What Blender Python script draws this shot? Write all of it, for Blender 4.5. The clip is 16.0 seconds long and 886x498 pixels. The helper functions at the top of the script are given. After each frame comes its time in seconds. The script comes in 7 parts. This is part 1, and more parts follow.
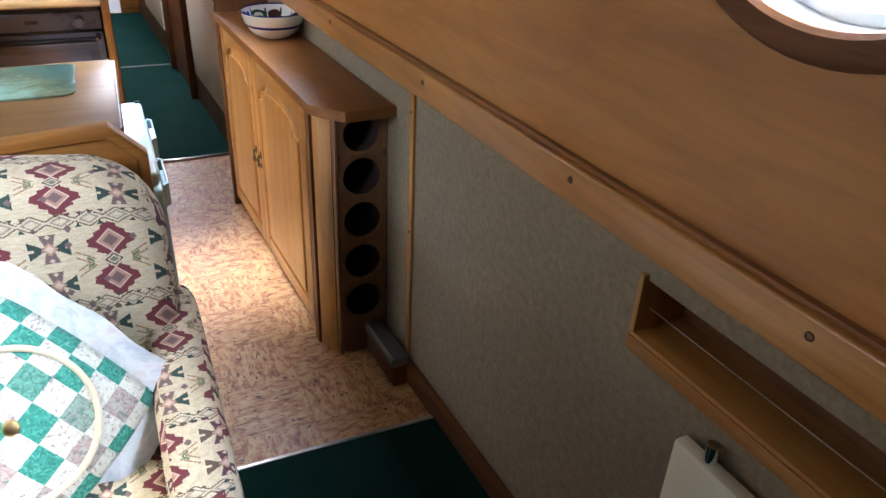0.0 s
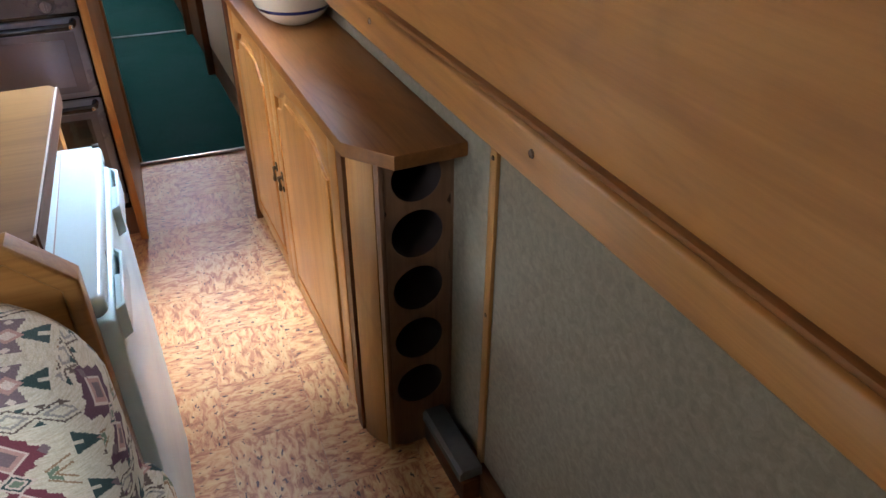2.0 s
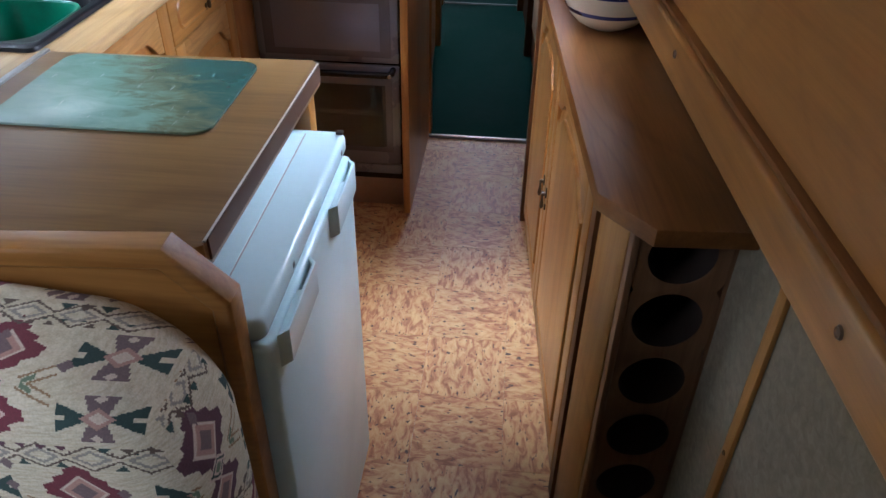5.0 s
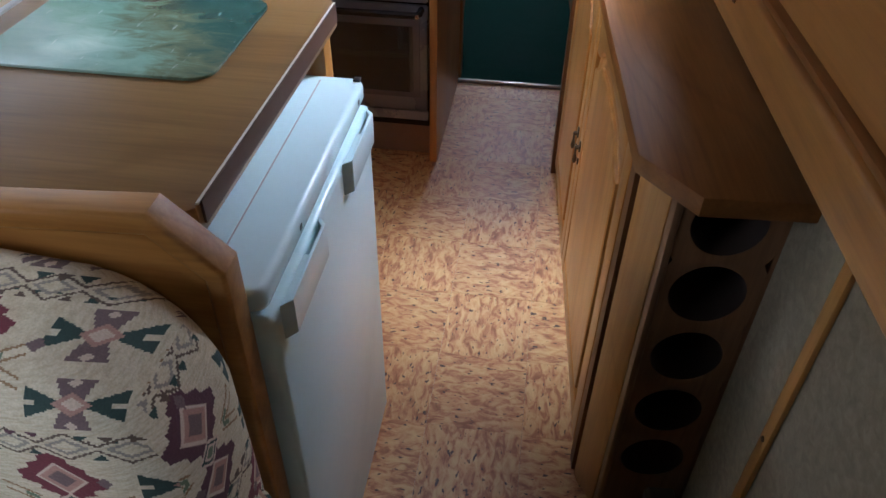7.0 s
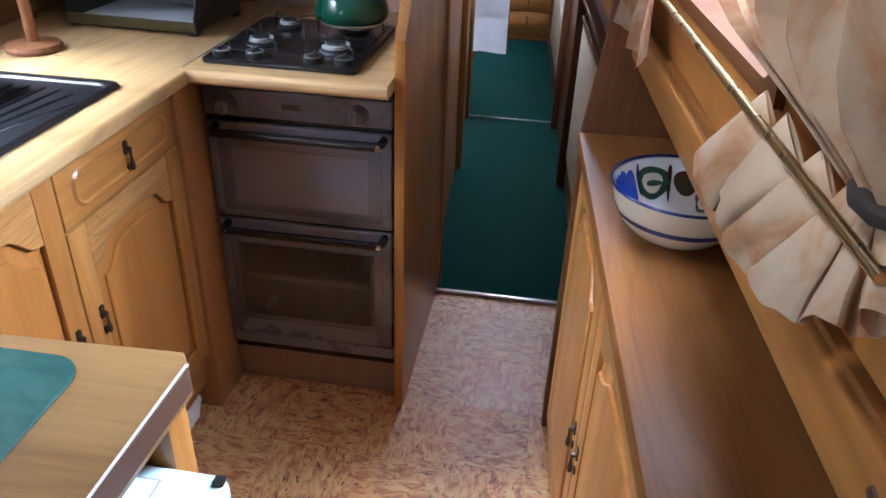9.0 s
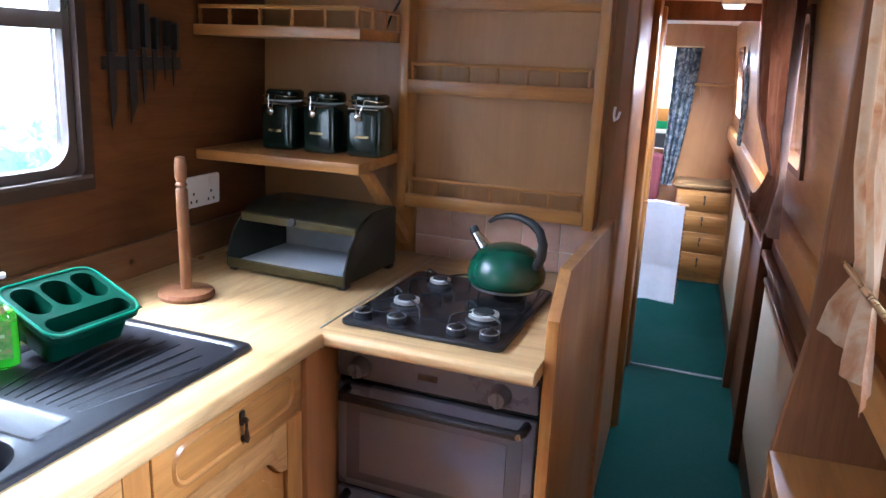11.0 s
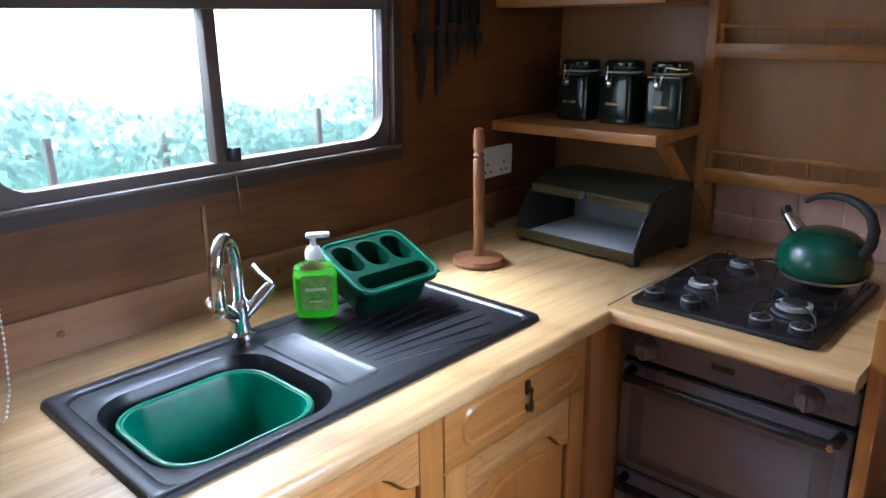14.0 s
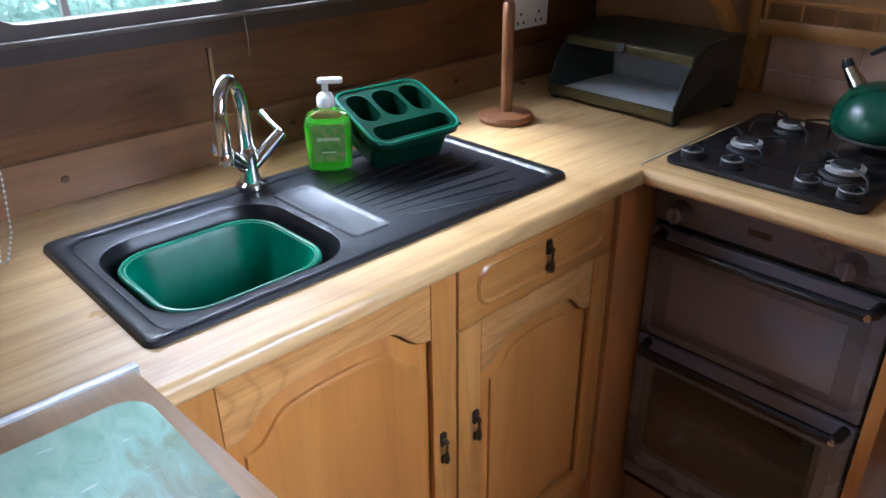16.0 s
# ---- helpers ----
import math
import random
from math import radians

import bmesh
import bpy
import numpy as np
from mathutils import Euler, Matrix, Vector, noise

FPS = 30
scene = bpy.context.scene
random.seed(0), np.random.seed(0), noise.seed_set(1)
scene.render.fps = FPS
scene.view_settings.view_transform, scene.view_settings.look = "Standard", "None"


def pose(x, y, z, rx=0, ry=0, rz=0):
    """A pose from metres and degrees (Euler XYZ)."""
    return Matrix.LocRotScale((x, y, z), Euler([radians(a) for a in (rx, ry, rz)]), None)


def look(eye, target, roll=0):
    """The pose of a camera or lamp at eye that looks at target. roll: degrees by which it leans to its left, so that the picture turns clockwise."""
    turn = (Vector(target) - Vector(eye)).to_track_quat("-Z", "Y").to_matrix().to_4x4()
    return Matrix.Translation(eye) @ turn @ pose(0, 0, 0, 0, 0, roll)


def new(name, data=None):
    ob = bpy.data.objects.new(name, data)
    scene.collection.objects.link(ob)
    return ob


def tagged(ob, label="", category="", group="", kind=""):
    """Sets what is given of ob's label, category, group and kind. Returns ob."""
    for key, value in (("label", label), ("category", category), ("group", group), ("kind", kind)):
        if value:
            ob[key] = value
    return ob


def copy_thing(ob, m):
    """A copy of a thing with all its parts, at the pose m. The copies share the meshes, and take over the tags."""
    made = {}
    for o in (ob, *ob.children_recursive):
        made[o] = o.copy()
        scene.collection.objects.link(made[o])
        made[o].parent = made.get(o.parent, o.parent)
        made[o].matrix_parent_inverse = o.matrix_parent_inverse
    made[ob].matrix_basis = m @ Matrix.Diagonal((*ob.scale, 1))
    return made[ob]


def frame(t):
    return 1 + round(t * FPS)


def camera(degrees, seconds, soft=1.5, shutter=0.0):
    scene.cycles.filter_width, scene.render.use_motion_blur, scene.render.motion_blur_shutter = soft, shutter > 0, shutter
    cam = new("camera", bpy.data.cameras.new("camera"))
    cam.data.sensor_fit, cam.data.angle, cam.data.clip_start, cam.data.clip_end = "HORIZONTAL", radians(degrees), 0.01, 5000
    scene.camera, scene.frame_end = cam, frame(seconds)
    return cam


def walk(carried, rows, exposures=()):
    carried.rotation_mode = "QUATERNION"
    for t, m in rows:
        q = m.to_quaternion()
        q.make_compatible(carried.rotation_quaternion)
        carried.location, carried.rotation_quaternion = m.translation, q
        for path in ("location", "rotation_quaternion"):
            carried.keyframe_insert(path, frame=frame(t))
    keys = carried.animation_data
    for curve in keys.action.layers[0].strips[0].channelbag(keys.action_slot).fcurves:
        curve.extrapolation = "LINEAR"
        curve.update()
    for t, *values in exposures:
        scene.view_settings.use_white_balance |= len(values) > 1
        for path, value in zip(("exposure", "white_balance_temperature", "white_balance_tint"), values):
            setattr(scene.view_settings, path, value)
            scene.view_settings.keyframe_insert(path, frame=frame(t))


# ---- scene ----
cam = camera(62.0, 16.0)
PATH = [
    (0, (-0.004, -0.236, 1.581), (0.729, 1.34, 0.59), 2.7),
    (0.5, (0.001, -0.03, 1.554), (0.721, 1.513, 0.505), 3.3),
    (1, (0.106, 0.169, 1.535), (0.725, 1.748, 0.475), 2.3),
    (1.5, (0.195, 0.368, 1.534), (0.718, 1.951, 0.43), 1.7),
    (2, (0.19, 0.472, 1.528), (0.795, 2.005, 0.396), 0.3),
    (2.5, (0.182, 0.511, 1.525), (0.837, 2.014, 0.378), 1.1),
    (3, (0.172, 0.532, 1.515), (0.842, 2.02, 0.358), 1.3),
    (3.5, (0.177, 0.557, 1.516), (0.836, 2.037, 0.345), 1.6),
    (4, (0.22, 0.626, 1.505), (0.673, 2.176, 0.325), 1.5),
    (4.5, (0.294, 0.723, 1.509), (0.304, 2.367, 0.37), 1.0),
    (5, (0.323, 0.747, 1.494), (0.186, 2.358, 0.316), 1.0),
    (7.5, (0.324, 0.929, 1.46), (0.123, 2.432, 0.156), 0.8),
    (8, (0.302, 1.093, 1.469), (0.21, 2.678, 0.254), 1.6),
    (8.5, (0.299, 1.244, 1.463), (0.195, 2.906, 0.356), 1.2),
    (9, (0.322, 1.418, 1.478), (0.092, 3.127, 0.465), 2.3),
    (9.5, (0.301, 1.551, 1.49), (-0.11, 3.268, 0.549), 1.7),
    (10, (0.285, 1.639, 1.517), (-0.296, 3.393, 0.75), 1.5),
    (12.5, (0.278, 1.675, 1.551), (-0.593, 3.432, 1.157), 0.5),
    (13, (0.266, 1.671, 1.554), (-0.853, 3.262, 1.087), -0.4),
    (13.5, (0.246, 1.671, 1.548), (-1.015, 3.129, 1.014), -0.7),
    (14, (0.238, 1.678, 1.534), (-1.074, 3.069, 0.947), -0.8),
    (14.5, (0.231, 1.687, 1.52), (-1.063, 3.044, 0.822), -0.4),
    (15, (0.231, 1.696, 1.502), (-1.043, 3.011, 0.697), -1.0),
    (15.5, (0.227, 1.704, 1.491), (-1.05, 2.988, 0.643), -0.8),
    (16, (0.22, 1.745, 1.471), (-1.077, 2.972, 0.569), -0.7),
]
walk(cam, [(t, look(eye, target, roll)) for t, eye, target, roll in PATH],
     [(0, 1.25, 6200, 10), (2, 1.15, 5950, 10), (4, 1.1, 5800, 10), (5, 0.25, 5700, 10), (7.5, 0.12, 5900, 10), (8, 0.32, 5750, 10), (8.5, 0.5, 5700, 10), (9, 0.9, 5600, 10), (9.5, 1.2, 5400, 10),
      (10, 1.55, 5250, 10), (12.5, 1.05, 5400, 10), (13, 1.0, 5400, 10), (13.5, 0.74, 5450, 10), (14.5, 0.55, 5500, 10), (16, 0.36, 5600, 10)])

# ---- world and light ----
world = bpy.data.worlds.new("sky")
scene.world = world
world.use_nodes = True
wn, wl = world.node_tree.nodes, world.node_tree.links
wn.clear()
sky = wn.new("ShaderNodeTexSky")
sky.sky_type, sky.sun_disc = "NISHITA", False
sky.sun_elevation, sky.sun_rotation = radians(48), radians(250)
sky.air_density, sky.dust_density, sky.ozone_density = 1.0, 3.0, 1.0
wb, wo = wn.new("ShaderNodeBackground"), wn.new("ShaderNodeOutputWorld")
wb.inputs["Strength"].default_value = 0.15
wl.new(sky.outputs[0], wb.inputs[0])
wl.new(wb.outputs[0], wo.inputs[0])

sun = bpy.data.lights.new("sun", "SUN")
sun.energy, sun.angle, sun.color = 3.0, radians(16), (1.0, 0.98, 0.94)
sun_ob = new("sun", sun)
sun_ob.matrix_world = look((-6.4, -0.2, 7.6), (0, 0, 0))


def window_light(name, at, target, w, h, power, spread=180, color=(0.83, 0.92, 1.10)):
    """The sky's light through an opening."""
    d = bpy.data.lights.new(name, "AREA")
    d.shape, d.size, d.size_y, d.energy, d.color = "RECTANGLE", w, h, power, color
    d.spread = radians(spread)
    ob = new(name, d)
    ob.matrix_world = look(at, target)
    return ob


window_light("sky_light_roof_hatch", (0.05, 2.36, 1.985), (0.40, 2.40, 0.0), 0.30, 1.02, 1.9, 26)
window_light("sky_light_galley_window", (-1.52, 2.50, 1.98), (-0.30, 2.78, 0.62), 0.84, 0.16, 11.0, 80)
window_light("sky_light_curtained_window", (0.66, 2.48, 1.52), (-0.10, 1.85, 0.74), 0.66, 0.42, 9.2, 90)
window_light("sky_light_saloon_window", (-1.25, 0.62, 1.66), (-0.10, 1.8, 0.80), 0.7, 0.3, 1.3, 75)
window_light("sky_light_porthole", (0.78, 0.3, 1.655), (-0.4, 0.80, 0.72), 0.36, 0.36, 5.8, 57)
window_light("sky_light_corridor_window", (0.62, 3.95, 1.52), (-0.05, 4.0, 0.6), 0.5, 0.4, 9.5, 125)
window_light("sky_light_aft_cabin_window", (0.38, 6.7, 1.48), (-0.2, 6.3, 0.3), 0.44, 0.4, 46)
window_light("corridor_ceiling_lamp", (0.20, 4.93, 1.755), (0.06, 4.98, 0.0), 0.07, 0.07, 9.5, 165)


# ---- materials ----
def material(name, rough=0.5, metal=0.0):
    m = bpy.data.materials.new(name)
    m.use_nodes = True
    b = m.node_tree.nodes["Principled BSDF"]
    b.inputs["Roughness"].default_value, b.inputs["Metallic"].default_value = rough, metal
    return m, m.node_tree.nodes, m.node_tree.links, b


def coords(n, l, scale, turn=(0, 0, 0), shift=True):
    """Object coordinates in metres, stretched, and shifted by the object's own random number."""
    tc, mp = n.new("ShaderNodeTexCoord"), n.new("ShaderNodeMapping")
    mp.inputs["Scale"].default_value = scale
    mp.inputs["Rotation"].default_value = [radians(a) for a in turn]
    l.new(tc.outputs["Object"], mp.inputs["Vector"])
    if shift:
        info, mul = n.new("ShaderNodeObjectInfo"), n.new("ShaderNodeMath")
        mul.operation = "MULTIPLY"
        mul.inputs[1].default_value = 37.0
        l.new(info.outputs["Random"], mul.inputs[0])
        l.new(mul.outputs[0], mp.inputs["Location"])
    return mp.outputs[0]


def noise_tex(n, l, vec, scale, detail=4, rough=0.55, distort=0.0):
    t = n.new("ShaderNodeTexNoise")
    for k, v in (("Scale", scale), ("Detail", detail), ("Roughness", rough), ("Distortion", distort)):
        t.inputs[k].default_value = v
    l.new(vec, t.inputs["Vector"])
    return t.outputs["Fac"]


def ramp(n, l, fac, stops):
    r = n.new("ShaderNodeValToRGB")
    e = r.color_ramp.elements
    while len(e) < len(stops):
        e.new(0.5)
    for k, (p, c) in zip(e, stops):
        k.position, k.color = p, (*c, 1)
    l.new(fac, r.inputs[0])
    return r.outputs[0]


def mix(n, l, a, b, fac, blend="MIX"):
    x = n.new("ShaderNodeMix")
    x.data_type, x.blend_type = "RGBA", blend
    for sock, v in ((x.inputs[0], fac), (x.inputs[6], a), (x.inputs[7], b)):
        if isinstance(v, (int, float)):
            sock.default_value = v
        elif isinstance(v, tuple):
            sock.default_value = (*v, 1)
        else:
            l.new(v, sock)
    return x.outputs[2]


def bump(n, l, b, height, strength, dist=0.002):
    k = n.new("ShaderNodeBump")
    k.inputs["Strength"].default_value, k.inputs["Distance"].default_value = strength, dist
    l.new(height, k.inputs["Height"])
    l.new(k.outputs[0], b.inputs["Normal"])


def wood(name, dark, mid, light, axis, rough=0.38, figure=1.0, coat=0.15, streak=0.55, pull=0.09, shift=True):
    """Varnished timber with its grain along one axis."""
    m, n, l, b = material(name, rough)
    st = {"x": (pull, 1, 1), "y": (1, pull, 1), "z": (1, 1, pull)}[axis]
    v = coords(n, l, st, shift=shift)
    broad = noise_tex(n, l, v, 9 * figure, 6, 0.62, 1.3)
    col = ramp(n, l, broad, [(0.28, dark), (0.5, mid), (0.74, light)])
    fs = {"x": (0.04, 1, 1), "y": (1, 0.04, 1), "z": (1, 1, 0.04)}[axis]
    fine = noise_tex(n, l, coords(n, l, fs, shift=shift), 150, 3, 0.7)
    col = mix(n, l, col, ramp(n, l, fine, [(0.3, (0.66, 0.6, 0.55)), (0.62, (1.05, 1.03, 1.0))]), streak, "MULTIPLY")
    ws = {"x": (pull * 2.2, 1, 1), "y": (1, pull * 2.2, 1), "z": (1, 1, pull * 2.2)}[axis]
    slow = noise_tex(n, l, coords(n, l, ws, shift=shift), 4.0 * figure, 2, 0.4, 0.4)
    wave, swing = n.new("ShaderNodeMath"), n.new("ShaderNodeMath")
    wave.operation, swing.operation = "MULTIPLY", "SINE"
    wave.inputs[1].default_value = 110.0
    l.new(slow, wave.inputs[0]), l.new(wave.outputs[0], swing.inputs[0])
    col = mix(n, l, col, ramp(n, l, swing.outputs[0], [(0.0, (1, 1, 1)), (0.75, (0.93, 0.90, 0.86)), (1.0, (0.70, 0.62, 0.54))]), streak * 0.8, "MULTIPLY")
    l.new(col, b.inputs["Base Color"])
    smear = noise_tex(n, l, coords(n, l, (1, 1, 1)), 5, 4)
    l.new(ramp(n, l, smear, [(0.25, (rough - 0.04,) * 3), (0.75, (rough + 0.06,) * 3)]), b.inputs["Roughness"])
    b.inputs["Coat Weight"].default_value, b.inputs["Coat Roughness"].default_value = coat, 0.14 if coat > 0.2 else 0.25
    bump(n, l, b, fine, 0.12, 0.001)
    return m


def plain(name, color, rough=0.5, metal=0.0, vary=0.12, scale=14.0, grain=0.0, coat=0.0):
    """One colour with faint unevenness at two scales."""
    m, n, l, b = material(name, rough, metal)
    v = coords(n, l, (1, 1, 1))
    big, small = noise_tex(n, l, v, scale, 5), noise_tex(n, l, v, scale * 14, 3)
    lo, hi = tuple(c * (1 - vary) for c in color), tuple(min(1, c * (1 + vary)) for c in color)
    col = mix(n, l, ramp(n, l, big, [(0.3, lo), (0.7, hi)]), ramp(n, l, small, [(0.3, lo), (0.7, hi)]), 0.35)
    l.new(col, b.inputs["Base Color"])
    l.new(ramp(n, l, big, [(0.3, (max(0.02, rough * 0.93),) * 3), (0.7, (min(1, rough * 1.08),) * 3)]), b.inputs["Roughness"])
    b.inputs["Coat Weight"].default_value = coat
    if grain:
        bump(n, l, b, small, grain, 0.002)
    return m


def speckle(name, stops, scale, stretch=(1, 1, 1), rough=0.5, distort=0.4, flecks=None, grain=0.1, turn=(0, 0, 0), shift=True):
    m, n, l, b = material(name, rough)
    v = coords(n, l, stretch, turn, shift)
    f = noise_tex(n, l, v, scale, 6, 0.6, distort)
    col = ramp(n, l, f, stops)
    if flecks:
        g = noise_tex(n, l, v, scale * 2.3, 2, 0.4, 0.2)
        col = mix(n, l, col, flecks, ramp(n, l, g, [(0.655, (0, 0, 0)), (0.69, (1, 1, 1))]))
    stain = noise_tex(n, l, coords(n, l, (1, 1, 1), shift=shift), 3.5, 4)
    col = mix(n, l, col, ramp(n, l, stain, [(0.3, (0.82, 0.8, 0.78)), (0.65, (1, 1, 1))]), 0.6, "MULTIPLY")
    l.new(col, b.inputs["Base Color"])
    l.new(ramp(n, l, stain, [(0.3, (rough * 0.85,) * 3), (0.7, (min(1, rough * 1.2),) * 3)]), b.inputs["Roughness"])
    bump(n, l, b, f, grain, 0.002)
    return m


OAK_Z = wood("oak_upright", (0.262, 0.100, 0.021), (0.385, 0.170, 0.039), (0.480, 0.240, 0.066), "z", 0.34, 1.0, 0.22, 0.38, 0.06)
OAK_Y = wood("oak_along", (0.262, 0.100, 0.021), (0.385, 0.170, 0.039), (0.480, 0.240, 0.066), "y", 0.34, 1.0, 0.22, 0.45, 0.06)
OAK_X = wood("oak_across", (0.262, 0.100, 0.021), (0.385, 0.170, 0.039), (0.480, 0.240, 0.066), "x", 0.34, 1.0, 0.22, 0.45, 0.06)
RAIL_Y = wood("pale_figured_oak_rail", (0.290, 0.128, 0.034), (0.430, 0.215, 0.066), (0.525, 0.295, 0.106), "y", 0.32, 1.7, 0.22, 0.8, 0.16)
FIELD_Z = wood("orange_oak_field", (0.290, 0.108, 0.022), (0.365, 0.150, 0.032), (0.420, 0.186, 0.044), "z", 0.32, 0.7, 0.22, 0.24, 0.07)
PLY_Y = wood("veneered_ply_along", (0.280, 0.105, 0.020), (0.388, 0.160, 0.033), (0.480, 0.222, 0.055), "y", 0.45, 0.62, 0.06, 0.28, 0.15, shift=False)
PLY_Z = wood("veneered_ply_upright", (0.270, 0.108, 0.032), (0.330, 0.142, 0.045), (0.385, 0.175, 0.058), "z", 0.38, 0.5, 0.2, 0.2, 0.2)
DARK_Z = wood("dark_stained_upright", (0.085, 0.032, 0.011), (0.130, 0.051, 0.018), (0.175, 0.073, 0.027), "z", 0.50, 1.0, 0.04)
DARK_Y = wood("dark_stained_along", (0.085, 0.032, 0.011), (0.130, 0.051, 0.018), (0.175, 0.073, 0.027), "y", 0.50, 1.0, 0.04)
RED_Y = wood("red_brown_panel", (0.082, 0.029, 0.009), (0.130, 0.049, 0.014), (0.175, 0.070, 0.021), "y", 0.40, 0.8, 0.1, 0.5, 0.12, shift=False)
TOP_Y = wood("light_oak_laminate_along", (0.385, 0.225, 0.088), (0.485, 0.315, 0.138), (0.570, 0.405, 0.205), "y", 0.30, 1.0, 0.2, 0.6, 0.045, shift=False)
TOP_X = wood("light_oak_laminate_across", (0.385, 0.225, 0.088), (0.485, 0.315, 0.138), (0.570, 0.405, 0.205), "x", 0.30, 1.0, 0.2, 0.6, 0.045, shift=False)
BROWN_X = wood("brown_worktop_across", (0.148, 0.074, 0.024), (0.214, 0.114, 0.038), (0.270, 0.153, 0.056), "x", 0.36, 0.8, 0.06, 0.5, 0.06)
BROWN_Y = wood("brown_worktop_along", (0.152, 0.057, 0.014), (0.208, 0.081, 0.020), (0.256, 0.108, 0.030), "y", 0.40, 0.7, 0.0, 0.5, 0.06)
BROWN_Y.node_tree.nodes["Principled BSDF"].inputs["Specular IOR Level"].default_value = 0.3
for dull in (BROWN_Y, DARK_Z, DARK_Y, RED_Y):
    dull.node_tree.nodes["Principled BSDF"].inputs["Specular IOR Level"].default_value = 0.26
BATTEN_Y = wood("pine_batten_along", (0.150, 0.066, 0.026), (0.215, 0.100, 0.040), (0.270, 0.135, 0.058), "y", 0.40, 0.8, 0.12, 0.4, 0.08)
BIRCH_Z = wood("honey_ply_panel", (0.300, 0.148, 0.050), (0.355, 0.180, 0.064), (0.400, 0.210, 0.080), "z", 0.40, 0.5, 0.12, 0.18, 0.18)
RACK_Z = wood("brown_rack_board", (0.140, 0.066, 0.030), (0.190, 0.094, 0.044), (0.235, 0.122, 0.060), "z", 0.42, 0.6)
VINYL = speckle("flecked_cork_vinyl", [(0.34, (0.29, 0.108, 0.040)), (0.43, (0.42, 0.180, 0.070)), (0.49, (0.52, 0.265, 0.108)), (0.56, (0.58, 0.345, 0.146)), (0.68, (0.64, 0.415, 0.185))], 54, (1, 0.42, 1), 0.42, 0.8, (0.075, 0.042, 0.028), 0.06)
CARPET = speckle("dark_green_carpet", [(0.3, (0.0014, 0.013, 0.010)), (0.7, (0.0040, 0.040, 0.030))], 220, (1, 1, 1), 0.95, 0.0, None, 0.9)
CARPET.node_tree.nodes["Principled BSDF"].inputs["Specular IOR Level"].default_value = 0.1
LINING = speckle("grey_beige_lining", [(0.28, (0.195, 0.152, 0.096)), (0.5, (0.245, 0.196, 0.126)), (0.72, (0.300, 0.245, 0.164))], 58, (1, 1, 1), 0.85, 0.6, None, 0.02, shift=False)
CEILING = plain("cream_ceiling_panel", (0.72, 0.66, 0.56), 0.5, 0, 0.05, 4)
WHITE = plain("white_enamel", (0.68, 0.88, 0.90), 0.24, 0, 0.02, 6, 0, 0.3)
CREAM = plain("cream_radiator_paint", (0.72, 0.66, 0.50), 0.4, 0, 0.05, 5)
PLASTIC_WHITE = plain("white_plastic", (0.80, 0.80, 0.78), 0.35, 0, 0.03)
COOKER = plain("grey_brown_enamel", (0.130, 0.124, 0.148), 0.28, 0, 0.08, 9, 0, 0.2)
COOKER_DARK = plain("dark_cooker_trim", (0.013, 0.012, 0.013), 0.22, 0, 0.15)
OVEN_GLASS = plain("smoked_oven_glass", (0.150, 0.146, 0.182), 0.14, 0, 0.05, 6, 0, 0.5)
COOKER_MID = plain("shaded_cooker_trim", (0.108, 0.100, 0.112), 0.25, 0, 0.08, 9, 0, 0.2)
OVEN_SHADE = plain("oven_hollow_shade", (0.058, 0.050, 0.046), 0.16, 0, 0.2, 5, 0, 0.15)
SMOKED, _, _, smoked_node = material("smoked_clear_glass", 0.05)
smoked_node.inputs["Base Color"].default_value = (0.78, 0.74, 0.74, 1)
smoked_node.inputs["Transmission Weight"].default_value, smoked_node.inputs["IOR"].default_value = 1.0, 1.45
BLACK = plain("black_plastic", (0.014, 0.014, 0.015), 0.35, 0, 0.2)
IRON = plain("cast_iron", (0.02, 0.02, 0.021), 0.5, 0.3, 0.2, 40, 0.2)
IRON_BRIGHT = plain("worn_knob_ring", (0.36, 0.36, 0.365), 0.3, 0.8, 0.2, 40)
BURNER = plain("pale_burner_alloy", (0.50, 0.49, 0.47), 0.34, 0.35, 0.12, 40)
CHROME = plain("chrome", (0.78, 0.79, 0.80), 0.12, 1.0, 0.04, 20)
STEEL = plain("brushed_steel", (0.55, 0.55, 0.54), 0.3, 1.0, 0.08, 30)
BRASS = plain("worn_brass", (0.62, 0.45, 0.22), 0.28, 1.0, 0.15, 30)
BRONZE = plain("antique_bronze", (0.075, 0.055, 0.042), 0.35, 0.85, 0.4, 60)
ALU = plain("grey_aluminium", (0.46, 0.45, 0.43), 0.35, 0.7, 0.1, 20)
GREEN_ENAMEL = plain("green_enamel", (0.006, 0.058, 0.032), 0.22, 0, 0.08, 8, 0, 0.3)
GREEN_PLASTIC = plain("green_plastic", (0.0014, 0.025, 0.013), 0.34, 0, 0.1, 14, 0, 0.05)
GREEN_BOWL = plain("green_bowl_plastic", (0.002, 0.105, 0.060), 0.34, 0, 0.25, 26, 0, 0.0)
GREEN_BOWL.node_tree.nodes["Principled BSDF"].inputs["Specular IOR Level"].default_value = 0.25
GREEN_PLASTIC.node_tree.nodes["Principled BSDF"].inputs["Specular IOR Level"].default_value = 0.28
# lighter copy of the green for rims, the light they catch put in colour
GREEN_PLASTIC_LIT = plain("green_plastic_lit_rim", (0.005, 0.115, 0.064), 0.3, 0, 0.1, 14, 0, 0.2)
SINK = plain("black_composite", (0.009, 0.009, 0.011), 0.31, 0, 0.25, 220, 0.05)
SINK.node_tree.nodes["Principled BSDF"].inputs["Specular IOR Level"].default_value = 0.36
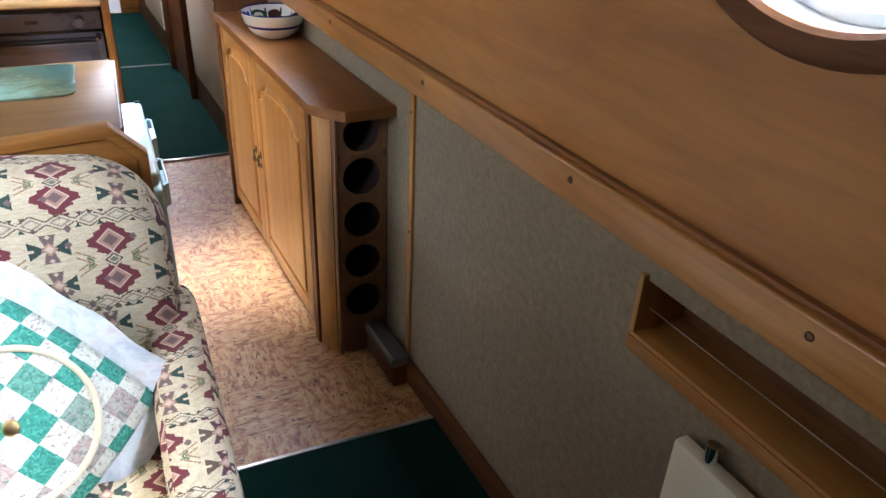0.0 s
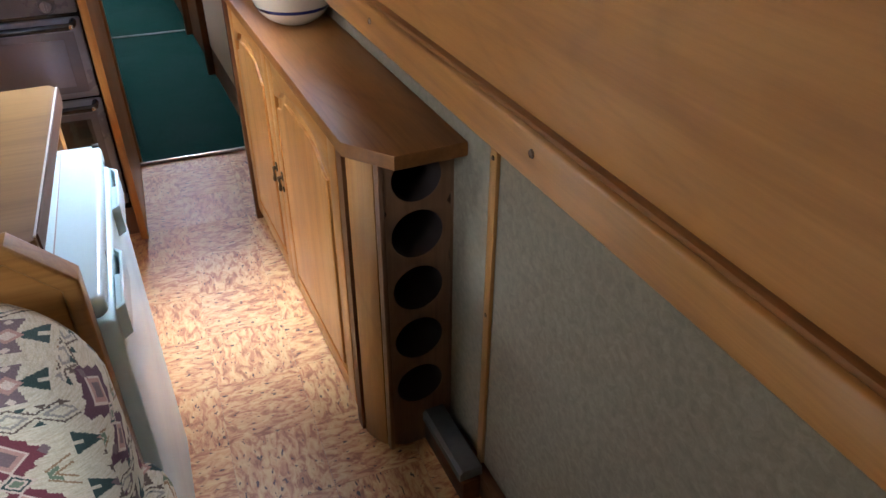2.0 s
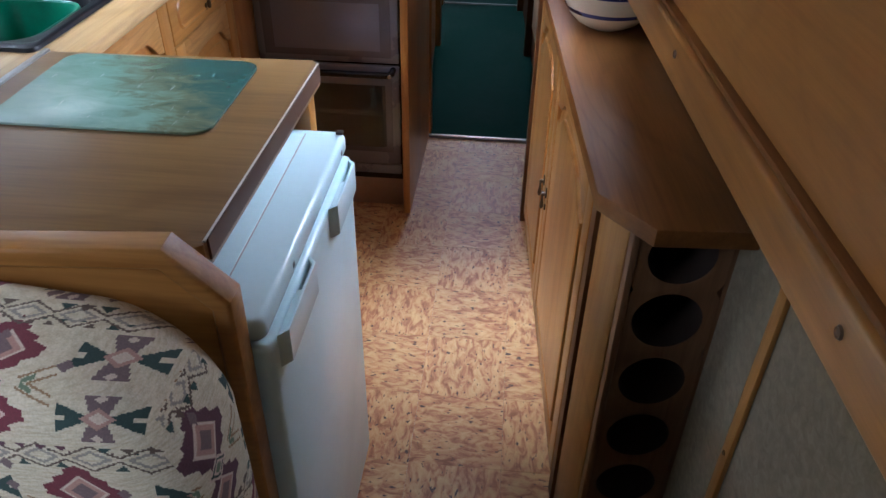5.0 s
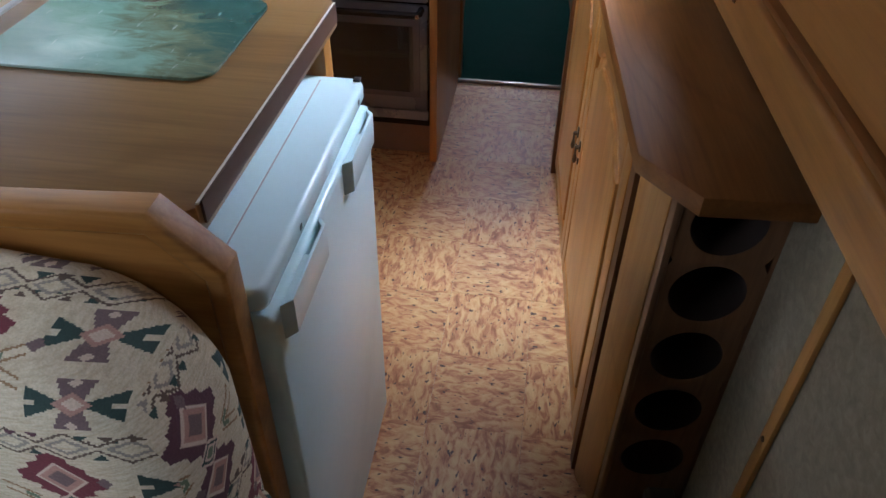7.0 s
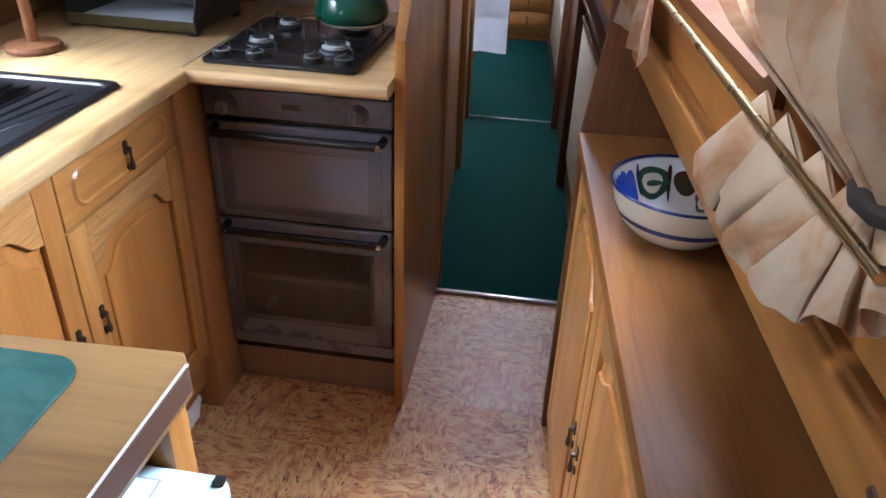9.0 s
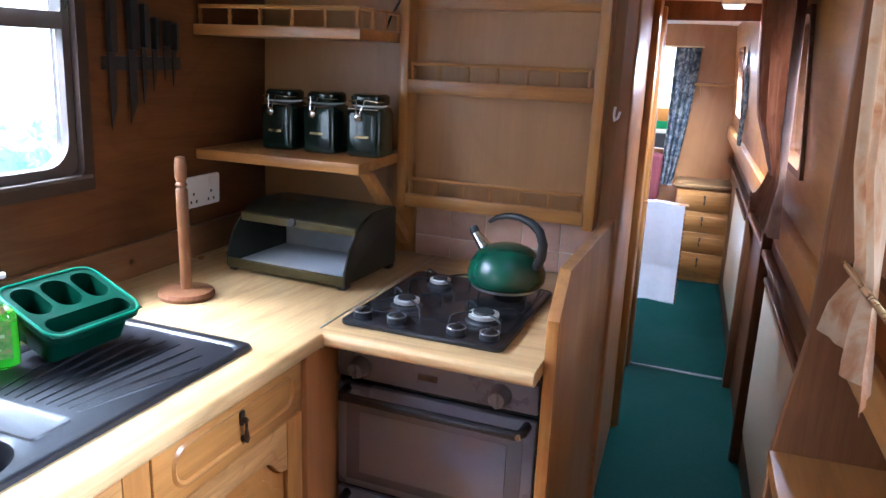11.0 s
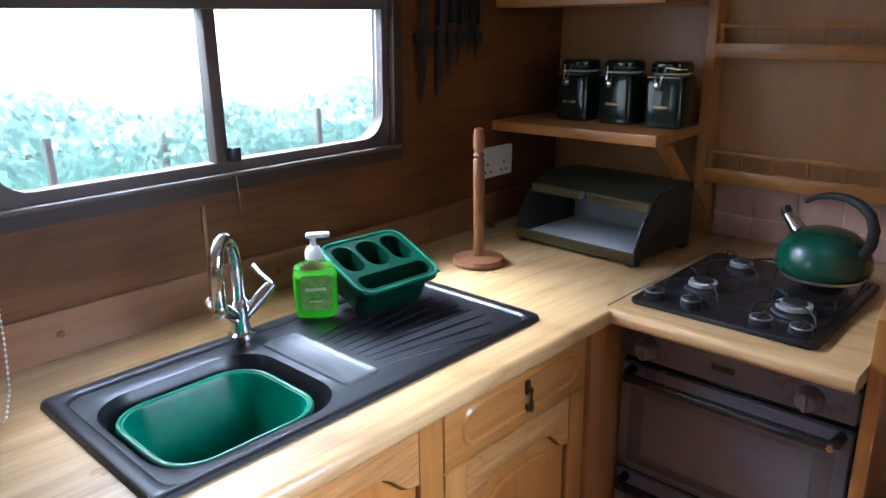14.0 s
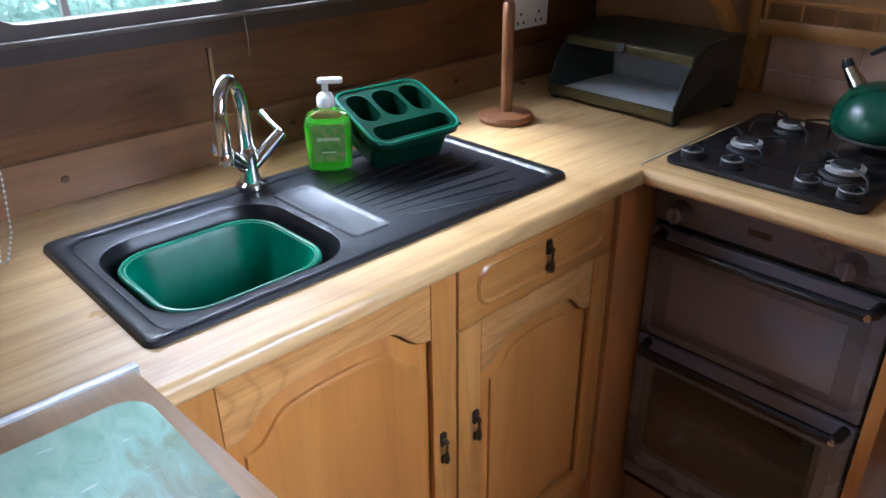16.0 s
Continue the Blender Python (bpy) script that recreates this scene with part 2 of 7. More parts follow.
# sink composite with the tray's grey light mixed into the base colour
SINK_WET_LIT = plain("lit_wet_composite", (0.055, 0.055, 0.060), 0.42, 0, 0.4, 90, 0.03, 0.0)
DULL = plain("dull_zinc", (0.12, 0.115, 0.105), 0.5, 0.4, 0.2, 30)
HOLE_SHADE = plain("hole_shade_brown", (0.030, 0.018, 0.012), 0.7)
SCREW = plain("dark_screw_cup", (0.10, 0.055, 0.030), 0.4, 0.5, 0.2)


# ---- mesh helpers ----
def box(bm, x0, x1, y0, y1, z0, z1, bevel=0.0, seg=2):
    vs = [bm.verts.new((x, y, z)) for x in (x0, x1) for y in (y0, y1) for z in (z0, z1)]
    fs = [bm.faces.new([vs[i] for i in q]) for q in ((0, 1, 3, 2), (4, 6, 7, 5), (0, 4, 5, 1), (2, 3, 7, 6), (0, 2, 6, 4), (1, 5, 7, 3))]
    if bevel:
        es = list({e for f in fs for e in f.edges})
        bmesh.ops.bevel(bm, geom=es, offset=bevel, segments=seg, profile=0.5, affect="EDGES")


def prism(bm, poly, axis, a, b, bevel=0.0, seg=2):
    """A flat outline pushed along an axis. The outline's two numbers run along the two other axes, in xyz order."""
    def at(p, d):
        q = list(p)
        q.insert("xyz".index(axis), d)
        return q
    va, vb = [bm.verts.new(at(p, a)) for p in poly], [bm.verts.new(at(p, b)) for p in poly]
    fs = [bm.faces.new(va), bm.faces.new(vb[::-1])]
    k = len(poly)
    fs += [bm.faces.new((va[i], vb[i], vb[(i + 1) % k], va[(i + 1) % k])) for i in range(k)]
    bmesh.ops.recalc_face_normals(bm, faces=fs)
    if bevel:
        es = list({e for f in fs[:2] for e in f.edges})
        bmesh.ops.bevel(bm, geom=es, offset=bevel, segments=seg, profile=0.5, affect="EDGES")


def lathe(bm, profile, at=(0, 0, 0), turn=None, steps=32):
    """A profile of (radius, height) turned about the z axis."""
    m = Matrix.Translation(at) @ (turn if turn else Matrix())
    rings = []
    for r, z in profile:
        if r < 1e-6:
            rings.append([bm.verts.new(m @ Vector((0, 0, z)))])
        else:
            rings.append([bm.verts.new(m @ Vector((r * math.cos(2 * math.pi * i / steps), r * math.sin(2 * math.pi * i / steps), z))) for i in range(steps)])
    for p, q in zip(rings, rings[1:]):
        for i in range(steps):
            j = (i + 1) % steps
            c = [p[i % len(p)], p[j % len(p)], q[j % len(q)], q[i % len(q)]]
            c = [v for k, v in enumerate(c) if v not in c[:k]]
            if len(c) > 2:
                bm.faces.new(c)


def tube(bm, pts, r, steps=10, cap=True):
    """A round bar along a line of points; r is one radius or one for each point."""
    pts = [Vector(p) for p in pts]
    rs = r if isinstance(r, (list, tuple)) else [r] * len(pts)
    rings, side = [], None
    for i, p in enumerate(pts):
        d = (pts[min(i + 1, len(pts) - 1)] - pts[max(i - 1, 0)]).normalized()
        if side is None:
            side = d.orthogonal().normalized()
        side = (side - d * side.dot(d)).normalized()
        up = d.cross(side)
        rings.append([bm.verts.new(p + rs[i] * (math.cos(2 * math.pi * k / steps) * side + math.sin(2 * math.pi * k / steps) * up)) for k in range(steps)])
    for p, q in zip(rings, rings[1:]):
        for k in range(steps):
            bm.faces.new((p[k], p[(k + 1) % steps], q[(k + 1) % steps], q[k]))
    if cap:
        bm.faces.new(rings[0][::-1])
        bm.faces.new(rings[-1])


def arc(c, r, a0, a1, k, plane="yz"):
    """Points of an arc; angles in degrees from the plane's first axis."""
    out = []
    for i in range(k + 1):
        a = radians(a0 + (a1 - a0) * i / k)
        u, v = r * math.cos(a), r * math.sin(a)
        out.append({"yz": (c[0], c[1] + u, c[2] + v), "xz": (c[0] + u, c[1], c[2] + v), "xy": (c[0] + u, c[1] + v, c[2])}[plane])
    return out


def rounded(x0, x1, y0, y1, r, k=6):
    """The outline of a rectangle with round corners."""
    out = []
    for cx, cy, a in ((x1 - r, y1 - r, 0), (x0 + r, y1 - r, 90), (x0 + r, y0 + r, 180), (x1 - r, y0 + r, 270)):
        out += [(cx + r * math.cos(radians(a + 90 * i / k)), cy + r * math.sin(radians(a + 90 * i / k))) for i in range(k + 1)]
    return out


def part(name, bm, mat, parent=None, label="", smooth=True):
    """Links a bmesh as one mesh object, under its thing where one is given."""
    bmesh.ops.recalc_face_normals(bm, faces=bm.faces[:])
    me = bpy.data.meshes.new(name)
    bm.to_mesh(me)
    bm.free()
    me.materials.append(mat)
    if smooth:
        me.polygons.foreach_set("use_smooth", [True] * len(me.polygons))
        me.set_sharp_from_angle(angle=radians(35))
    ob = new(name, me)
    if parent:
        ob.parent = parent
        ob.matrix_parent_inverse = parent.matrix_world.inverted()
    if label:
        ob["label"] = label
    return ob


def thing(name, label, category, at=(0, 0, 0), group="", kind=""):
    ob = new(name)
    ob.location = at
    ob.empty_display_size = 0.05
    ob.matrix_world = Matrix.Translation(at)
    bpy.context.view_layer.update()
    return tagged(ob, label, category, group, kind)


def boxed(name, mat, parent, *dims, bevel=0.002, label=""):
    bm = bmesh.new()
    box(bm, *dims, bevel=bevel)
    return part(name, bm, mat, parent, label)


def barred(name, mat, parent, pts, r, label="", steps=10):
    bm = bmesh.new()
    tube(bm, pts, r, steps)
    return part(name, bm, mat, parent, label)


def turned(name, mat, parent, profile, at, turn=None, label="", steps=32):
    bm = bmesh.new()
    lathe(bm, profile, at, turn, steps)
    return part(name, bm, mat, parent, label)


def setting(name, bm, mat, label, category):
    return tagged(part(name, bm, mat), label, category, kind="structure")


# ---- the boat's shell ----
Y0, Y1 = -1.4, 7.50          # ends of the cabin
BULK = 3.62                  # face of the galley bulkhead
CT = 0.97                    # worktop height


def xl(z):
    """Inner face of the port side, which leans inwards."""
    return -1.104 + 0.030 * max(0.0, z - 0.95)


def xr(z):
    """Inner face of the starboard side above the gunwale."""
    return 0.607 - 0.078 * (z - 1.1)


def slab(bm, fx, y0, y1, z0, z1, out):
    """A piece of leaning side wall between two heights; out: its thickness, outwards."""
    prism(bm, [(fx(z0), z0), (fx(z1), z1), (fx(z1) + out, z1), (fx(z0) + out, z0)], "y", y0, y1)


def ring_slab(bm, fx, cy, cz, r, half_y, z0, z1, out, k=40):
    """A piece of side wall with a round hole."""
    corners = [math.atan2(dz, dy) % (2 * math.pi) for dy in (-half_y, half_y) for dz in (z0 - cz, z1 - cz)]
    angles = sorted([2 * math.pi * i / k for i in range(k)] + corners)
    k = len(angles)
    def edge(a):
        c, s = math.cos(a), math.sin(a)
        t = min(half_y / abs(c) if abs(c) > 1e-6 else 1e9, ((z1 - cz) / s if s > 1e-6 else (z0 - cz) / s if s < -1e-6 else 1e9))
        return cy + t * c, cz + t * s
    loops = []
    for o in (0, out):
        loops.append([bm.verts.new((fx(cz + r * math.sin(a)) + o, cy + r * math.cos(a), cz + r * math.sin(a))) for a in angles])
        loops.append([bm.verts.new((fx(edge(a)[1]) + o, edge(a)[0], edge(a)[1])) for a in angles])
    for i in range(k):
        j = (i + 1) % k
        bm.faces.new((loops[0][i], loops[0][j], loops[1][j], loops[1][i]))
        bm.faces.new((loops[2][i], loops[3][i], loops[3][j], loops[2][j]))
        bm.faces.new((loops[0][i], loops[2][i], loops[2][j], loops[0][j]))


bm = bmesh.new()
box(bm, -1.2, 1.0, Y0 - 0.1, Y1 + 0.1, -0.06, -0.004)
setting("floor", bm, plain("bare_floor_board", (0.30, 0.2, 0.1), 0.6), "plain plywood cabin floor under the vinyl and carpet", "floor")

# port side: lower lining, wall round two windows
W0, W1, WZ0, WZ1 = 1.985, 2.934, 1.224, 1.785
for nm, a, b, z0, z1 in (("wall_port_lower", Y0, Y1, 0, WZ0), ("wall_port_saloon", Y0, 0.25, WZ0, WZ1), ("wall_port", 1.0, W0, WZ0, WZ1), ("wall_port_galley", W1, Y1, WZ0, WZ1), ("wall_port_head", Y0, Y1, WZ1, 1.92)):
    bm = bmesh.new()
    slab(bm, xl, a, b, z0, z1, -0.06)
    setting(nm, bm, RED_Y, "red-brown varnished plywood cabin side round the windows", "wall")

# starboard side, which runs at a slight angle to the port units; built square and then turned
STAR = Matrix.Translation((0.6, 1.5, 0)) @ Matrix.Rotation(math.atan(0.062), 4, "Z") @ Matrix.Translation((-0.6, -1.5, 0))


def star(ob):
    """Turns a thing or a piece of the setting with the starboard side."""
    ob.matrix_basis = STAR @ ob.matrix_basis
    return ob


RW0, RW1, RZ0, RZ1 = 2.16, 3.02, 1.235, 1.70     # curtained window
CW0, CW1 = 3.78, 4.40                            # corridor window
PY, PZ, PR = 0.300, 1.655, 0.240                 # porthole
pieces = [("wall_starboard_bow", [(Y0, PY - 0.3, 1.1, 1.92)]), ("wall_starboard", [(PY + 0.3, RW0, 1.1, 1.92)]), ("wall_starboard_mid", [(RW1, CW0, 1.1, 1.92)]), ("wall_starboard_aft", [(CW1, 6.45, 1.1, 1.92)]), ("wall_starboard_stern", [(6.95, Y1 + 0.1, 1.1, 1.92)])]
for nm, w0, w1, z0, z1 in (("window", RW0, RW1, RZ0, RZ1), ("corridor_window", CW0, CW1, 1.26, 1.70), ("cabin_window", 6.45, 6.95, 1.22, 1.66)):
    pieces += [("wall_starboard_under_" + nm, [(w0, w1, 1.1, z0)]), ("wall_starboard_over_" + nm, [(w0, w1, z1, 1.92)])]
for nm, slabs in pieces:
    bm = bmesh.new()
    for d in slabs:
        slab(bm, xr, *d, 0.06)
    star(setting(nm, bm, PLY_Y, "honey-brown varnished plywood panel of the cabin side", "wall"))
bm = bmesh.new()
slab(bm, xr, PY - 0.3, PY + 0.3, 1.1, 1.36, 0.06)
star(setting("wall_starboard_under_porthole", bm, PLY_Y, "honey-brown varnished plywood below the porthole", "wall"))
bm = bmesh.new()
ring_slab(bm, xr, PY, PZ, PR, 0.3, 1.36, 1.92, 0.06)
star(setting("wall_starboard_porthole", bm, PLY_Y, "honey-brown varnished plywood pierced by a porthole", "wall"))

# lower lining with a book pocket let into it
KY0, KY1, KZ0, KZ1 = -0.35, 0.605, 0.795, 0.915
for nm, d in (("wall_starboard_lower", (0.727, 0.86, Y0, 3.02, 0.0, KZ0)), ("wall_starboard_lower_top", (0.727, 0.86, Y0, 3.02, KZ1, 1.07)), ("wall_starboard_lower_aft", (0.727, 0.86, KY1, 3.02, KZ0, KZ1)), ("wall_starboard_lower_bow", (0.727, 0.86, Y0, KY0, KZ0, KZ1)), ("wall_pocket_back", (0.84, 0.86, KY0, KY1, KZ0, KZ1))):
    bm = bmesh.new()
    box(bm, *d)
    star(setting(nm, bm, LINING, "grey-beige speckled lining below the gunwale rail", "wall"))
bm = bmesh.new()
box(bm, 0.606, 0.86, Y0, 3.02, 1.068, 1.10)
star(setting("gunwale_ledge", bm, PLY_Y, "underside of the gunwale, plywood", "ledge"))
bm = bmesh.new()
box(bm, 0.583, 0.609, Y0, 3.0, 1.058, 1.124, bevel=0.005, seg=3)
star(setting("trim_rail", bm, OAK_Y, "varnished oak gunwale rail screwed along the wall", "rail"))
bm = bmesh.new()
box(bm, 0.592, 0.608, Y0, 3.0, 1.124, 1.133, bevel=0.002)
star(setting("trim_bead", bm, BROWN_Y, "dark beading along the top of the gunwale rail", "trim"))

# roof: a cambered ceiling over saloon and galley, a lower one over the corridor and aft cabin
HX0, HX1, HY0, HY1 = -0.14, 0.32, 1.82, 2.95     # roof hatch


def camber(x, edge, rise):
    return edge + rise * (1 - ((x + 0.16) / 0.96) ** 2)


def roof(nm, x0, x1, a, b, edge, rise):
    bm = bmesh.new()
    xs = [x0 + (x1 - x0) * i / 8 for i in range(9)]
    prof = [(x, camber(x, edge, rise)) for x in xs]
    prism(bm, prof + [(x, z + 0.05) for x, z in prof[::-1]], "y", a, b)
    setting(nm, bm, CEILING, "cream cambered cabin ceiling", "ceiling")


roof("ceiling", -1.12, 0.80, Y0, HY0, 1.865, 0.10)
roof("ceiling_galley", -1.12, HX0, HY0, HY1, 1.865, 0.10)
roof("ceiling_beside_hatch", HX1, 0.80, HY0, HY1, 1.865, 0.10)
roof("ceiling_aft_of_hatch", -1.12, 0.80, HY1, BULK + 0.03, 1.865, 0.10)
roof("ceiling_corridor", -1.12, 0.80, BULK + 0.03, Y1, 1.775, 0.055)
for nm, d in (("trim_hatch_port", (HX0 - 0.02, HX0, HY0, HY1)), ("trim_hatch_starboard", (HX1, HX1 + 0.02, HY0, HY1)), ("trim_hatch_bow", (HX0 - 0.02, HX1 + 0.02, HY0 - 0.02, HY0)), ("trim_hatch_aft", (HX0 - 0.02, HX1 + 0.02, HY1, HY1 + 0.02))):
    bm = bmesh.new()
    box(bm, *d, 1.90, 2.06, bevel=0.003)
    setting(nm, bm, OAK_Y, "varnished oak lining of the roof hatch", "hatch lining")

bm = bmesh.new()
box(bm, -1.2, 1.0, Y0 - 0.05, Y0, 0, 1.95)
setting("wall_bow", bm, PLY_Z, "plain varnished plywood end wall of the cabin", "wall")
bm = bmesh.new()
box(bm, -1.2, -0.62, Y1, Y1 + 0.05, 0, 1.95)
box(bm, -0.16, 1.0, Y1, Y1 + 0.05, 0, 1.95)
box(bm, -0.62, -0.16, Y1, Y1 + 0.05, 0, 0.92)
box(bm, -0.62, -0.16, Y1, Y1 + 0.05, 1.66, 1.95)
setting("wall_stern", bm, PLY_Z, "varnished plywood end wall of the cabin with an opening", "wall")

# galley bulkhead and the corridor's partition
bm = bmesh.new()
box(bm, -1.16, -0.012, BULK, BULK + 0.03, 0, 1.98)
setting("wall_galley_bulkhead", bm, BIRCH_Z, "varnished plywood bulkhead behind the cooker", "wall")
bm = bmesh.new()
prism(bm, [(-0.045, BULK + 0.03), (-0.015, BULK + 0.03), (-0.115, 5.40), (-0.145, 5.40)], "z", 0, 1.85)
setting("wall_corridor", bm, PLY_Z, "varnished plywood corridor partition", "wall")
for nm, d, mat in (("trim_jamb", (-0.045, 0.018, BULK + 0.001, BULK + 0.05, 0, 1.90), PLY_Z), ("trim_jamb_aft", (-0.085, -0.045, 4.66, 4.72, 0, 1.9), OAK_Z), ("trim_jamb_cabin", (-0.15, -0.095, 5.36, 5.44, 0, 1.80), OAK_Z)):
    bm = bmesh.new()
    box(bm, *d, bevel=0.006)
    setting(nm, bm, mat, "upright varnished oak door jamb", "jamb")
bm = bmesh.new()
box(bm, -1.16, -0.145, 5.40, 5.43, 0, 1.92)
box(bm, 0.43, 0.60, 5.40, 5.43, 0, 1.92)
box(bm, -0.145, 0.43, 5.40, 5.43, 1.742, 1.94)
setting("wall_cabin_bulkhead", bm, DARK_Z, "dark varnished bulkhead with a doorway to the aft cabin", "wall")

# corridor: casing along the starboard side, with its ledge
bm = bmesh.new()
box(bm, 0.64, 0.86, 3.03, Y1 + 0.1, 0, 0.985)
star(setting("wall_corridor_casing", bm, RED_Y, "red-brown panelled casing along the corridor", "wall"))
bm = bmesh.new()
box(bm, 0.600, 0.86, 3.04, Y1 + 0.1, 1.05, 1.10)
star(setting("gunwale_ledge_corridor", bm, PLY_Y, "underside of the gunwale along the corridor", "ledge"))
bm = bmesh.new()
box(bm, 0.608, 0.655, 3.04, Y1, 0.868, 0.892, bevel=0.004)
star(setting("trim_ledge", bm, DARK_Y, "dark-stained ledge along the corridor casing", "ledge"))
bm = bmesh.new()
box(bm, 0.578, 0.612, 3.04, Y1, 1.04, 1.125, bevel=0.004)
star(setting("trim_rail_corridor", bm, PLY_Y, "varnished gunwale rail along the corridor", "rail"))
bm = bmesh.new()
prism(bm, [(0.503, 0.0), (0.503, 0.885), (0.530, 1.10), (0.530, 1.92), (0.62, 1.92), (0.86, 1.1), (0.86, 0.0)], "y", 3.0, 3.03, 0.003)
star(setting("wall_half_bulkhead", bm, DARK_Z, "dark-stained half bulkhead at the end of the sideboard", "bulkhead"))

# floor coverings
bm = bmesh.new()
prism(bm, [(-0.015, 3.615), (0.52, 3.615), (0.42, 5.40), (-0.12, 5.40)], "z", -0.004, 0.010)
box(bm, -1.1, 0.52, 5.40, 7.5, -0.004, 0.0095)
setting("carpet_corridor", bm, CARPET, "dark green carpet along the corridor floor", "carpet")
bm = bmesh.new()
box(bm, -1.09, 0.86, Y0, 1.315, -0.004, 0.012, bevel=0.004)
setting("carpet_saloon", bm, CARPET, "dark green carpet on the saloon floor", "carpet")
for nm, d in (("trim_threshold", (-0.03, 0.50, 3.602, 3.617, 0.0, 0.013)), ("trim_threshold_saloon", (-1.0, 0.72, 1.313, 1.327, 0.0, 0.014)), ("trim_threshold_cabin", (-0.11, 0.43, 5.395, 5.415, 0.006, 0.016))):
    bm = bmesh.new()
    box(bm, *d, bevel=0.003)
    setting(nm, bm, DULL if nm.endswith("cabin") else STEEL, "metal strip over the edge of the carpet", "threshold")
bm = bmesh.new()
box(bm, 0.700, 0.7275, Y0, 1.66, 0.0, 0.075, bevel=0.005)
star(setting("baseboard", bm, DARK_Y, "dark-stained baseboard along the lining", "baseboard"))


# ---- galley: base units and worktops ----
def door_panel(parent, mat_z, mat_x, x, y0, y1, z0, z1, s, arch=True, name="door"):
    """A framed door in a plane of constant x, facing s (+1 or -1), with a raised field under an arched top rail."""
    t = 0.018
    d = part_door = new(name)
    d.parent = parent
    d.matrix_parent_inverse = parent.matrix_world.inverted()
    sw = 0.055
    out = lambda a: x + s * a
    def plate(nm, poly, a, b, mat, bev=0.003):
        bm = bmesh.new()
        prism(bm, poly, "x", out(a), out(b), bev)
        return part(nm, bm, mat, d)
    plate("backing", [(y0, z0), (y1, z0), (y1, z1), (y0, z1)], -t - 0.004, -0.014, mat_z, 0)
    plate("stile", [(y0, z0), (y0 + sw, z0), (y0 + sw, z1), (y0, z1)], -0.014, 0, mat_z)
    plate("stile", [(y1 - sw, z0), (y1, z0), (y1, z1), (y1 - sw, z1)], -0.014, 0, mat_z)
    plate("bottom_rail", [(y0 + sw, z0), (y1 - sw, z0), (y1 - sw, z0 + sw), (y0 + sw, z0 + sw)], -0.014, -0.0005, mat_x, 0.004)
    a0, a1, w = y0 + sw, y1 - sw, y1 - y0 - 2 * sw
    h = 0.055 if arch else 0.0
    def crown(inset, drop):
        """Shouldered arch: rises in an S at either side to a shallow crown."""
        pts = []
        for i in range(25):
            u = i / 24
            e = min(u, 1 - u)
            k = 0.0 if e < 0.06 else min(1.0, (e - 0.06) / 0.16)
            rise = h * (0.62 * (k * k * (3 - 2 * k)) + 0.38 * math.sin(math.pi * u))
            pts.append((a0 + inset + u * (w - 2 * inset), z1 - sw - h - drop + rise))
        return pts
    top = crown(0, 0)
    plate("top_rail", [(a0, z1), *top, (a1, z1)], -0.014, -0.0005, RAIL_Y if s > 0 else mat_x, 0.004)
    bm = bmesh.new()
    loops = []
    for inset, depth in ((0.003, -0.0138), (0.004, -0.0110), (0.025, -0.0048), (0.0262, 0.0002), (0.0300, 0.0022), (0.0345, 0.0026)):
        lo = [(a0 + inset, z0 + sw + inset)] + crown(inset, inset) + [(a1 - inset, z0 + sw + inset)]
        loops.append([bm.verts.new((out(depth), *p)) for p in lo])
    for va, vb in zip(loops, loops[1:]):
        for i in range(len(va)):
            j = (i + 1) % len(va)
            bm.faces.new((va[i], va[j], vb[j], vb[i]))
    bm.faces.new(loops[-1])
    part("raised_field", bm, FIELD_Z if s > 0 else mat_z, d)
    return d


def drop_handle(parent, at, s=1, axis="x"):
    """A small antique drop handle: rose, stem and pear-shaped drop."""
    h = new("handle")
    h.parent = parent
    h.matrix_parent_inverse = parent.matrix_world.inverted()
    h["label"] = "antique bronze drop handle"
    x, y, z = at
    for lo, hi, w in ((-0.004, 0.026, 0.0075), (-0.042, -0.024, 0.006)):
        bm = bmesh.new()
        if axis == "x":
            prism(bm, rounded(y - w, y + w, z + lo, z + hi, 0.005, 3), "x", x - 0.002, x + 0.002, 0.001)
        else:
            prism(bm, rounded(x - w, x + w, z + lo, z + hi, 0.005, 3), "y", y - 0.002, y + 0.002, 0.001)
        part("backplate", bm, BRONZE, h)
    bm = bmesh.new()
    lathe(bm, [(0, 0), (0.0055, 0.002), (0.006, 0.007), (0.0035, 0.012), (0, 0.013)], (x, y, z + 0.008), Matrix.Rotation(radians(90 * s), 4, "Y" if axis == "x" else "X"), 12)
    part("pivot", bm, BRONZE, h)
    bm = bmesh.new()
    lathe(bm, [(0, 0.004), (0.003, 0.002), (0.0028, -0.012), (0.005, -0.024), (0.0062, -0.032), (0.004, -0.040), (0, -0.042)], (x + s * 0.009, y, z + 0.004) if axis == "x" else (x, y - s * 0.009, z + 0.004), None, 12)
    part("drop", bm, BRONZE, h)
    return h


DX = -0.500   # plane of the galley doors
unit = thing("sink_unit", "honey oak kitchen base unit under the sink", "cabinet", (-0.8, 2.2, 0))
boxed("carcass", PLY_Z, unit, -1.09, DX - 0.02, 1.98, 2.452, 0.10, 0.80)
boxed("rail", OAK_Y, unit, DX - 0.02, DX - 0.004, 1.98, 2.452, 0.915, 0.936)
d = door_panel(unit, OAK_Z, OAK_Y, DX, 1.985, 2.455, 0.20, 0.926, 1)
drop_handle(d, (DX + 0.002, 2.420, 0.595))
unit = thing("drawer_unit", "honey oak kitchen base unit with a drawer above a door", "cabinet", (-0.8, 2.66, 0))
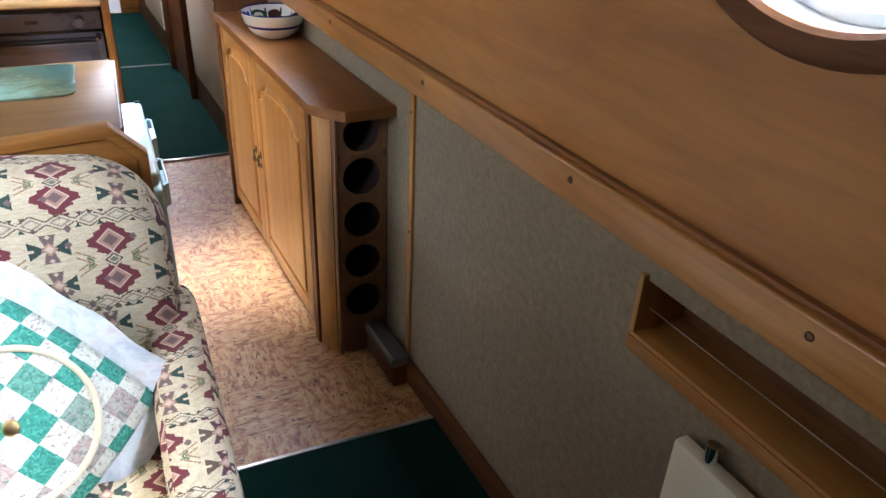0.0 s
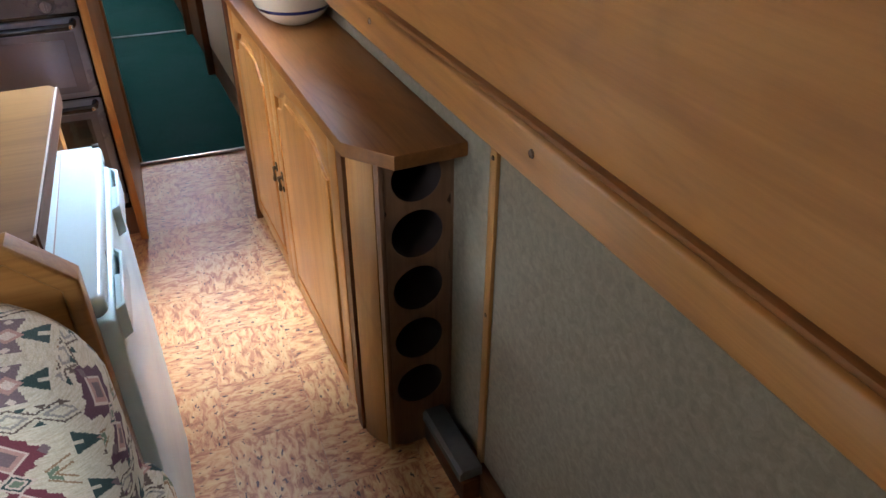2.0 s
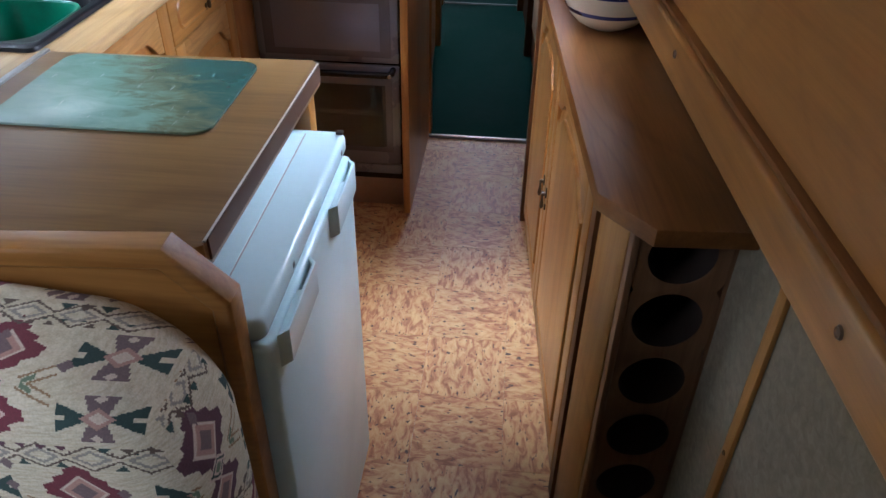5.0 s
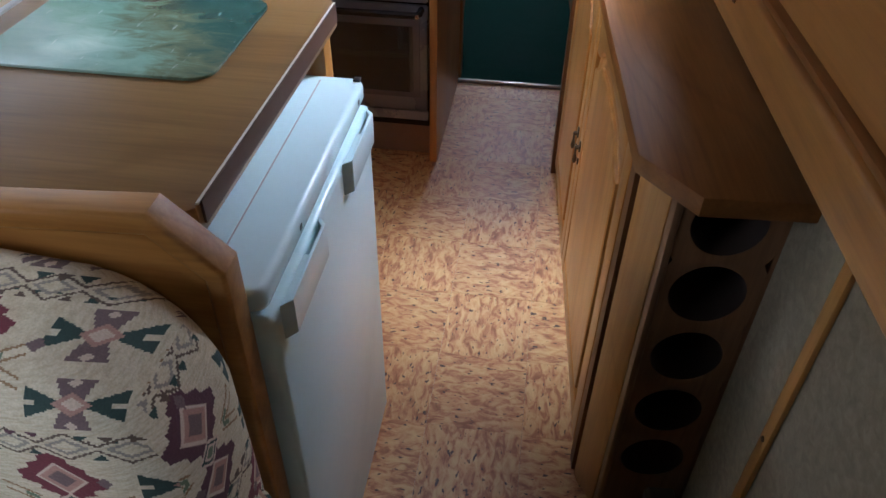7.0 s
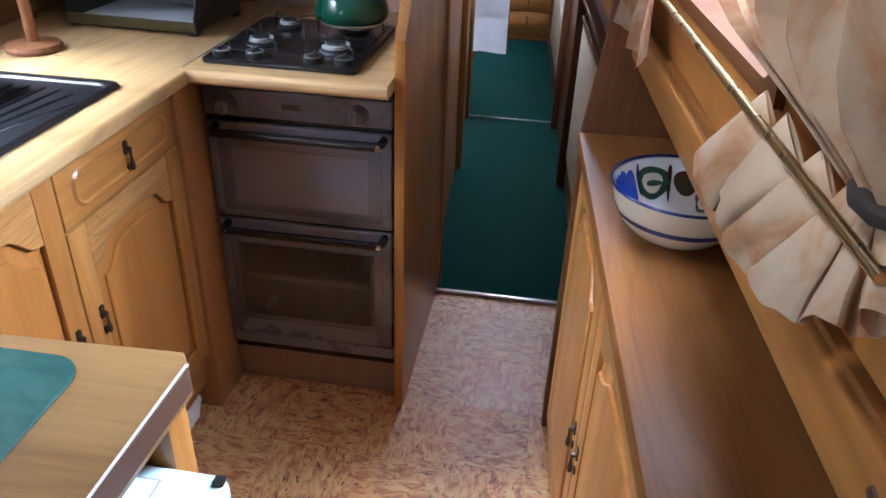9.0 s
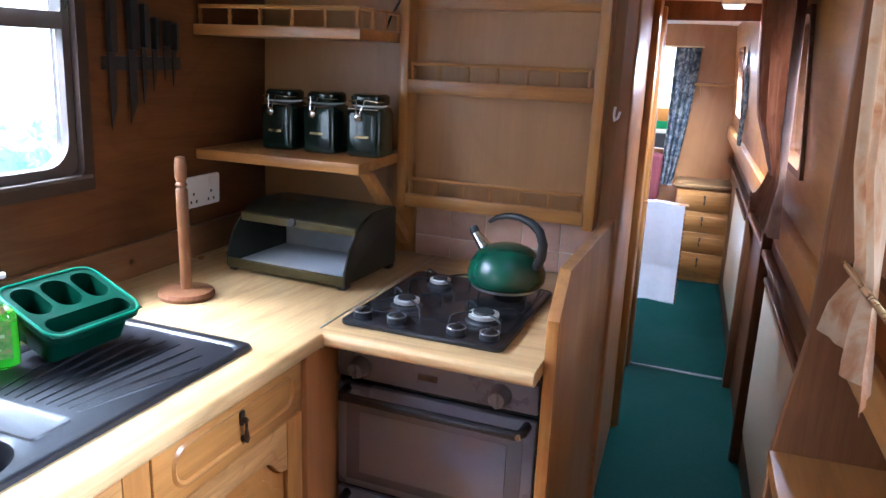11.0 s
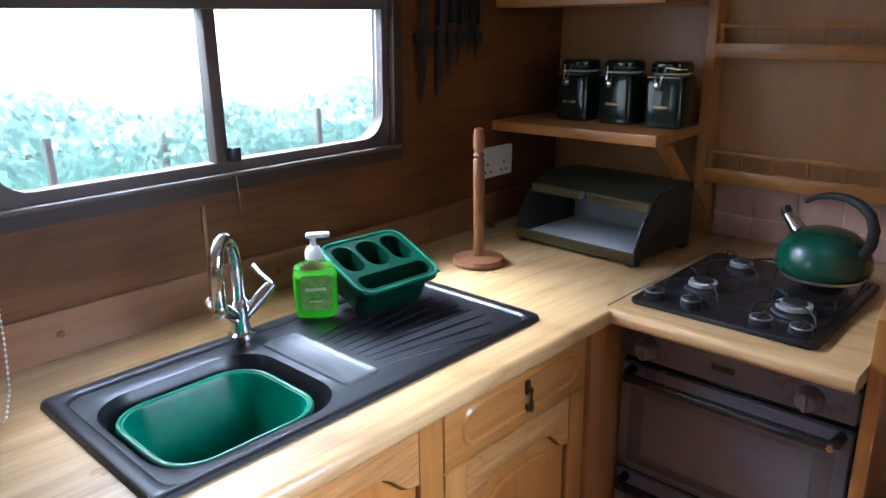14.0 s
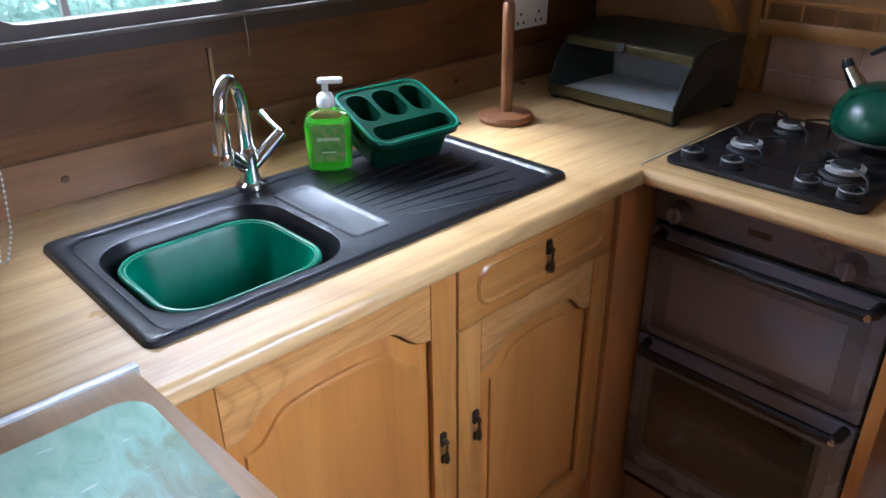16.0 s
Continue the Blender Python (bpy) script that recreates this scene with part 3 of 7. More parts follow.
boxed("carcass", PLY_Z, unit, -1.09, DX - 0.02, 2.455, 2.895, 0.10, 0.80)
boxed("rail", OAK_Y, unit, DX - 0.02, DX - 0.006, 2.455, 2.895, 0.920, 0.936)
d = door_panel(unit, OAK_Z, OAK_Y, DX, 2.459, 2.887, 0.20, 0.803, 1)
drop_handle(d, (DX + 0.002, 2.500, 0.598))
dr = new("drawer_front")
dr.parent = unit
dr.matrix_parent_inverse = unit.matrix_world.inverted()
boxed("board", OAK_Y, dr, DX - 0.018, DX, 2.459, 2.887, 0.807, 0.930, bevel=0.004)
bm = bmesh.new()
outer, inner = rounded(2.500, 2.856, 0.829, 0.909, 0.034), rounded(2.511, 2.845, 0.840, 0.898, 0.026)
vo, vi, vt = ([bm.verts.new((DX + dx, *p)) for p in q] for dx, q in ((0.0002, outer), (0.0002, inner), (0.0045, rounded(2.5055, 2.8505, 0.8345, 0.9035, 0.03))))
for i in range(len(vo)):
    j = (i + 1) % len(vo)
    bm.faces.new((vo[i], vo[j], vt[j], vt[i]))
    bm.faces.new((vt[i], vt[j], vi[j], vi[i]))
part("moulding", bm, OAK_Y, dr)
drop_handle(dr, (DX + 0.002, 2.684, 0.872))
post = thing("corner_post", "upright oak post between the base units and cooker", "post", (-0.53, 2.95, 0))
boxed("post", PLY_Z, post, -0.56, -0.4945, 2.898, 3.075, 0.0, 0.935, bevel=0.004)
bm = bmesh.new()
box(bm, -0.60, -0.575, 1.98, 2.90, 0.0, 0.10)
tagged(part("plinth", bm, DARK_Y), "dark-stained recessed plinth under the base units", "plinth")

# worktops
def worktop_profile(x_front, x_back, z, t=0.032, r=0.012):
    """Outline in x and z of a laminate top with a rounded front edge; the front is at x_front."""
    s = 1 if x_front > x_back else -1
    pts = [(x_back, z - t), (x_back, z)]
    pts += [(x_front - s * r + s * r * math.sin(radians(a)), z - r + r * math.cos(radians(a))) for a in range(0, 91, 15)]
    pts += [(x_front - s * r + s * r * math.sin(radians(a)), z - t + r + r * math.cos(radians(a))) for a in range(90, 181, 15)]
    return pts


# the top is cut out round the sink: strips before, behind and beside it
SX0, SX1, SY0, SY1 = -0.935, -0.55, 1.99, 2.80
top = thing("worktop", "pale oak-effect laminate galley worktop along the port side", "worktop", (-0.8, 2.3, CT - 0.03))
bm = bmesh.new()
prism(bm, worktop_profile(-0.467, -0.482, CT), "y", 1.965, 2.922)
part("rounded_edge", bm, TOP_Y, top)
bm = bmesh.new()
box(bm, SX1 - 0.012, -0.482, 1.965, 2.922, CT - 0.032, CT)
part("board", bm, TOP_Y, top)
bm = bmesh.new()
prism(bm, [(-0.468, 2.9222), (-1.10, 2.9222), (-1.10, BULK), (-0.492, BULK), (-0.492, 2.948)], "z", CT - 0.032, CT)
part("board", bm, TOP_Y, top)
bm = bmesh.new()
box(bm, -1.10, SX0 + 0.012, SY0 + 0.012, 2.922, CT - 0.032, CT)
part("board", bm, TOP_Y, top)
bm = bmesh.new()
box(bm, SX0 + 0.012, SX1 - 0.012, SY1 - 0.012, 2.922, CT - 0.032, CT)
part("board", bm, TOP_Y, top)
bm = bmesh.new()
box(bm, SX0 + 0.012, SX1 - 0.012, 1.965, SY0 + 0.012, CT - 0.032, CT)
part("board", bm, TOP_Y, top)
bm = bmesh.new()
prism(bm, [(-1.10, 1.0), (-0.497, 1.0), (-0.497, 1.965), (-1.10, 1.965)], "z", CT - 0.032, CT)
part("board", bm, TOP_Y, top)
bm = bmesh.new()
box(bm, -1.10, SX0 + 0.012, 1.965, SY0 + 0.012, CT - 0.032, CT)
part("board", bm, TOP_Y, top)
top = thing("cooker_worktop", "pale oak-effect laminate worktop round the hob", "worktop", (-0.26, 3.25, CT - 0.03))
bm = bmesh.new()
prism(bm, [(y, z) for y, z in [(y, z) for y, z in worktop_profile(2.925, BULK, CT)]], "x", -0.490, -0.0165)
part("top", bm, TOP_X, top)
boxed("joint_strip", ALU, top, -0.4945, -0.4915, 2.95, 3.61, CT - 0.004, CT + 0.0015, bevel=0, label="thin metal joint strip")

# backing batten and upstand along the side
bat = thing("wall_batten", "varnished pine batten screwed along the wall above the worktop", "batten", (-1.09, 2.3, CT))
bm = bmesh.new()
prism(bm, [(xl(1.0) + 0.018, 0.972), (xl(1.06) + 0.018, 1.058), (xl(1.06) - 0.001, 1.059), (xl(1.0) - 0.001, 0.972)], "y", 1.0, 3.55, 0.003)
part("board", bm, BATTEN_Y, bat)
for y in (2.09, 2.55, 3.03):
    turned("screw", SCREW, bat, [(0, 0.003), (0.006, 0.003), (0.0075, 0)], (xl(1.0) + 0.018, y, 1.015), Matrix.Rotation(radians(90), 4, "Y"), steps=14)

# ---- peninsula ----
pen = thing("peninsula", "brown wood-effect peninsula worktop with a worn metal edge strip", "worktop", (-0.26, 1.7, CT))
bm = bmesh.new()
prism(bm, [(-0.4965, 1.402), (-0.022, 1.402), (-0.012, 1.41), (-0.004, 1.955), (-0.018, 1.975), (-0.4965, 1.955)], "z", CT - 0.03, CT + 0.010, 0.003)
part("top", bm, BROWN_X, pen)
bm = bmesh.new()
prism(bm, [(-0.0118, 1.42), (-0.0045, 1.95), (-0.0015, 1.95), (-0.0088, 1.42)], "z", CT - 0.018, CT + 0.0115)
part("edge_strip", bm, plain("pink_brown_edging", (0.085, 0.040, 0.024), 0.5), pen, "pinkish worn edging strip")
# metal edge, coloured pale to carry the white highlight along it
bm = bmesh.new()
prism(bm, [(-0.0145, 1.415), (-0.0072, 1.955), (-0.0035, 1.955), (-0.011, 1.415)], "z", CT + 0.009, CT + 0.0122, 0.001)
part("edge_trim", bm, plain("edge_highlight_metal", (0.82, 0.78, 0.74), 0.32, 0.35, 0.1, 30), pen, "metal edge trim with its highlight put in pale colour")
boxed("joint_strip", ALU, pen, -0.508, -0.4968, 1.40, 1.96, CT - 0.002, CT + 0.0125, bevel=0.001, label="aluminium joint strip")
pen.location.z += 0.012
sup = thing("peninsula_support", "upright oak board carrying the end of the peninsula", "support", (-0.25, 1.95, 0))
boxed("board", PLY_Z, sup, -0.49, -0.03, 1.935, 1.953, 0, CT - 0.03, bevel=0.003)
boxed("edge_post", OAK_Z, sup, -0.05, -0.02, 1.925, 1.965, 0, CT - 0.03, bevel=0.003)
endp = thing("peninsula_end_panel", "honey oak end panel with a chamfered, capped top", "panel", (-0.4, 1.38, 0))
prof = [(-1.09, 0), (0.018, 0), (0.022, 0.94), (-0.040, 1.002), (-0.30, 0.985), (-1.09, 0.985)]
bm = bmesh.new()
prism(bm, prof, "y", 1.368, 1.390, 0.002)
part("board", bm, OAK_X, endp)
cap = [(0.026, 0.0), (0.030, 0.948), (-0.038, 1.018), (-0.30, 1.0), (-1.09, 1.0)]
inn = [(0.004, 0.0), (0.006, 0.935), (-0.046, 0.990), (-0.30, 0.974), (-1.09, 0.974)]
bm = bmesh.new()
prism(bm, cap + inn[::-1], "y", 1.358, 1.400, 0.006, 3)
part("capping", bm, OAK_X, endp, "rounded oak capping")

# fridge
fr = thing("fridge", "small white under-counter fridge with a moulded lid edge", "fridge", (-0.2, 1.66, 0))
boxed("cabinet", WHITE, fr, -0.48, 0.012, 1.404, 1.918, 0.03, 0.845, bevel=0.006)
bm = bmesh.new()
prism(bm, rounded(-0.482, 0.046, 1.400, 1.921, 0.018, 4), "z", 0.848, 0.884, 0.010, 3)
part("lid", bm, WHITE, fr)
boxed("lid_groove", ALU, fr, -0.452, -0.0225, 1.422, 1.900, 0.8835, 0.8845, bevel=0)
boxed("lid_inlay", WHITE, fr, -0.449, -0.0245, 1.425, 1.897, 0.8838, 0.8862, bevel=0.001)
bm = bmesh.new()
box(bm, 0.016, 0.052, 1.404, 1.918, 0.035, 0.838, bevel=0.010, seg=3)
part("door", bm, WHITE, fr)
for y0, y1 in ((1.425, 1.600), (1.725, 1.895)):
    bm = bmesh.new()
    prism(bm, [(0.0525, y0), (0.0655, y0 + 0.014), (0.0655, y1 - 0.014), (0.0525, y1), (0.0525, y1 - 0.008), (0.0605, y1 - 0.019), (0.0605, y0 + 0.019), (0.0525, y0 + 0.008)], "z", 0.785, 0.842, 0.0015)
    part("door_grip", bm, WHITE, fr)
    boxed("grip_floor", WHITE, fr, 0.0522, 0.0606, y0 + 0.012, y1 - 0.075, 0.800, 0.838, bevel=0)
    boxed("grip_slot", DULL, fr, 0.0522, 0.0604, y1 - 0.074, y1 - 0.014, 0.800, 0.812, bevel=0)
boxed("hinge", BLACK, fr, 0.030, 0.042, 1.902, 1.914, 0.884, 0.888, bevel=0.001, label="small dark hinge")
for y in (1.545, 1.870):
    boxed("lid_screw", BLACK, fr, 0.0455, 0.0468, y - 0.004, y + 0.004, 0.862, 0.870, bevel=0)
for x in (-0.42, -0.02):
    for y in (1.44, 1.88):
        turned("foot", BLACK, fr, [(0, 0), (0.018, 0), (0.018, 0.03), (0, 0.03)], (x, y, 0), steps=12)

# ---- cooker ----
OX0, OX1, OF = -0.492, -0.022, 3.022
ck = thing("cooker", "grey-brown enamel double oven cooker built in below the worktop", "cooker", (-0.26, 3.3, 0))
boxed("body", COOKER_DARK, ck, OX0, OX1, OF + 0.016, 3.58, 0.12, 0.925)
bm = bmesh.new()
box(bm, OX0 + 0.002, OX1 - 0.002, OF - 0.004, OF + 0.02, 0.836, 0.905, bevel=0.005)
cp = part("control_panel", bm, COOKER, ck)
for x in (-0.430, -0.105):
    k = turned("knob", COOKER, ck, [(0, 0.030), (0.016, 0.030), (0.020, 0.024), (0.023, 0.006), (0.025, 0)], (x, OF - 0.004, 0.868), Matrix.Rotation(radians(90), 4, "X"), steps=24)
    boxed("grip", COOKER, k, x - 0.004, x + 0.004, OF - 0.040, OF - 0.028, 0.850, 0.886, bevel=0.003)
boxed("badge", BRONZE, ck, -0.292, -0.246, OF - 0.0062, OF - 0.003, 0.864, 0.878, bevel=0.001, label="small brass badge plate")


def oven_door(z0, z1, w0, w1, glass, nm, rack=False):
    d = new("oven_door")
    d.parent = ck
    d.matrix_parent_inverse = ck.matrix_world.inverted()
    d["label"] = nm
    boxed("frame", COOKER, d, OX0 + 0.003, OX1 - 0.003, OF - 0.006, OF + 0.014, z0, z1, bevel=0.006)
    boxed("surround", COOKER_MID, d, OX0 + 0.028, OX1 - 0.028, OF - 0.0068, OF - 0.004, w0 - 0.022, w1 + 0.022, bevel=0.0006)
    if rack:
        # smoked pane standing off a flat plate coloured like a shaded hollow, wires between
        boxed("oven_back", OVEN_SHADE, d, OX0 + 0.050, OX1 - 0.050, OF - 0.0074, OF - 0.0064, w0, w1, bevel=0)
        for z in (w0 + 0.120,):
            for k, dz in enumerate((0.0, 0.006, 0.012)):
                barred("rack_wire", DULL, d, [(OX0 + 0.066, OF - 0.0085, z + dz), (OX1 - 0.066, OF - 0.0085, z + dz)], 0.0007, steps=5)
    boxed("pane", SMOKED if rack else glass, d, OX0 + 0.062, OX1 - 0.062, *((OF - 0.0125, OF - 0.0098) if rack else (OF - 0.0082, OF - 0.005)), w0, w1, bevel=0.0006)
    zb, y = z1 - 0.016, OF - 0.044
    pts = [(OX0 + 0.030, OF - 0.004, zb + 0.004), (OX0 + 0.032, y + 0.012, zb + 0.002), (OX0 + 0.044, y, zb), (OX1 - 0.034, y, zb), (OX1 - 0.024, y + 0.012, zb + 0.002), (OX1 - 0.022, OF - 0.004, zb + 0.004)]
    barred("bar_handle", COOKER_DARK, d, pts, 0.0108, steps=12)
    for x in (OX0 + 0.044, OX1 - 0.034):
        turned("handle_cap", CHROME if x > -0.2 else COOKER_DARK, d, [(0, 0.004), (0.006, 0.003), (0.0075, 0)], (x + (0.006 if x > -0.2 else -0.006), y - 0.0075, zb), Matrix.Rotation(radians(90), 4, "X"), steps=12)
    return d


oven_door(0.563, 0.822, 0.605, 0.758, OVEN_GLASS, "upper oven door with a smoked glass pane")
low = oven_door(0.190, 0.555, 0.262, 0.488, OVEN_SHADE, "lower oven door with a see-through pane over a shade-coloured plate", True)
boxed("lower_trim", COOKER, ck, OX0 + 0.003, OX1 - 0.003, OF - 0.002, OF + 0.014, 0.150, 0.186, bevel=0.004)
boxed("seam", COOKER_DARK, ck, OX0 + 0.002, OX1 - 0.002, OF + 0.006, OF + 0.018, 0.552, 0.566, bevel=0)
boxed("kick_plate", plain("brown_kick_panel", (0.27, 0.165, 0.115), 0.5), ck, -0.50, -0.018, OF + 0.03, OF + 0.045, 0.0, 0.185, bevel=0.002)
boxed("vent_gap", BLACK, ck, OX0 + 0.006, OX1 - 0.006, OF + 0.008, OF + 0.02, 0.905, 0.936, bevel=0)

# hob
hob = thing("gas_hob", "dark enamel four-burner gas hob set in the worktop", "hob", (-0.28, 3.21, CT))
bm = bmesh.new()
prism(bm, rounded(-0.468, -0.098, 2.985, 3.415, 0.02, 5), "z", CT + 0.0005, CT + 0.012, 0.004, 2)
part("plate", bm, COOKER_DARK, hob)
boxed("sunken_field", COOKER_DARK, hob, -0.445, -0.115, 3.075, 3.395, CT + 0.0118, CT + 0.0135, bevel=0.001)
for x, y, r in ((-0.375, 3.135, 0.030), (-0.185, 3.125, 0.034), (-0.365, 3.315, 0.026), (-0.185, 3.315, 0.03)):
    bn = new("burner")
    bn.parent = hob
    bn.matrix_parent_inverse = hob.matrix_world.inverted()
    turned("base", IRON, bn, [(r + 0.008, 0), (r + 0.005, 0.004), (r, 0.005), (r, 0.009), (0, 0.009)], (x, y, CT + 0.013), steps=24)
    turned("cap", BURNER, bn, [(r * 0.98, 0), (r * 1.0, 0.0085), (r * 0.84, 0.0095), (0, 0.010)], (x, y, CT + 0.0215), steps=24)
    turned("lid", IRON, bn, [(r * 0.72, 0), (r * 0.66, 0.004), (0, 0.0045)], (x, y, CT + 0.0312), steps=24)
    for k in range(4):
        a = radians(45 + 90 * k)
        c, s = math.cos(a), math.sin(a)
        barred("pan_support", IRON, bn, [(x + c * 0.085, y + s * 0.085, CT + 0.013), (x + c * 0.08, y + s * 0.08, CT + 0.031), (x + c * 0.068, y + s * 0.068, CT + 0.0355), (x + c * 0.030, y + s * 0.030, CT + 0.0355)], 0.0026, steps=6)
for x, y in ((-0.432, 3.03), (-0.352, 3.032), (-0.212, 3.028), (-0.140, 3.03)):
    k = turned("tap_knob", BLACK, hob, [(0.021, 0), (0.021, 0.010), (0.017, 0.014), (0, 0.014)], (x, y, CT + 0.012), steps=20)
    boxed("grip", BLACK, k, x - 0.004, x + 0.004, y - 0.018, y + 0.018, CT + 0.024, CT + 0.032, bevel=0.002)
    bm = bmesh.new()
    tube(bm, arc((x, y, CT + 0.0255), 0.0195, 0, 360, 24, "xy"), 0.0014, 6, cap=False)
    part("bezel", bm, IRON_BRIGHT, k)

# oak screen panel beside the cooker
scr = thing("cooker_side_panel", "thick oak panel with a chamfered top beside the cooker", "panel", (-0.017, 3.3, 0))
bm = bmesh.new()
prism(bm, [(3.016, 0.0), (BULK - 0.002, 0.0), (BULK - 0.002, 1.134), (3.077, 1.134), (3.016, 1.064)], "x", -0.0155, 0.0085, 0.001)
part("board", bm, OAK_Z, scr)
bm = bmesh.new()
prism(bm, [(3.0, 0.0), (3.0158, 0.0), (3.0158, 1.0638), (3.0765, 1.1338), (BULK - 0.002, 1.1338), (BULK - 0.002, 1.138), (3.075, 1.138), (3.0, 1.052)], "x", -0.016, 0.009, 0.0015)
part("lipping", bm, OAK_Z, scr, "oak edge lipping")

# ---- sideboard ----
def sx(y):
    """Front line of the sideboard's doors."""
    return 0.512


sb = thing("sideboard", "honey oak sideboard with two arched doors and a wine rack end", "sideboard", (0.62, 2.4, 0))
bm = bmesh.new()
top = [(0.496, 1.765), (0.570, 1.665), (0.726, 1.665), (0.726, 2.998), (0.496, 2.998)]
prism(bm, top, "z", 0.852, 0.885, 0.004, 2)
part("top", bm, BROWN_Y, sb, "brown varnished top with chamfered corner")
bm = bmesh.new()
prism(bm, [(sx(1.85) + 0.02, 1.95), (0.72, 1.95), (0.72, 2.995), (sx(2.99) + 0.02, 2.995)], "z", 0.03, 0.852)
part("carcass", bm, PLY_Z, sb)
bm = bmesh.new()
prism(bm, [(sx(1.84) + 0.001, 1.826), (0.536, 1.826), (0.536, 1.862), (sx(1.86) + 0.001, 1.862)], "z", 0.0, 0.852)
part("dark_stile", bm, DARK_Z, sb)
# chamfer post
bm = bmesh.new()
prism(bm, [(0.519, 1.816), (0.523, 1.796), (0.543, 1.758), (0.553, 1.748), (0.572, 1.752), (0.537, 1.824)], "z", 0.0, 0.852, 0.004)
part("chamfer_post", bm, OAK_Z, sb)
# wine rack face with five round holes
HOLES = (0.205, 0.355, 0.505, 0.652, 0.790)
bm = bmesh.new()
RX0, RX1, RY = 0.564, 0.720, 1.730
zs = [0.0] + [0.5 * (a + b) for a, b in zip(HOLES, HOLES[1:])] + [0.852]
cx, r, k = 0.5 * (RX0 + RX1), 0.060, 32
for zc, a, b in zip(HOLES, zs, zs[1:]):
    ang = [2 * math.pi * i / k for i in range(k)]
    def rim(t):
        c, s = math.cos(t), math.sin(t)
        q = min((RX1 - RX0) / 2 / abs(c) if abs(c) > 1e-6 else 9, (b - zc) / s if s > 1e-6 else (a - zc) / s if s < -1e-6 else 9)
        return cx + q * c, zc + q * s
    rr = min(r, b - zc - 0.006, zc - a - 0.006)
    ci = [bm.verts.new((cx + rr * math.cos(t), RY, zc + rr * math.sin(t))) for t in ang]
    cf = [bm.verts.new((cx + (rr + 0.004) * math.cos(t), RY - 0.002, zc + (rr + 0.004) * math.sin(t))) for t in ang]
    co = [bm.verts.new((rim(t)[0], RY - 0.002, rim(t)[1])) for t in ang]
    for i in range(k):
        j = (i + 1) % k
        bm.faces.new((cf[i], cf[j], co[j], co[i]))
        bm.faces.new((ci[i], ci[j], cf[j], cf[i]))
    # tube behind the hole, coloured near-black for the shade inside
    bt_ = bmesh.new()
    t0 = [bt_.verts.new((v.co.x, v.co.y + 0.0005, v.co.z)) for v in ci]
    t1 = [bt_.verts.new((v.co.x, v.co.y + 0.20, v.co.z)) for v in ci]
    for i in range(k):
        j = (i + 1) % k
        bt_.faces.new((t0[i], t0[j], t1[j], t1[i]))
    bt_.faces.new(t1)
    part("bottle_hole", bt_, HOLE_SHADE, sb, "bottle hole with its inner shade put in the colour")
bmesh.ops.remove_doubles(bm, verts=bm.verts[:], dist=0.0004)
part("wine_rack_front", bm, RACK_Z, sb, "brown board with five round bottle holes")
boxed("rack_side", RACK_Z, sb, RX1, RX1 + 0.012, RY - 0.002, 1.85, 0.0, 0.852, bevel=0.002)
boxed("rack_stile", RACK_Z, sb, RX0 - 0.009, RX0 + 0.004, RY - 0.006, 1.80, 0.0, 0.852, bevel=0.004)


def sb_door(y0, y1, hy):
    """One sideboard door, built square and then turned to the sideboard's front line."""
    d = door_panel(sb, OAK_Z, OAK_Y, 0.0, y0, y1, 0.055, 0.838, -1)
    drop_handle(d, (-0.002, hy, 0.452), -1)
    d.matrix_basis = Matrix.Translation((sx(0.0), 0, 0)) @ d.matrix_basis
    return d


sb_door(1.868, 2.478, 2.448)
sb_door(2.486, 2.985, 2.515)
star(sb)


# ---- more materials ----
def glass(name, color=(0.95, 0.98, 0.97), rough=0.02):
    m, n, l, b = material(name, rough)
    b.inputs["Base Color"].default_value = (*color, 1)
    b.inputs["Transmission Weight"].default_value = 1.0
    b.inputs["IOR"].default_value = 1.45
    return m


def snapped(n, l, vec, step):
    k = n.new("ShaderNodeVectorMath")
    k.operation = "SNAP"
    k.inputs[1].default_value = (step,) * 3
    l.new(vec, k.inputs[0])
    return k.outputs[0]


def reckon(n, l, op, a, b=None):
    k = n.new("ShaderNodeMath")
    k.operation = op
    for sock, v in zip(k.inputs, (a, b)):
        if v is None:
            continue
        if isinstance(v, (int, float)):
            sock.default_value = v
        else:
            l.new(v, sock)
    return k.outputs[0]


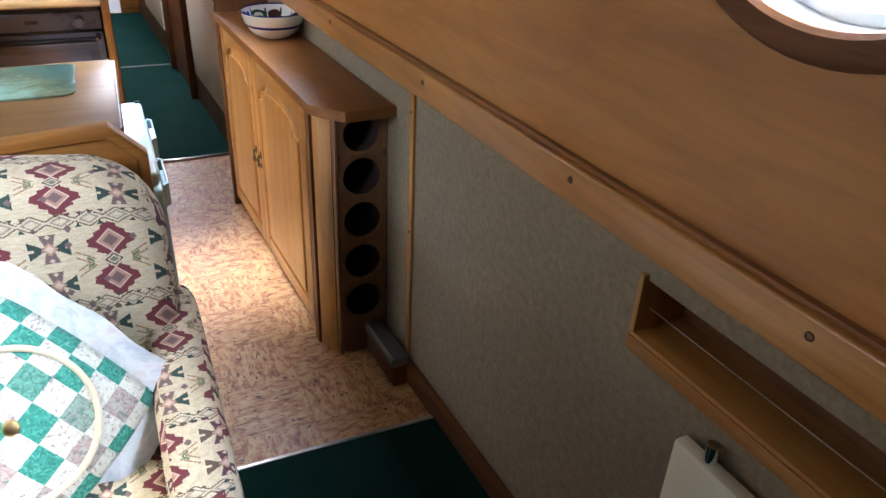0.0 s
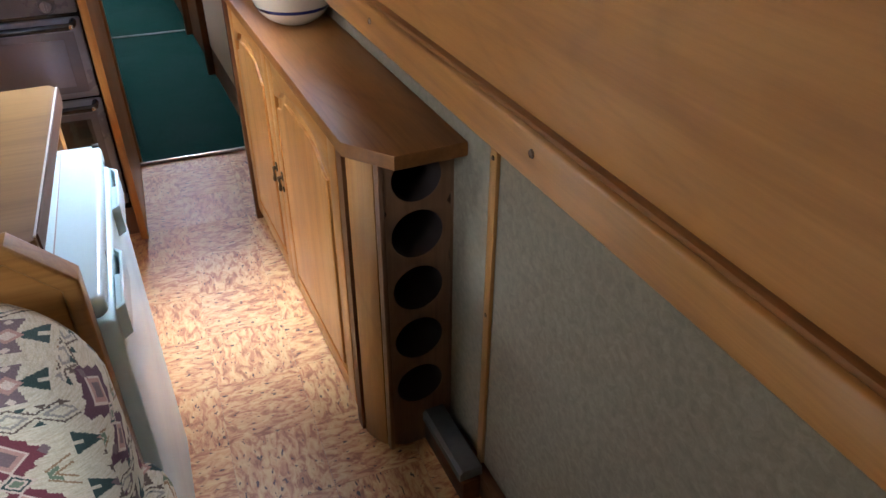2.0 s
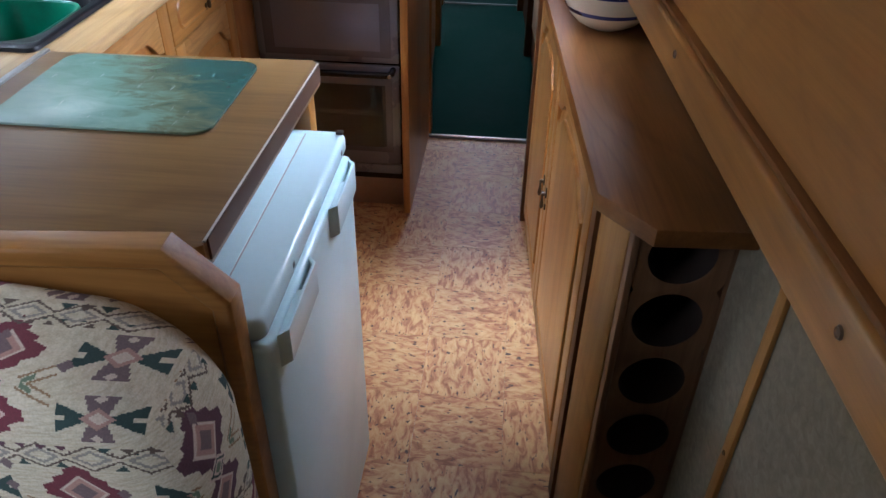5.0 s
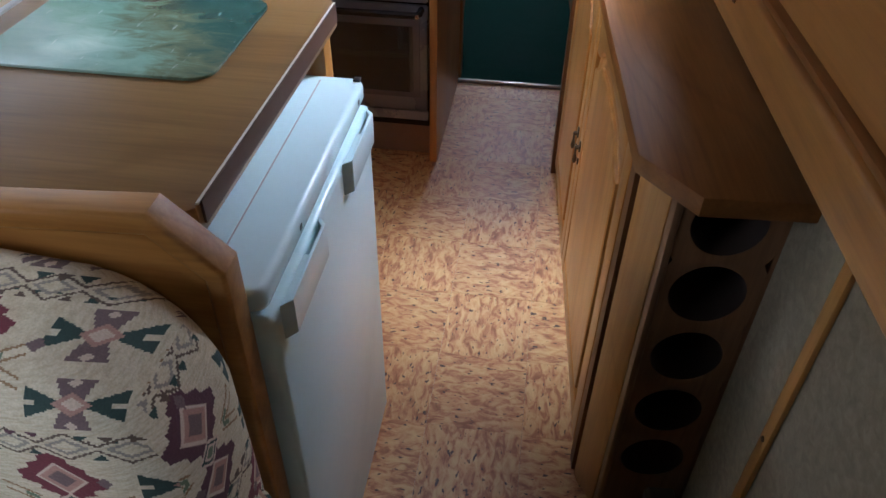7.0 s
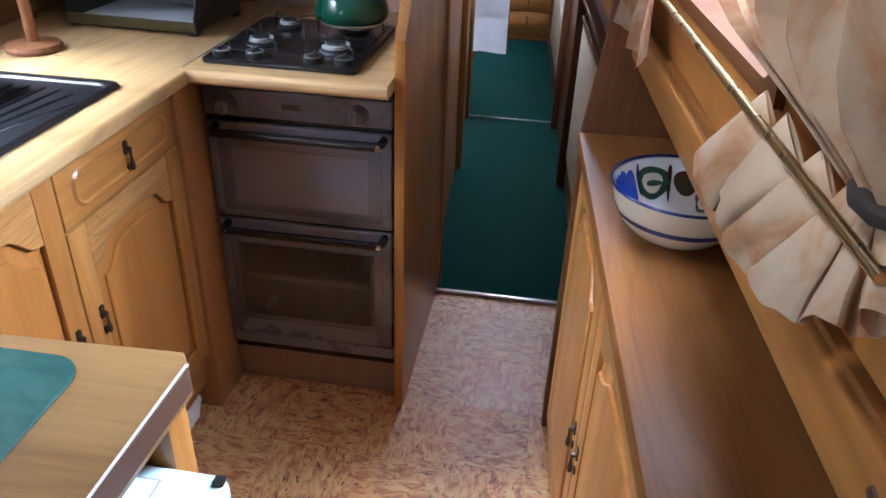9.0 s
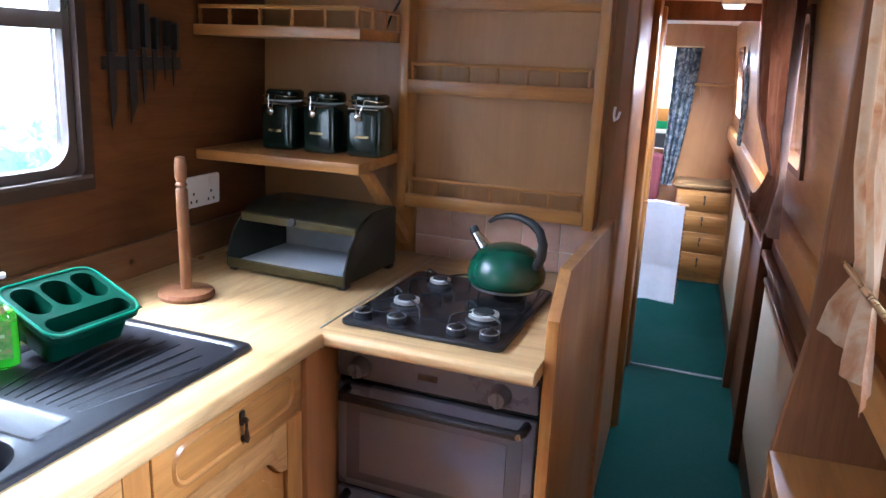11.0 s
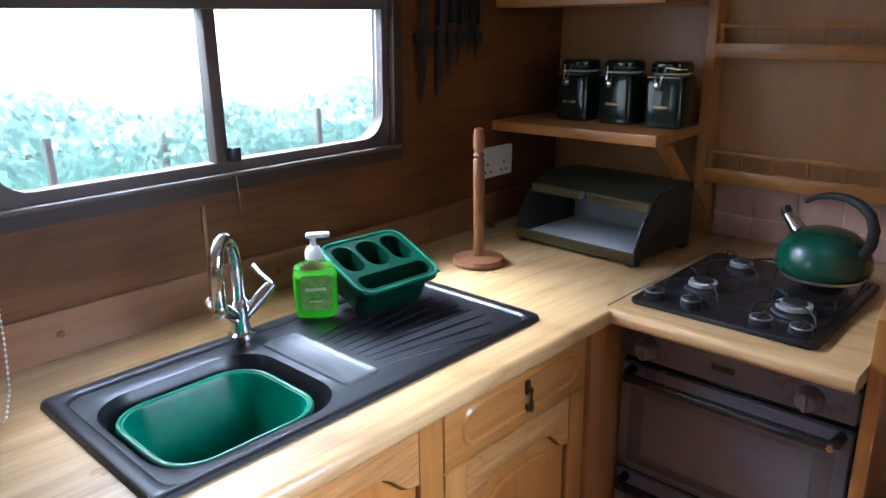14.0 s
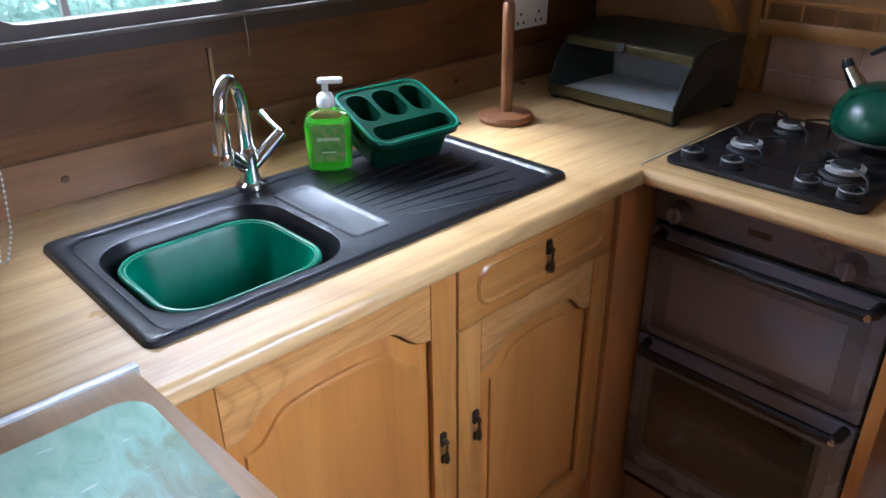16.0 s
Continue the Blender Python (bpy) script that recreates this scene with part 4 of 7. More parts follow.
def tapestry():
    """Cream woven cloth with rows of toothed diamonds, stars, feathers and stepped lines."""
    m, n, l, b = material("kilim_tapestry_cloth", 0.9)
    R = lambda op, a, c=None: reckon(n, l, op, a, c)
    uv, sep = n.new("ShaderNodeUVMap"), n.new("ShaderNodeSeparateXYZ")
    uv.uv_map = "face"
    l.new(uv.outputs[0], sep.inputs[0])
    st = 0.0020
    big = 1.14
    p, q = R("SNAP", R("MULTIPLY", sep.outputs[0], big), st * big), R("SNAP", R("MULTIPLY", sep.outputs[1], big), st * big)
    cream = noise_tex(n, l, coords(n, l, (1, 1, 6), shift=False), 70, 3)
    out = ramp(n, l, cream, [(0.3, (0.52, 0.43, 0.28)), (0.6, (0.66, 0.575, 0.41))])

    def cell(period, dp, dq):
        """Distances from the middle of a cell, and the cell's own random colour value."""
        c = R("DIVIDE", R("ADD", q, dq), period * 0.9)
        a = R("ADD", R("DIVIDE", R("ADD", p, dp), period), R("MULTIPLY", R("FLOOR", c), 0.37))
        u = R("MULTIPLY", R("ABSOLUTE", R("SUBTRACT", R("FRACT", a), 0.5)), period)
        w = R("MULTIPLY", R("ABSOLUTE", R("SUBTRACT", R("FRACT", c), 0.5)), period * 0.9)
        wn_, cb = n.new("ShaderNodeTexWhiteNoise"), n.new("ShaderNodeCombineXYZ")
        wn_.noise_dimensions = "2D"
        l.new(R("FLOOR", a), cb.inputs[0]), l.new(R("FLOOR", c), cb.inputs[1]), l.new(cb.outputs[0], wn_.inputs["Vector"])
        return u, w, wn_.outputs["Value"]

    def band(d, lo, hi):
        return R("MULTIPLY", R("GREATER_THAN", d, lo), R("LESS_THAN", d, hi))

    def hues(val, cols):
        h = ramp(n, l, val, [(k / len(cols), c) for k, c in enumerate(cols)])
        h.node.color_ramp.interpolation = "CONSTANT"
        return h

    MAROON, PINE, MAUVE, GREY, BROWN, ROSE = (0.165, 0.034, 0.044), (0.034, 0.062, 0.052), (0.18, 0.12, 0.115), (0.30, 0.26, 0.21), (0.125, 0.085, 0.060), (0.44, 0.25, 0.19)
    PLUM, SAGE = (0.11, 0.045, 0.058), (0.16, 0.20, 0.12)
    TAN, PALE = (0.30, 0.18, 0.09), (0.62, 0.49, 0.37)
    P = 0.244
    # pairs of toothed diamonds with a small ringed lozenge between them
    u, w, r = cell(P, 0.03, 0.05)
    edge = w
    w2 = R("ABSOLUTE", R("SUBTRACT", w, 0.049))
    tooth = R("MULTIPLY", R("ABSOLUTE", R("SUBTRACT", R("FRACT", R("DIVIDE", w, 0.016)), 0.5)), 0.018)
    d = R("ADD", R("ADD", u, w2), tooth)
    out = mix(n, l, out, hues(r, (MAROON, MAROON, PLUM, MAROON)), band(d, -1, 0.056))
    out = mix(n, l, out, PALE, band(R("ADD", u, w2), -1, 0.030))
    out = mix(n, l, out, ROSE, band(R("ADD", u, w2), -1, 0.025))
    out = mix(n, l, out, MAUVE, band(R("ADD", u, w2), -1, 0.016))
    ring = R("ADD", R("MULTIPLY", u, 0.8), w)
    out = mix(n, l, out, PALE, band(ring, -1, 0.021))
    out = mix(n, l, out, PINE, band(ring, 0.012, 0.016))
    out = mix(n, l, out, SAGE, band(ring, -1, 0.008))
    # forked feathers beside them
    fork = R("ABSOLUTE", R("SUBTRACT", w, R("MULTIPLY", R("SUBTRACT", u, 0.036), 0.62)))
    side = band(u, 0.036, 0.074)
    out = mix(n, l, out, TAN, R("MULTIPLY", side, band(fork, 0.0055, 0.0095)))
    out = mix(n, l, out, SAGE, R("MULTIPLY", band(u, 0.040, 0.054), band(fork, -1, 0.004)))
    # pairs of eight-armed stars
    u, w, r = cell(P, 0.03 + P / 2, 0.05)
    w2 = R("ABSOLUTE", R("SUBTRACT", w, 0.047))
    flare = R("MULTIPLY", R("LESS_THAN", w2, R("ADD", R("MULTIPLY", u, 0.62), -0.003)), band(u, 0.011, 0.041))
    notch = R("MULTIPLY", band(u, 0.031, 0.042), band(w2, -1, 0.004))
    out = mix(n, l, out, hues(r, (PINE, PINE, BROWN)), R("SUBTRACT", flare, notch))
    out = mix(n, l, out, hues(r, (MAUVE, BROWN, PLUM)), R("MULTIPLY", R("LESS_THAN", u, R("ADD", R("MULTIPLY", w2, 0.30), 0.006)), band(w2, 0.008, 0.036)))
    out = mix(n, l, out, PALE, R("MULTIPLY", band(R("ADD", u, R("ABSOLUTE", R("SUBTRACT", w2, 0.030))), -1, 0.006), 1.0))
    out = mix(n, l, out, ROSE, band(R("ADD", u, w2), -1, 0.017))
    out = mix(n, l, out, PALE, band(R("ADD", u, w2), -1, 0.010))
    # stepped lines and small teeth between the rows
    step = R("ADD", edge, R("MULTIPLY", R("ABSOLUTE", R("SUBTRACT", R("FRACT", R("DIVIDE", p, 0.056)), 0.5)), 0.034))
    out = mix(n, l, out, BROWN, band(step, 0.1050, 0.1085))
    out = mix(n, l, out, GREY, band(step, 0.1135, 0.1180))
    u, w, r = cell(0.022, 0.0, 0.0)
    wedge = band(R("ADD", u, R("MULTIPLY", w, 0.8)), -1, 0.0085)
    out = mix(n, l, out, hues(r, (PLUM, PINE, BROWN)), R("MULTIPLY", wedge, R("MULTIPLY", band(edge, 0.091, 0.101), R("GREATER_THAN", r, 0.3))))
    out = mix(n, l, out, hues(r, (BROWN, PINE, MAUVE)), R("MULTIPLY", wedge, R("GREATER_THAN", r, 0.95)))
    weave = noise_tex(n, l, coords(n, l, (1, 1, 1), shift=False), 420, 2)
    out = mix(n, l, out, ramp(n, l, weave, [(0.3, (0.75, 0.75, 0.75)), (0.7, (1.1, 1.1, 1.1))]), 0.6, "MULTIPLY")
    l.new(out, b.inputs["Base Color"])
    bump(n, l, b, weave, 0.5, 0.002)
    return m


def patchwork():
    """Green and ivory patchwork squares with faint printed scrolls; runs in the pad's own plane."""
    m, n, l, b = material("green_ivory_patchwork", 0.8)
    uv, mp = n.new("ShaderNodeUVMap"), n.new("ShaderNodeMapping")
    uv.uv_map = "face"
    l.new(uv.outputs[0], mp.inputs[0])
    v = mp.outputs[0]
    ch = n.new("ShaderNodeTexChecker")
    ch.inputs["Scale"].default_value = 1 / 0.054
    l.new(v, ch.inputs["Vector"])
    scroll = noise_tex(n, l, v, 55, 4, 0.6, 2.5)
    sn = snapped(n, l, v, 0.054)
    patch = noise_tex(n, l, sn, 31, 0)
    green = ramp(n, l, scroll, [(0.35, (0.012, 0.13, 0.095)), (0.55, (0.03, 0.24, 0.18)), (0.72, (0.16, 0.36, 0.28))])
    flower = ramp(n, l, scroll, [(0.38, (0.08, 0.20, 0.15)), (0.47, (0.34, 0.20, 0.20)), (0.58, (0.30, 0.32, 0.27))])
    ivory = ramp(n, l, scroll, [(0.36, (0.27, 0.19, 0.21)), (0.42, (0.45, 0.45, 0.38)), (0.7, (0.56, 0.57, 0.50))])
    pick = ramp(n, l, patch, [(0.52, (0, 0, 0)), (0.56, (1, 1, 1))])
    l.new(mix(n, l, mix(n, l, green, flower, pick), ivory, ch.outputs["Fac"]), b.inputs["Base Color"])
    bump(n, l, b, scroll, 0.25, 0.002)
    return m


def landscape():
    """A printed lake scene: dark woods to one side, pale water to the other, hazed between."""
    m, n, l, b = material("teal_landscape_print", 0.24)
    v = coords(n, l, (1, 1, 1), shift=False)
    tc, sep, s1, s2 = n.new("ShaderNodeTexCoord"), n.new("ShaderNodeSeparateXYZ"), n.new("ShaderNodeMath"), n.new("ShaderNodeMath")
    l.new(tc.outputs["Object"], sep.inputs[0])
    s1.operation = s2.operation = "MULTIPLY_ADD"
    s1.inputs[1].default_value, s1.inputs[2].default_value = 1.5, 0.50
    l.new(sep.outputs[0], s1.inputs[0])
    s2.inputs[1].default_value = 1.1
    shift = n.new("ShaderNodeMath")
    shift.operation = "ADD"
    shift.inputs[1].default_value = -1.80
    l.new(sep.outputs[1], shift.inputs[0]), l.new(shift.outputs[0], s2.inputs[0]), l.new(s1.outputs[0], s2.inputs[2])
    ragged = noise_tex(n, l, coords(n, l, (1, 2.2, 1), shift=False), 16, 6, 0.65, 0.8)
    total = n.new("ShaderNodeMath")
    total.operation = "MULTIPLY_ADD"
    total.inputs[1].default_value = 0.5
    l.new(ragged, total.inputs[0]), l.new(s2.outputs[0], total.inputs[2])
    col = ramp(n, l, total.outputs[0], [(0.05, (0.36, 0.50, 0.41)), (0.30, (0.22, 0.37, 0.28)), (0.44, (0.14, 0.17, 0.10)), (0.56, (0.042, 0.10, 0.080)), (0.80, (0.018, 0.056, 0.046))])
    scratch = noise_tex(n, l, coords(n, l, (1, 0.2, 1), (0, 0, 40), shift=False), 90, 4, 0.7)
    col = mix(n, l, col, (0.62, 0.68, 0.64), ramp(n, l, scratch, [(0.66, (0, 0, 0)), (0.74, (0.5, 0.5, 0.5))]))
    l.new(col, b.inputs["Base Color"])
    return m


TAPESTRY = tapestry()
PATCH = patchwork()
SATIN = speckle("pale_blue_satin", [(0.35, (0.40, 0.45, 0.49)), (0.55, (0.58, 0.61, 0.61)), (0.7, (0.52, 0.44, 0.42))], 22, (1, 1, 1), 0.45, 0.8, None, 0.1)
ROPE = plain("cream_cord", (0.62, 0.54, 0.38), 0.8, 0, 0.15, 60, 0.4)
SCENE_PRINT = landscape()
CURTAIN = speckle("peach_leaf_curtain_cloth", [(0.30, (0.413, 0.172, 0.073)), (0.42, (0.516, 0.301, 0.163)), (0.52, (0.585, 0.430, 0.292)), (0.72, (0.628, 0.507, 0.370))], 13, (1, 1, 0.7), 0.85, 0.7, None, 0.15)
CURTAIN_BROWN = speckle("brown_peach_curtain_cloth", [(0.32, (0.20, 0.085, 0.042)), (0.5, (0.29, 0.140, 0.078)), (0.7, (0.36, 0.20, 0.12))], 13, (1, 1, 0.7), 0.85, 0.7, None, 0.15)
CURTAIN_BLUE = speckle("blue_grey_flowered_cloth", [(0.35, (0.04, 0.06, 0.08)), (0.5, (0.16, 0.19, 0.20)), (0.62, (0.45, 0.46, 0.42))], 26, (1, 1, 1), 0.85, 0.6, None, 0.15)
TILE = plain("terracotta_pink_tile", (0.58, 0.37, 0.285), 0.3, 0, 0.14, 20, 0.05, 0.3)
GROUT = plain("pale_grout", (0.72, 0.66, 0.58), 0.9, 0, 0.1, 30, 0.2)
BIN_GREEN = plain("dark_olive_tin", (0.012, 0.013, 0.008), 0.34, 0.1, 0.25, 10, 0, 0.15)
BIN_GOLD = plain("olive_gold_tin", (0.075, 0.058, 0.020), 0.35, 0.3, 0.15, 12)
BIN_IN = plain("pale_grey_enamel", (0.62, 0.66, 0.68), 0.4, 0, 0.05)
JAR_GREEN = plain("bottle_green_ceramic", (0.004, 0.013, 0.008), 0.16, 0, 0.2, 12, 0, 0.3)
POLE = wood("beech_turned", (0.15, 0.056, 0.020), (0.205, 0.082, 0.030), (0.25, 0.110, 0.042), "z", 0.45)
BOWL_CREAM = plain("cream_glaze", (0.68, 0.62, 0.48), 0.15, 0, 0.05, 10, 0, 0.6)
BOWL_BLUE = plain("dark_blue_glaze", (0.012, 0.02, 0.12), 0.15, 0, 0.2, 30, 0, 0.6)
BOWL_BRIGHT = plain("cobalt_glaze", (0.01, 0.05, 0.42), 0.15, 0, 0.25, 40, 0, 0.6)
BOWL_DARK = plain("olive_brown_glaze", (0.035, 0.028, 0.018), 0.15, 0, 0.3, 40, 0, 0.6)
BOWL_GREEN = plain("leaf_green_glaze", (0.03, 0.075, 0.045), 0.15, 0, 0.3, 40, 0, 0.6)
WHITE_CLOTH = plain("white_towelling", (0.86, 0.88, 0.90), 0.95, 0, 0.05, 50, 0.6)
PANE = glass("window_glass")
CLEAR = glass("clear_bottle_plastic", (0.96, 1.0, 0.95), 0.05)
SOAP = glass("green_liquid_soap", (0.13, 0.72, 0.03), 0.08)
SOAP.node_tree.nodes["Principled BSDF"].inputs["Transmission Weight"].default_value = 0.55
BLADE = plain("dark_knife_steel", (0.045, 0.04, 0.04), 0.3, 0.6, 0.3, 25)
FRAME_GREY = plain("weathered_window_frame", (0.088, 0.066, 0.056), 0.5, 0.0, 0.12, 16)
FRAME_DARK = wood("dark_window_lining", (0.022, 0.009, 0.005), (0.034, 0.014, 0.007), (0.050, 0.021, 0.011), "y", 0.5, 1.0, 0.0)
BLIND = plain("lime_green_blind", (0.20, 0.26, 0.06), 0.6, 0, 0.08)
def leaf():
    """Leaves that let light through."""
    m = plain("hedge_leaf", (0.50, 0.64, 0.60), 0.5, 0, 0.32, 4)
    n, l = m.node_tree.nodes, m.node_tree.links
    b, tr, mx = n["Principled BSDF"], n.new("ShaderNodeBsdfTranslucent"), n.new("ShaderNodeMixShader")
    l.new(mix(n, l, b.inputs["Base Color"].links[0].from_socket, (0.84, 1.0, 0.97), 0.72), tr.inputs["Color"])
    mx.inputs[0].default_value = 0.72
    l.new(b.outputs[0], mx.inputs[1]), l.new(tr.outputs[0], mx.inputs[2])
    l.new(mx.outputs[0], n["Material Output"].inputs["Surface"])
    return m


def glow(name, color, strength):
    m = bpy.data.materials.new(name)
    m.use_nodes = True
    n, l = m.node_tree.nodes, m.node_tree.links
    n.clear()
    e, o = n.new("ShaderNodeEmission"), n.new("ShaderNodeOutputMaterial")
    e.inputs[0].default_value, e.inputs[1].default_value = (*color, 1), strength
    l.new(e.outputs[0], o.inputs[0])
    return m


def sheer(m, share):
    """Cloth that lets a share of the light through."""
    n, l = m.node_tree.nodes, m.node_tree.links
    b, tr, mx = n["Principled BSDF"], n.new("ShaderNodeBsdfTranslucent"), n.new("ShaderNodeMixShader")
    l.new(b.inputs["Base Color"].links[0].from_socket, tr.inputs["Color"])
    mx.inputs[0].default_value = share
    l.new(b.outputs[0], mx.inputs[1]), l.new(tr.outputs[0], mx.inputs[2])
    l.new(mx.outputs[0], n["Material Output"].inputs["Surface"])


sheer(CURTAIN, 0.28)
LEAF = leaf()
POSTWOOD = plain("pale_weathered_post", (0.76, 0.75, 0.70), 0.8, 0, 0.2, 12)
GROUND = plain("towpath_grass", (0.07, 0.10, 0.045), 0.9, 0, 0.35, 3)


def sub(name, parent, label=""):
    ob = new(name)
    ob.parent = parent
    ob.matrix_parent_inverse = parent.matrix_world.inverted()
    if label:
        ob["label"] = label
    return ob


def loops_shell(bm, loops, close_last=True, close_first=False):
    """Skins a run of point loops of equal count."""
    rings = [[bm.verts.new(p) for p in lp] for lp in loops]
    k = len(rings[0])
    for p, q in zip(rings, rings[1:]):
        for i in range(k):
            bm.faces.new((p[i], p[(i + 1) % k], q[(i + 1) % k], q[i]))
    if close_last:
        bm.faces.new(rings[-1])
    if close_first:
        bm.faces.new(rings[0])
    return rings


def rl(x0, x1, y0, y1, r, z, k=6):
    return [(x, y, z) for x, y in rounded(x0, x1, y0, y1, r, k)]


# ---- outside: hedge, posts and ground ----
bm = bmesh.new()
box(bm, -40, -1.2, -40, 40, -0.9, -0.8)
setting("ground", bm, GROUND, "rough grass bank beside the boat", "ground")
bm = bmesh.new()
ring_ = [(16 * math.cos(2 * math.pi * i / 48), 3 + 16 * math.sin(2 * math.pi * i / 48)) for i in range(48)]
vb_, vt_ = [bm.verts.new((x, y, -0.79)) for x, y in ring_], [bm.verts.new((x, y, 7.0)) for x, y in ring_]
for i in range(48):
    bm.faces.new((vb_[i], vb_[(i + 1) % 48], vt_[(i + 1) % 48], vt_[i]))
setting("backdrop", bm, glow("bright_cloud", (0.93, 0.97, 1.0), 2.6), "bright white cloudy sky low over the horizon", "sky")
bm = bmesh.new()
box(bm, -1.2, 40, -40, 40, -0.95, -0.85)
setting("water", bm, plain("canal_water", (0.03, 0.04, 0.03), 0.08, 0, 0.2, 0.6, 0.05), "still canal water alongside the boat", "water")
rng = random.Random(4)
verts, faces = [], []
for i in range(20000):
    y = rng.uniform(0.5, 6.5)
    top = 1.25 + 0.05 * math.sin(y * 3.1) + 0.04 * math.sin(y * 7.7 + 1)
    z = top - abs(rng.gauss(0, 0.45))
    x = -2.6 + 0.10 * math.sin(y * 5 + z * 4) + rng.uniform(-0.12, 0.12)
    a, t, s = rng.uniform(0, 6.28), rng.uniform(-0.9, 0.9), rng.uniform(0.014, 0.036)
    u = Vector((math.sin(t), math.cos(a) * math.cos(t), math.sin(a) * math.cos(t))) * s
    w = u.cross(Vector((1, 0.3, 0.2))).normalized() * s * 0.45
    c, b0 = Vector((x, y, z)), len(verts)
    verts += [c - u, c + w, c + u, c - w]
    faces.append((b0, b0 + 1, b0 + 2, b0 + 3))
me = bpy.data.meshes.new("hedge_leaves")
me.from_pydata(verts, [], faces)
me.materials.append(LEAF)
tagged(new("hedge_leaves", me), "sunlit pale green hedge on the bank outside", "hedge", kind="stuff")
bm = bmesh.new()
box(bm, -2.85, -2.72, -4, 12, -0.8, 1.05)
setting("hedge_bank", bm, LEAF, "dense inner growth of the hedge", "hedge")
fp = thing("fence_post", "pale weathered fence post in the hedge", "post", (-2.44, 2.60, -0.8), group="fence posts")
boxed("post", POSTWOOD, fp, -2.535, -2.50, 2.588, 2.612, -0.8, 1.17, bevel=0.006)
for y in (3.02, 3.77, 4.5):
    copy_thing(fp, Matrix.Translation((-2.44, y, -0.8)))

# ---- galley window ----
win = thing("window_1", "grey-framed boat window with an open top hopper over the sink", "window", (-1.08, 2.465, 1.2), kind="structure")


def on_port(poly, d0, d1, bevel=0.0):
    """A plate on the port side from (y, z) outlines, between two distances in from the wall face."""
    bm = bmesh.new()
    va = [bm.verts.new((xl(z) + d0, y, z)) for y, z in poly]
    vb = [bm.verts.new((xl(z) + d1, y, z)) for y, z in poly]
    fs = [bm.faces.new(va), bm.faces.new(vb[::-1])]
    k = len(poly)
    fs += [bm.faces.new((va[i], vb[i], vb[(i + 1) % k], va[(i + 1) % k])) for i in range(k)]
    return bm


def on_port_ring(outer, inner, d0, d1):
    bm = bmesh.new()
    lo = [[(xl(z) + d, y, z) for y, z in q] for q, d in ((outer, d0), (outer, d1), (inner, d1), (inner, d0))]
    rings = loops_shell(bm, lo, close_last=False)
    k = len(outer)
    for i in range(k):
        bm.faces.new((rings[3][i], rings[3][(i + 1) % k], rings[0][(i + 1) % k], rings[0][i]))
    return bm


part("lining", on_port_ring(rounded(W0 - 0.004, W1 + 0.006, WZ0 - 0.012, WZ1 + 0.004, 0.004), rounded(W0 + 0.022, W1 - 0.022, WZ0 + 0.022, WZ1 - 0.022, 0.02), -0.055, 0.012), FRAME_DARK, win, "dark stained wooden lining")
part("outer_frame", on_port_ring(rounded(W0 + 0.022, W1 - 0.022, WZ0 + 0.022, WZ1 - 0.022, 0.03), rounded(W0 + 0.048, W1 - 0.042, WZ0 + 0.045, WZ1 - 0.034, 0.062), -0.045, -0.008), FRAME_GREY, win, "weathered grey aluminium frame")
boxed("transom", FRAME_GREY, win, xl(1.58) - 0.045, xl(1.58) - 0.006, W0 + 0.04, W1 - 0.04, 1.565, 1.602, bevel=0.003)
boxed("mullion", FRAME_GREY, win, xl(1.4) - 0.045, xl(1.4) - 0.010, 2.438, 2.466, WZ0 + 0.04, 1.566, bevel=0.003)
boxed("sill_bead", FRAME_GREY, win, xl(1.22) - 0.004, xl(1.22) + 0.014, W0, W1, WZ0 + 0.016, WZ0 + 0.024, bevel=0.001)
for a, b in ((W0 + 0.05, 2.44), (2.464, W1 - 0.045)):
    p = part("pane", on_port([(a, WZ0 + 0.04), (b, WZ0 + 0.04), (b, 1.57), (a, 1.57)], -0.030, -0.026), PANE, win)
    p.visible_shadow = False
boxed("catch", BLACK, win, xl(1.25) - 0.008, xl(1.25) + 0.018, 2.462, 2.482, WZ0 + 0.045, WZ0 + 0.075, bevel=0.003)
bm = bmesh.new()
z0, z1 = 1.604, 1.735
fx0, fx1 = xl(1.6) - 0.012, xl(1.6) + 0.065
prism(bm, [(fx0, z0), (fx0 + 0.004, z0), (fx1 + 0.004, z1), (fx1, z1)], "y", W0 + 0.05, W1 - 0.03)
p = part("hopper_pane", bm, PANE, win, "glass hopper tilted inwards")
p.visible_shadow = False
bm = bmesh.new()
prism(bm, [(fx0, z0), (fx1, z1), (xl(1.74) - 0.02, 1.74)], "y", W1 - 0.030, W1 - 0.027)
p = part("hopper_cheek", bm, PANE, win)
p.visible_shadow = False
barred("hopper_stay", BLACK, win, [(fx1 - 0.012, 2.87, 1.715), (fx1 + 0.004, 2.868, 1.70), (fx1 - 0.010, 2.866, 1.665)], 0.004, steps=6)
rb = thing("roller_blind", "rolled-up lime green blind above the galley window", "blind", (-1.02, 2.5, 1.77))
barred("roll", BLIND, rb, [(xl(1.78) + 0.035, W0 - 0.05, 1.790), (xl(1.78) + 0.035, 3.045, 1.790)], 0.026, steps=16)
ch = thing("blind_chain", "fine beaded pull chain hanging beside the window", "chain", (-1.0, 1.93, 0.93))
